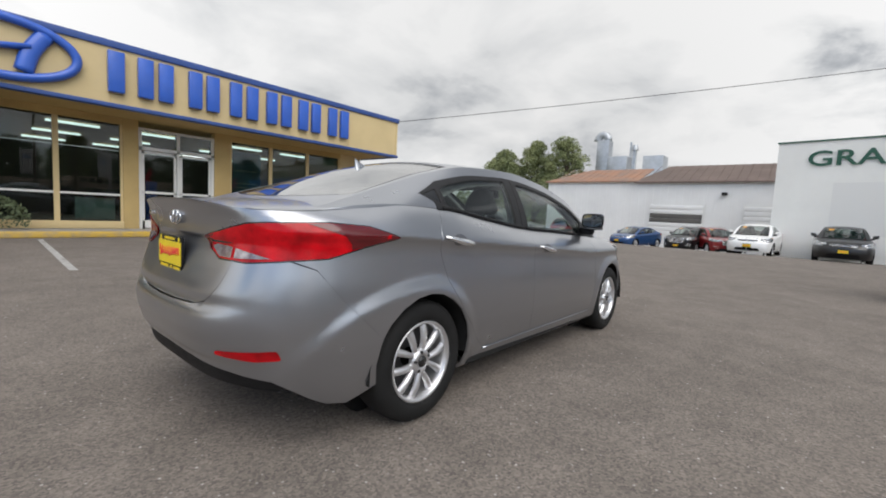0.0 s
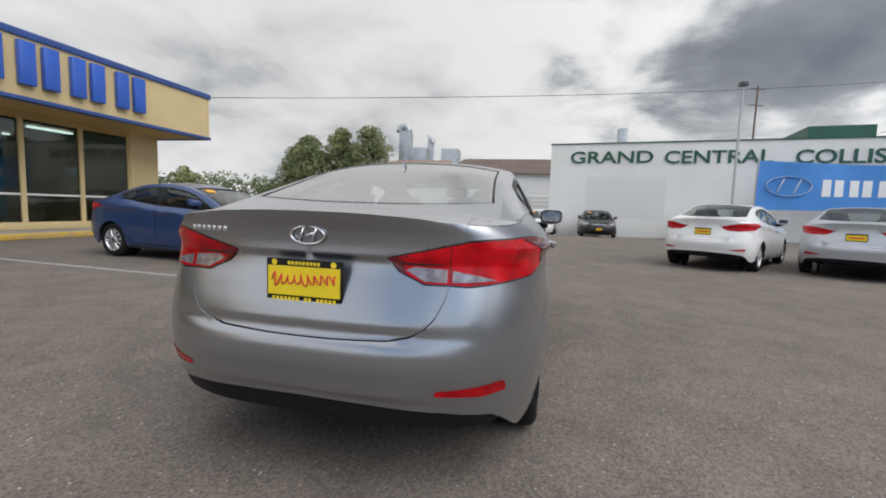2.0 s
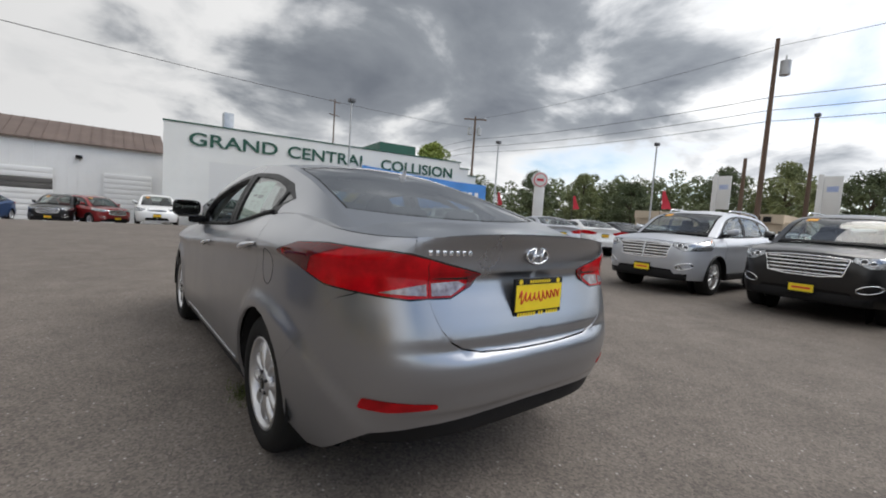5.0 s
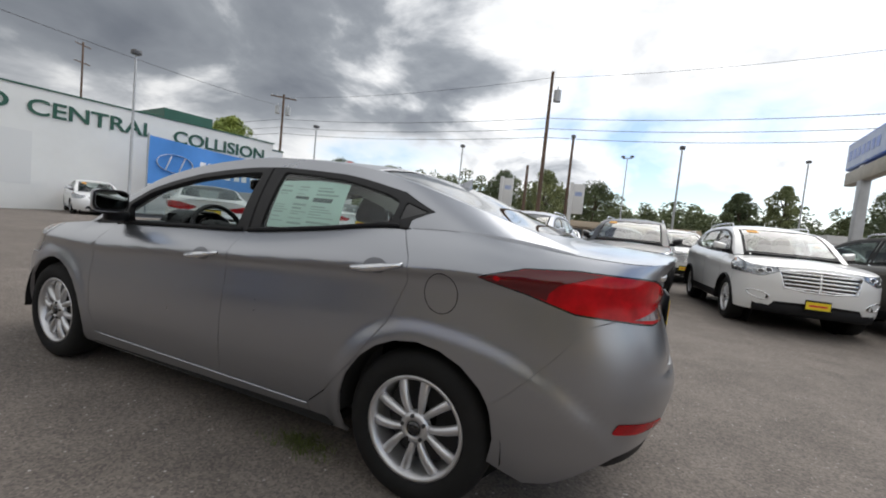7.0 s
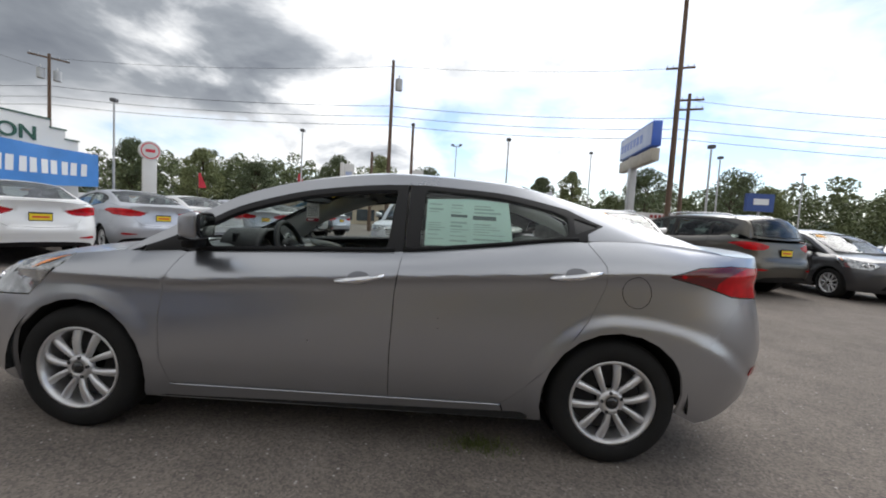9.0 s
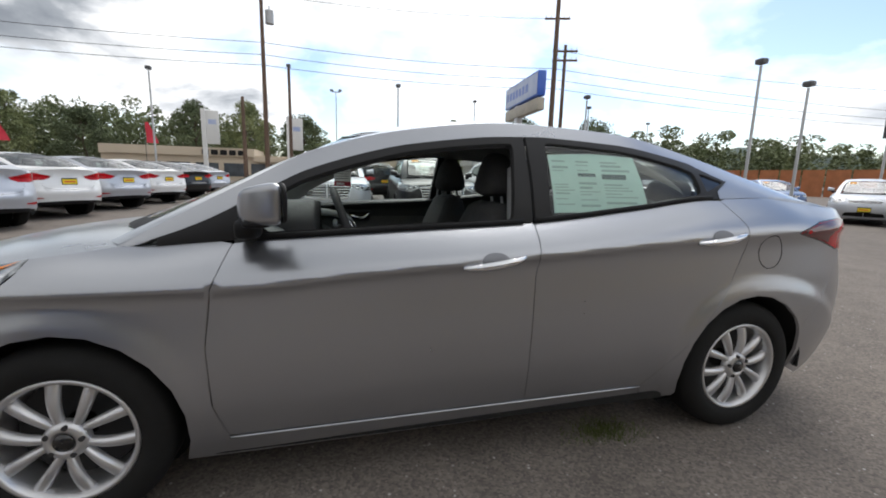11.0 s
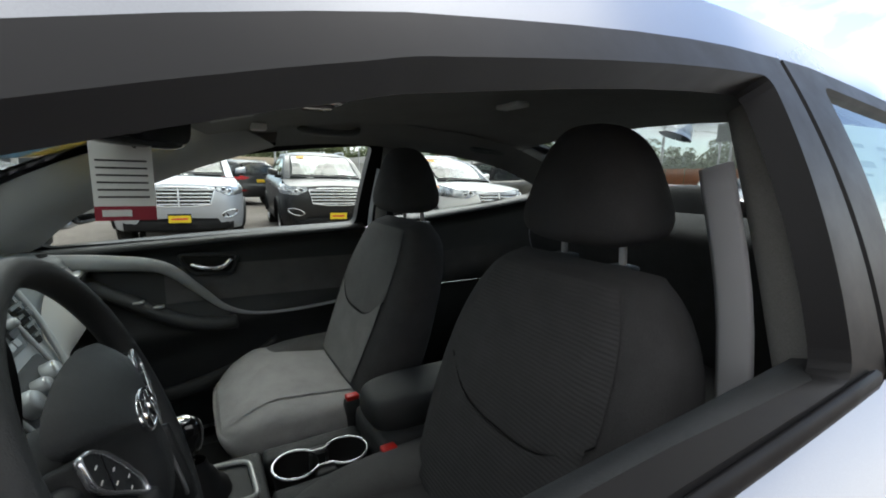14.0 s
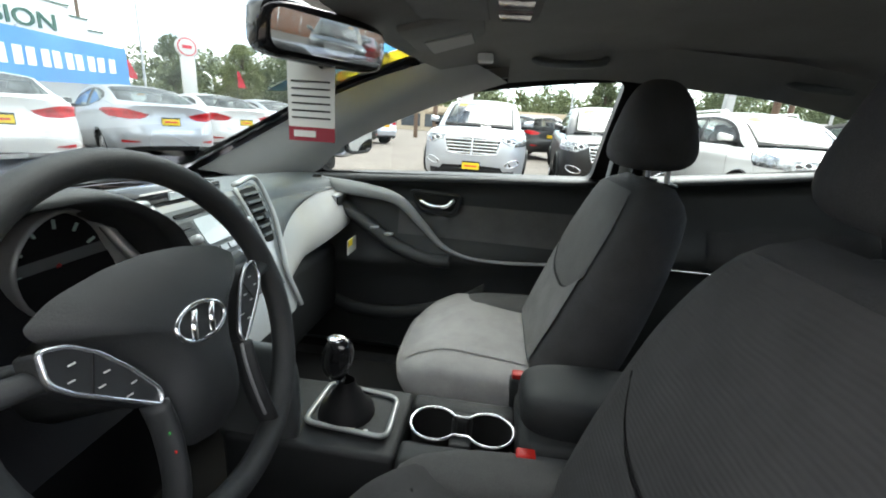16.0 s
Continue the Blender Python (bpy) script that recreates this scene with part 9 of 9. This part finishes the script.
def door_cards():
    for s in (-1, 1):
        for y0, y1, rear in ((0.84, -0.215, False), (-0.30, -1.10, True)):
            base = new("door_card")
            base.parent = hero
            xs = lambda z: 0.735 if z > 0.88 else 0.735 - 0.02 * math.sin(math.pi * min(1, max(0, (0.88 - z) / 0.5)))
            n = 14

            def card(u, v):
                y = y0 + (y1 - y0) * u
                zt = float(SH.belt_z(y)) - 0.012
                z = 0.30 + (zt - 0.30) * v
                x = xs(z) - 0.035 * math.exp(-(((z - 0.70 + 0.10 * (y - 0.2)) / 0.055) ** 2)) - 0.04 * (v > 0.97)
                return (s * x, y, z)

            grid_part("card_panel", card, 16, 30, M["soft_black"] if not rear else M["soft_black"], base, "black moulded door card")
            pts = [(s * 0.728, y, float(SH.belt_z(y)) - 0.002) for y in np.linspace(y0, y1, 10)]
            tube("inner_sill", pts, (0.034, 0.016), M["soft_black"], base, n=10)
            cloth = lambda u, v: (lambda y, z: (s * (card((y - y0) / (y1 - y0), (z - 0.30) / (float(SH.belt_z(y)) - 0.312))[0] * s - 0.004), y, z))(y0 + (y1 - y0) * (0.36 + 0.60 * u), 0.765 + (0.885 - 0.765) * v + 0.03 * (u - 0.5) * rear)
            grid_part("cloth_insert", cloth, 10, 6, M["cloth_dark"] if rear else M["cloth_upper"], base, "grey cloth door insert")
            if rear:
                tube("bright_line", [(s * 0.685, y, 0.735 + 0.03 * (y + 0.7) ** 2) for y in np.linspace(-0.42, -0.95, 10)], 0.004, M["chrome_soft"], base, "thin chrome line", n=6)
                continue
            sweep = smooth_line([(s * 0.700, 0.80, 0.925), (s * 0.690, 0.60, 0.918), (s * 0.682, 0.46, 0.895), (s * 0.676, 0.37, 0.82), (s * 0.672, 0.29, 0.745), (s * 0.672, 0.20, 0.712), (s * 0.676, 0.08, 0.705), (s * 0.68, -0.10, 0.715), (s * 0.684, -0.20, 0.725)], 6)
            m = len(sweep)
            tube("door_sweep", sweep, [(0.010 + 0.004 * math.sin(i / m * 9), 0.030 * max(0.12, 1 - i / m * 1.35) if i < m * 0.62 else 0.005) for i in range(m)], M["silver_trim"], base, "silver trim sweep", n=12)
            pull = smooth_line([(s * 0.690, 0.66, 0.86), (s * 0.662, 0.55, 0.80), (s * 0.645, 0.44, 0.735), (s * 0.648, 0.34, 0.70), (s * 0.66, 0.26, 0.695)], 6)
            tube("door_pull", pull, (0.030, 0.022), M["soft_black"], base, "black door pull", n=12)
            for k in range(2):
                box_part("window_switch", s * 0.655, s * 0.630, 0.46 + k * 0.05, 0.49 + k * 0.05, 0.775 + 0.02 * k, 0.783 + 0.02 * k, M["silver_trim"], base, bevel=0.003)
            # handle cup and lever
            cup = rounded([(0.42, 0.925), (0.24, 0.918), (0.26, 0.852), (0.38, 0.858)], 0.02)
            mesh_part("handle_cup", [(s * 0.716, a, b) for a, b in cup], [tuple(range(len(cup)))], M["liner"], base, smooth=False)
            tube("handle_cup_edge", [(s * 0.716, a, b) for a, b in cup], 0.007, M["soft_black"], base, n=8, closed=True)
            tube("door_lever", smooth_line([(s * 0.712, 0.385, 0.893), (s * 0.700, 0.34, 0.878), (s * 0.698, 0.29, 0.880), (s * 0.702, 0.262, 0.905)], 5), (0.007, 0.009), M["chrome"], base, "chrome door lever", n=8)
            # door pocket
            tube("door_pocket", smooth_line([(s * 0.690, 0.72, 0.50), (s * 0.655, 0.58, 0.475), (s * 0.645, 0.40, 0.49), (s * 0.660, 0.22, 0.54), (s * 0.69, 0.12, 0.59)], 5), (0.016, 0.028), M["soft_black"], base, n=10)


door_cards()


def trims():
    # headliner and pillar linings follow the body from inside
    roof = [(0.318, 1.0), (0.318, 0.5), (0.318, 0.0), (0.45, 0.0), (0.60, 0.0), (0.60, 0.5), (0.60, 1.0)]
    panel("headliner", SH.top, roof, M["headliner"], hero, "grey cloth headliner", both=True, res=0.05, lip=0, inset=0, lift=-0.045, edge=0.04)
    for mir in (False, True):
        s = -1 if mir else 1
        dl = SH.tv(SEDAN["dlo"])
        te = dl[-1][0]
        fp = [(0.0, 0.0), *dl, (te, 0.0), (0.5 * (te + 1), 0.0), (0.93, 0.0), (0.93, 1.0), (0.75, 1.0), (0.5, 1.0), (0.25, 1.0), (0.0, 1.0)]
        panel("pillar_lining", SH.glass, fp, M["headliner"], hero, "", res=0.03, lip=0, inset=0, lift=-0.03, mirror=mir, edge=0.02)
        # windscreen pillar cover: from the screen's edge in to the door glass
        up = [tuple(SH.top(np.array([t]), np.array([0.10]))[0]) for t in np.linspace(0.02, 0.335, 13)]
        up = [(x - 0.012, y, z - 0.020) for x, y, z in up]
        low = smooth_line([(0.712, 0.82, 0.935), (0.708, 0.745, 0.975), (0.700, 0.655, 1.060), (0.682, 0.50, 1.140), (0.655, 0.34, 1.208), (0.628, 0.22, 1.25), (0.605, 0.12, 1.283)], 2)

        def cover(u, v):
            a, b = Vector(up[int(round(u * 12))]), Vector(low[int(round(u * 12))])
            p = a.lerp(b, v * (0.30 if mir else 1.0))
            swell = 0.022 * math.sin(math.pi * v)
            return (s * (p.x - swell), p.y - swell * 0.8, p.z - swell * 0.3)

        grid_part("pillar_cover", cover, 12, 8, M["pale_trim"], hero, "pale grey windscreen pillar cover")
        # roof edge lining above the door glass
        rim = smooth_line([(0.605, 0.12, 1.283), (0.600, -0.04, 1.300), (0.598, -0.20, 1.304), (0.600, -0.38, 1.292), (0.602, -0.60, 1.276), (0.606, -0.82, 1.236), (0.620, -1.00, 1.175), (0.63, -1.12, 1.12)], 3)
        m_ = len(rim) - 1

        def header(u, v):
            p = rim[int(round(u * m_))]
            return (s * (p[0] - 0.115 * v), p[1], p[2] + 0.075 * v**0.7)

        grid_part("roof_lining", header, m_, 6, M["headliner"], hero, "grey cloth roof edge lining")
        # centre pillar lining and seat belt
        ln = smooth_line([(s * 0.715, -0.275, 0.45), (s * 0.715, -0.275, 0.85), (s * 0.675, -0.275, 1.05), (s * 0.60, -0.275, 1.30)], 5)
        tube("pillar_lining", ln, (0.018, 0.034), M["headliner"], hero, "", n=12)
        belt = smooth_line([(s * 0.655, -0.225, 0.40), (s * 0.655, -0.22, 0.75), (s * 0.64, -0.215, 1.02), (s * 0.585, -0.23, 1.22)], 5)
        tube("seat_belt", belt, (0.003, 0.022), M["belt_web"], hero, "grey seat belt webbing", n=8)
        # grab handle
        g = smooth_line([(s * 0.555, 0.060, 1.352), (s * 0.530, 0.040, 1.336), (s * 0.520, -0.04, 1.330), (s * 0.525, -0.12, 1.338), (s * 0.55, -0.14, 1.358)], 5)
        tube("grab_handle", g, 0.011, M["soft_grey"], hero, "grey grab handle", n=10)
        g = smooth_line([(s * 0.575, -0.60, 1.33), (s * 0.548, -0.63, 1.31), (s * 0.545, -0.70, 1.305), (s * 0.55, -0.77, 1.305), (s * 0.58, -0.80, 1.32)], 5)
        tube("grab_handle", g, 0.011, M["soft_grey"], hero, "grey grab handle", n=10)
        # sun visor
        vis = Matrix.Translation((s * 0.33, 0.265, 1.346)) @ Matrix.Rotation(radians(-13), 4, "X")
        bm = bmesh.new()
        box(bm, -0.19, 0.19, -0.085, 0.085, -0.010, 0.010, 0.008, vis)
        part("sun_visor", bm, M["headliner"], hero, "grey folded sun visor", smooth=True)
        bm = bmesh.new()
        box(bm, -0.07, 0.07, -0.055, 0.05, -0.014, -0.009, 0.002, vis)
        part("visor_label", bm, M["pale_trim"], hero)
        bm = bmesh.new()
        box(bm, -0.025, 0.025, -0.02, 0.02, -0.02, 0.0, 0.004, Matrix.Translation((s * 0.47, 0.185, 1.338)))
        part("vanity_lamp", bm, M["white_card"], hero, "white roof lamp lens", smooth=True)
    box_part("overhead_console", -0.085, 0.085, 0.08, 0.30, 1.335, 1.385, M["headliner"], hero, bevel=0.012)
    for q in (-1, 1):
        box_part("map_lamp", q * 0.012, q * 0.072, 0.095, 0.150, 1.331, 1.336, M["tail_clear"], hero, "clear map lamp lens", bevel=0.002)
    box_part("glasses_lid", -0.070, 0.070, 0.165, 0.285, 1.331, 1.336, M["headliner"], hero, bevel=0.002)
    box_part("dome_lamp", -0.06, 0.03, -0.37, -0.33, 1.372, 1.385, M["white_card"], hero, "white dome lamp", bevel=0.006)
    # mirror and its card
    mm = Matrix.Translation((0.0, 0.435, 1.278)) @ Matrix.Rotation(radians(-30), 4, "Z") @ Matrix.Rotation(radians(6), 4, "X")
    mir = new("rear_view_mirror")
    mir.parent = hero
    blob("mirror_shell", (0, 0, 0), (0.255, 0.055, 0.085), M["gloss_black"], mir, "black mirror shell", power=4.5, nu=36, nv=14, m=mm)
    face = rounded([(-0.112, -0.028), (0.112, -0.028), (0.112, 0.028), (-0.112, 0.028)], 0.02)
    mesh_part("mirror_glass", [mm @ Vector((a, -0.0285, b)) for a, b in face], [tuple(range(len(face)))], M["mirror"], mir, smooth=False)
    tube("mirror_stem", [(0.0, 0.45, 1.29), (0.0, 0.50, 1.315)], 0.014, M["soft_black"], mir, n=10)
    card = tagged(box_part("mirror_card", -0.001, 0.001, 0.415, 0.500, 1.112, 1.270, M["white_card"], None), "white printed card hung from the mirror", "hang tag")
    box_part("card_footer", -0.002, -0.0012, 0.415, 0.500, 1.112, 1.136, M["card_red"], card, "dark red footer")
    box_part("card_emblem", -0.003, -0.002, 0.450, 0.490, 1.119, 1.130, M["white_card"], card)
    for i in range(6):
        box_part("printed_bar", -0.002, -0.0012, 0.423, 0.493, 1.150 + i * 0.012, 1.153 + i * 0.012, M["ink"], card)
    tube("card_mark", smooth_line([(-0.002, 0.485, 1.252), (-0.002, 0.455, 1.260), (-0.002, 0.435, 1.245), (-0.002, 0.44, 1.234)], 5), 0.004, M["ink"], card, n=6)
    panel("windscreen_sticker", SH.top, [(0.225, 0.30), (0.225, 0.46), (0.312, 0.46), (0.312, 0.30)], M["signblue_film"], hero, "translucent blue sticker", res=0.05, lip=0, inset=0, lift=-0.005)
    panel("windscreen_sticker", SH.top, [(0.225, 0.15), (0.225, 0.295), (0.312, 0.295), (0.312, 0.15)], M["yellow_film"], hero, "translucent yellow sticker", res=0.05, lip=0, inset=0, lift=-0.005)
    # carpet, firewall, boot bulkhead
    box_part("carpet", -0.72, 0.72, -1.2, 1.05, 0.245, 0.262, M["cloth_dark"], hero)
    box_part("floor_mat", 0.16, 0.62, 0.35, 0.85, 0.262, 0.272, M["soft_black"], hero, bevel=0.004)
    box_part("floor_mat", -0.62, -0.16, 0.35, 0.85, 0.262, 0.272, M["soft_black"], hero, bevel=0.004)
    box_part("bulkhead", -0.66, 0.66, -1.32, -1.29, 0.25, 1.04, M["liner"], hero)


trims()
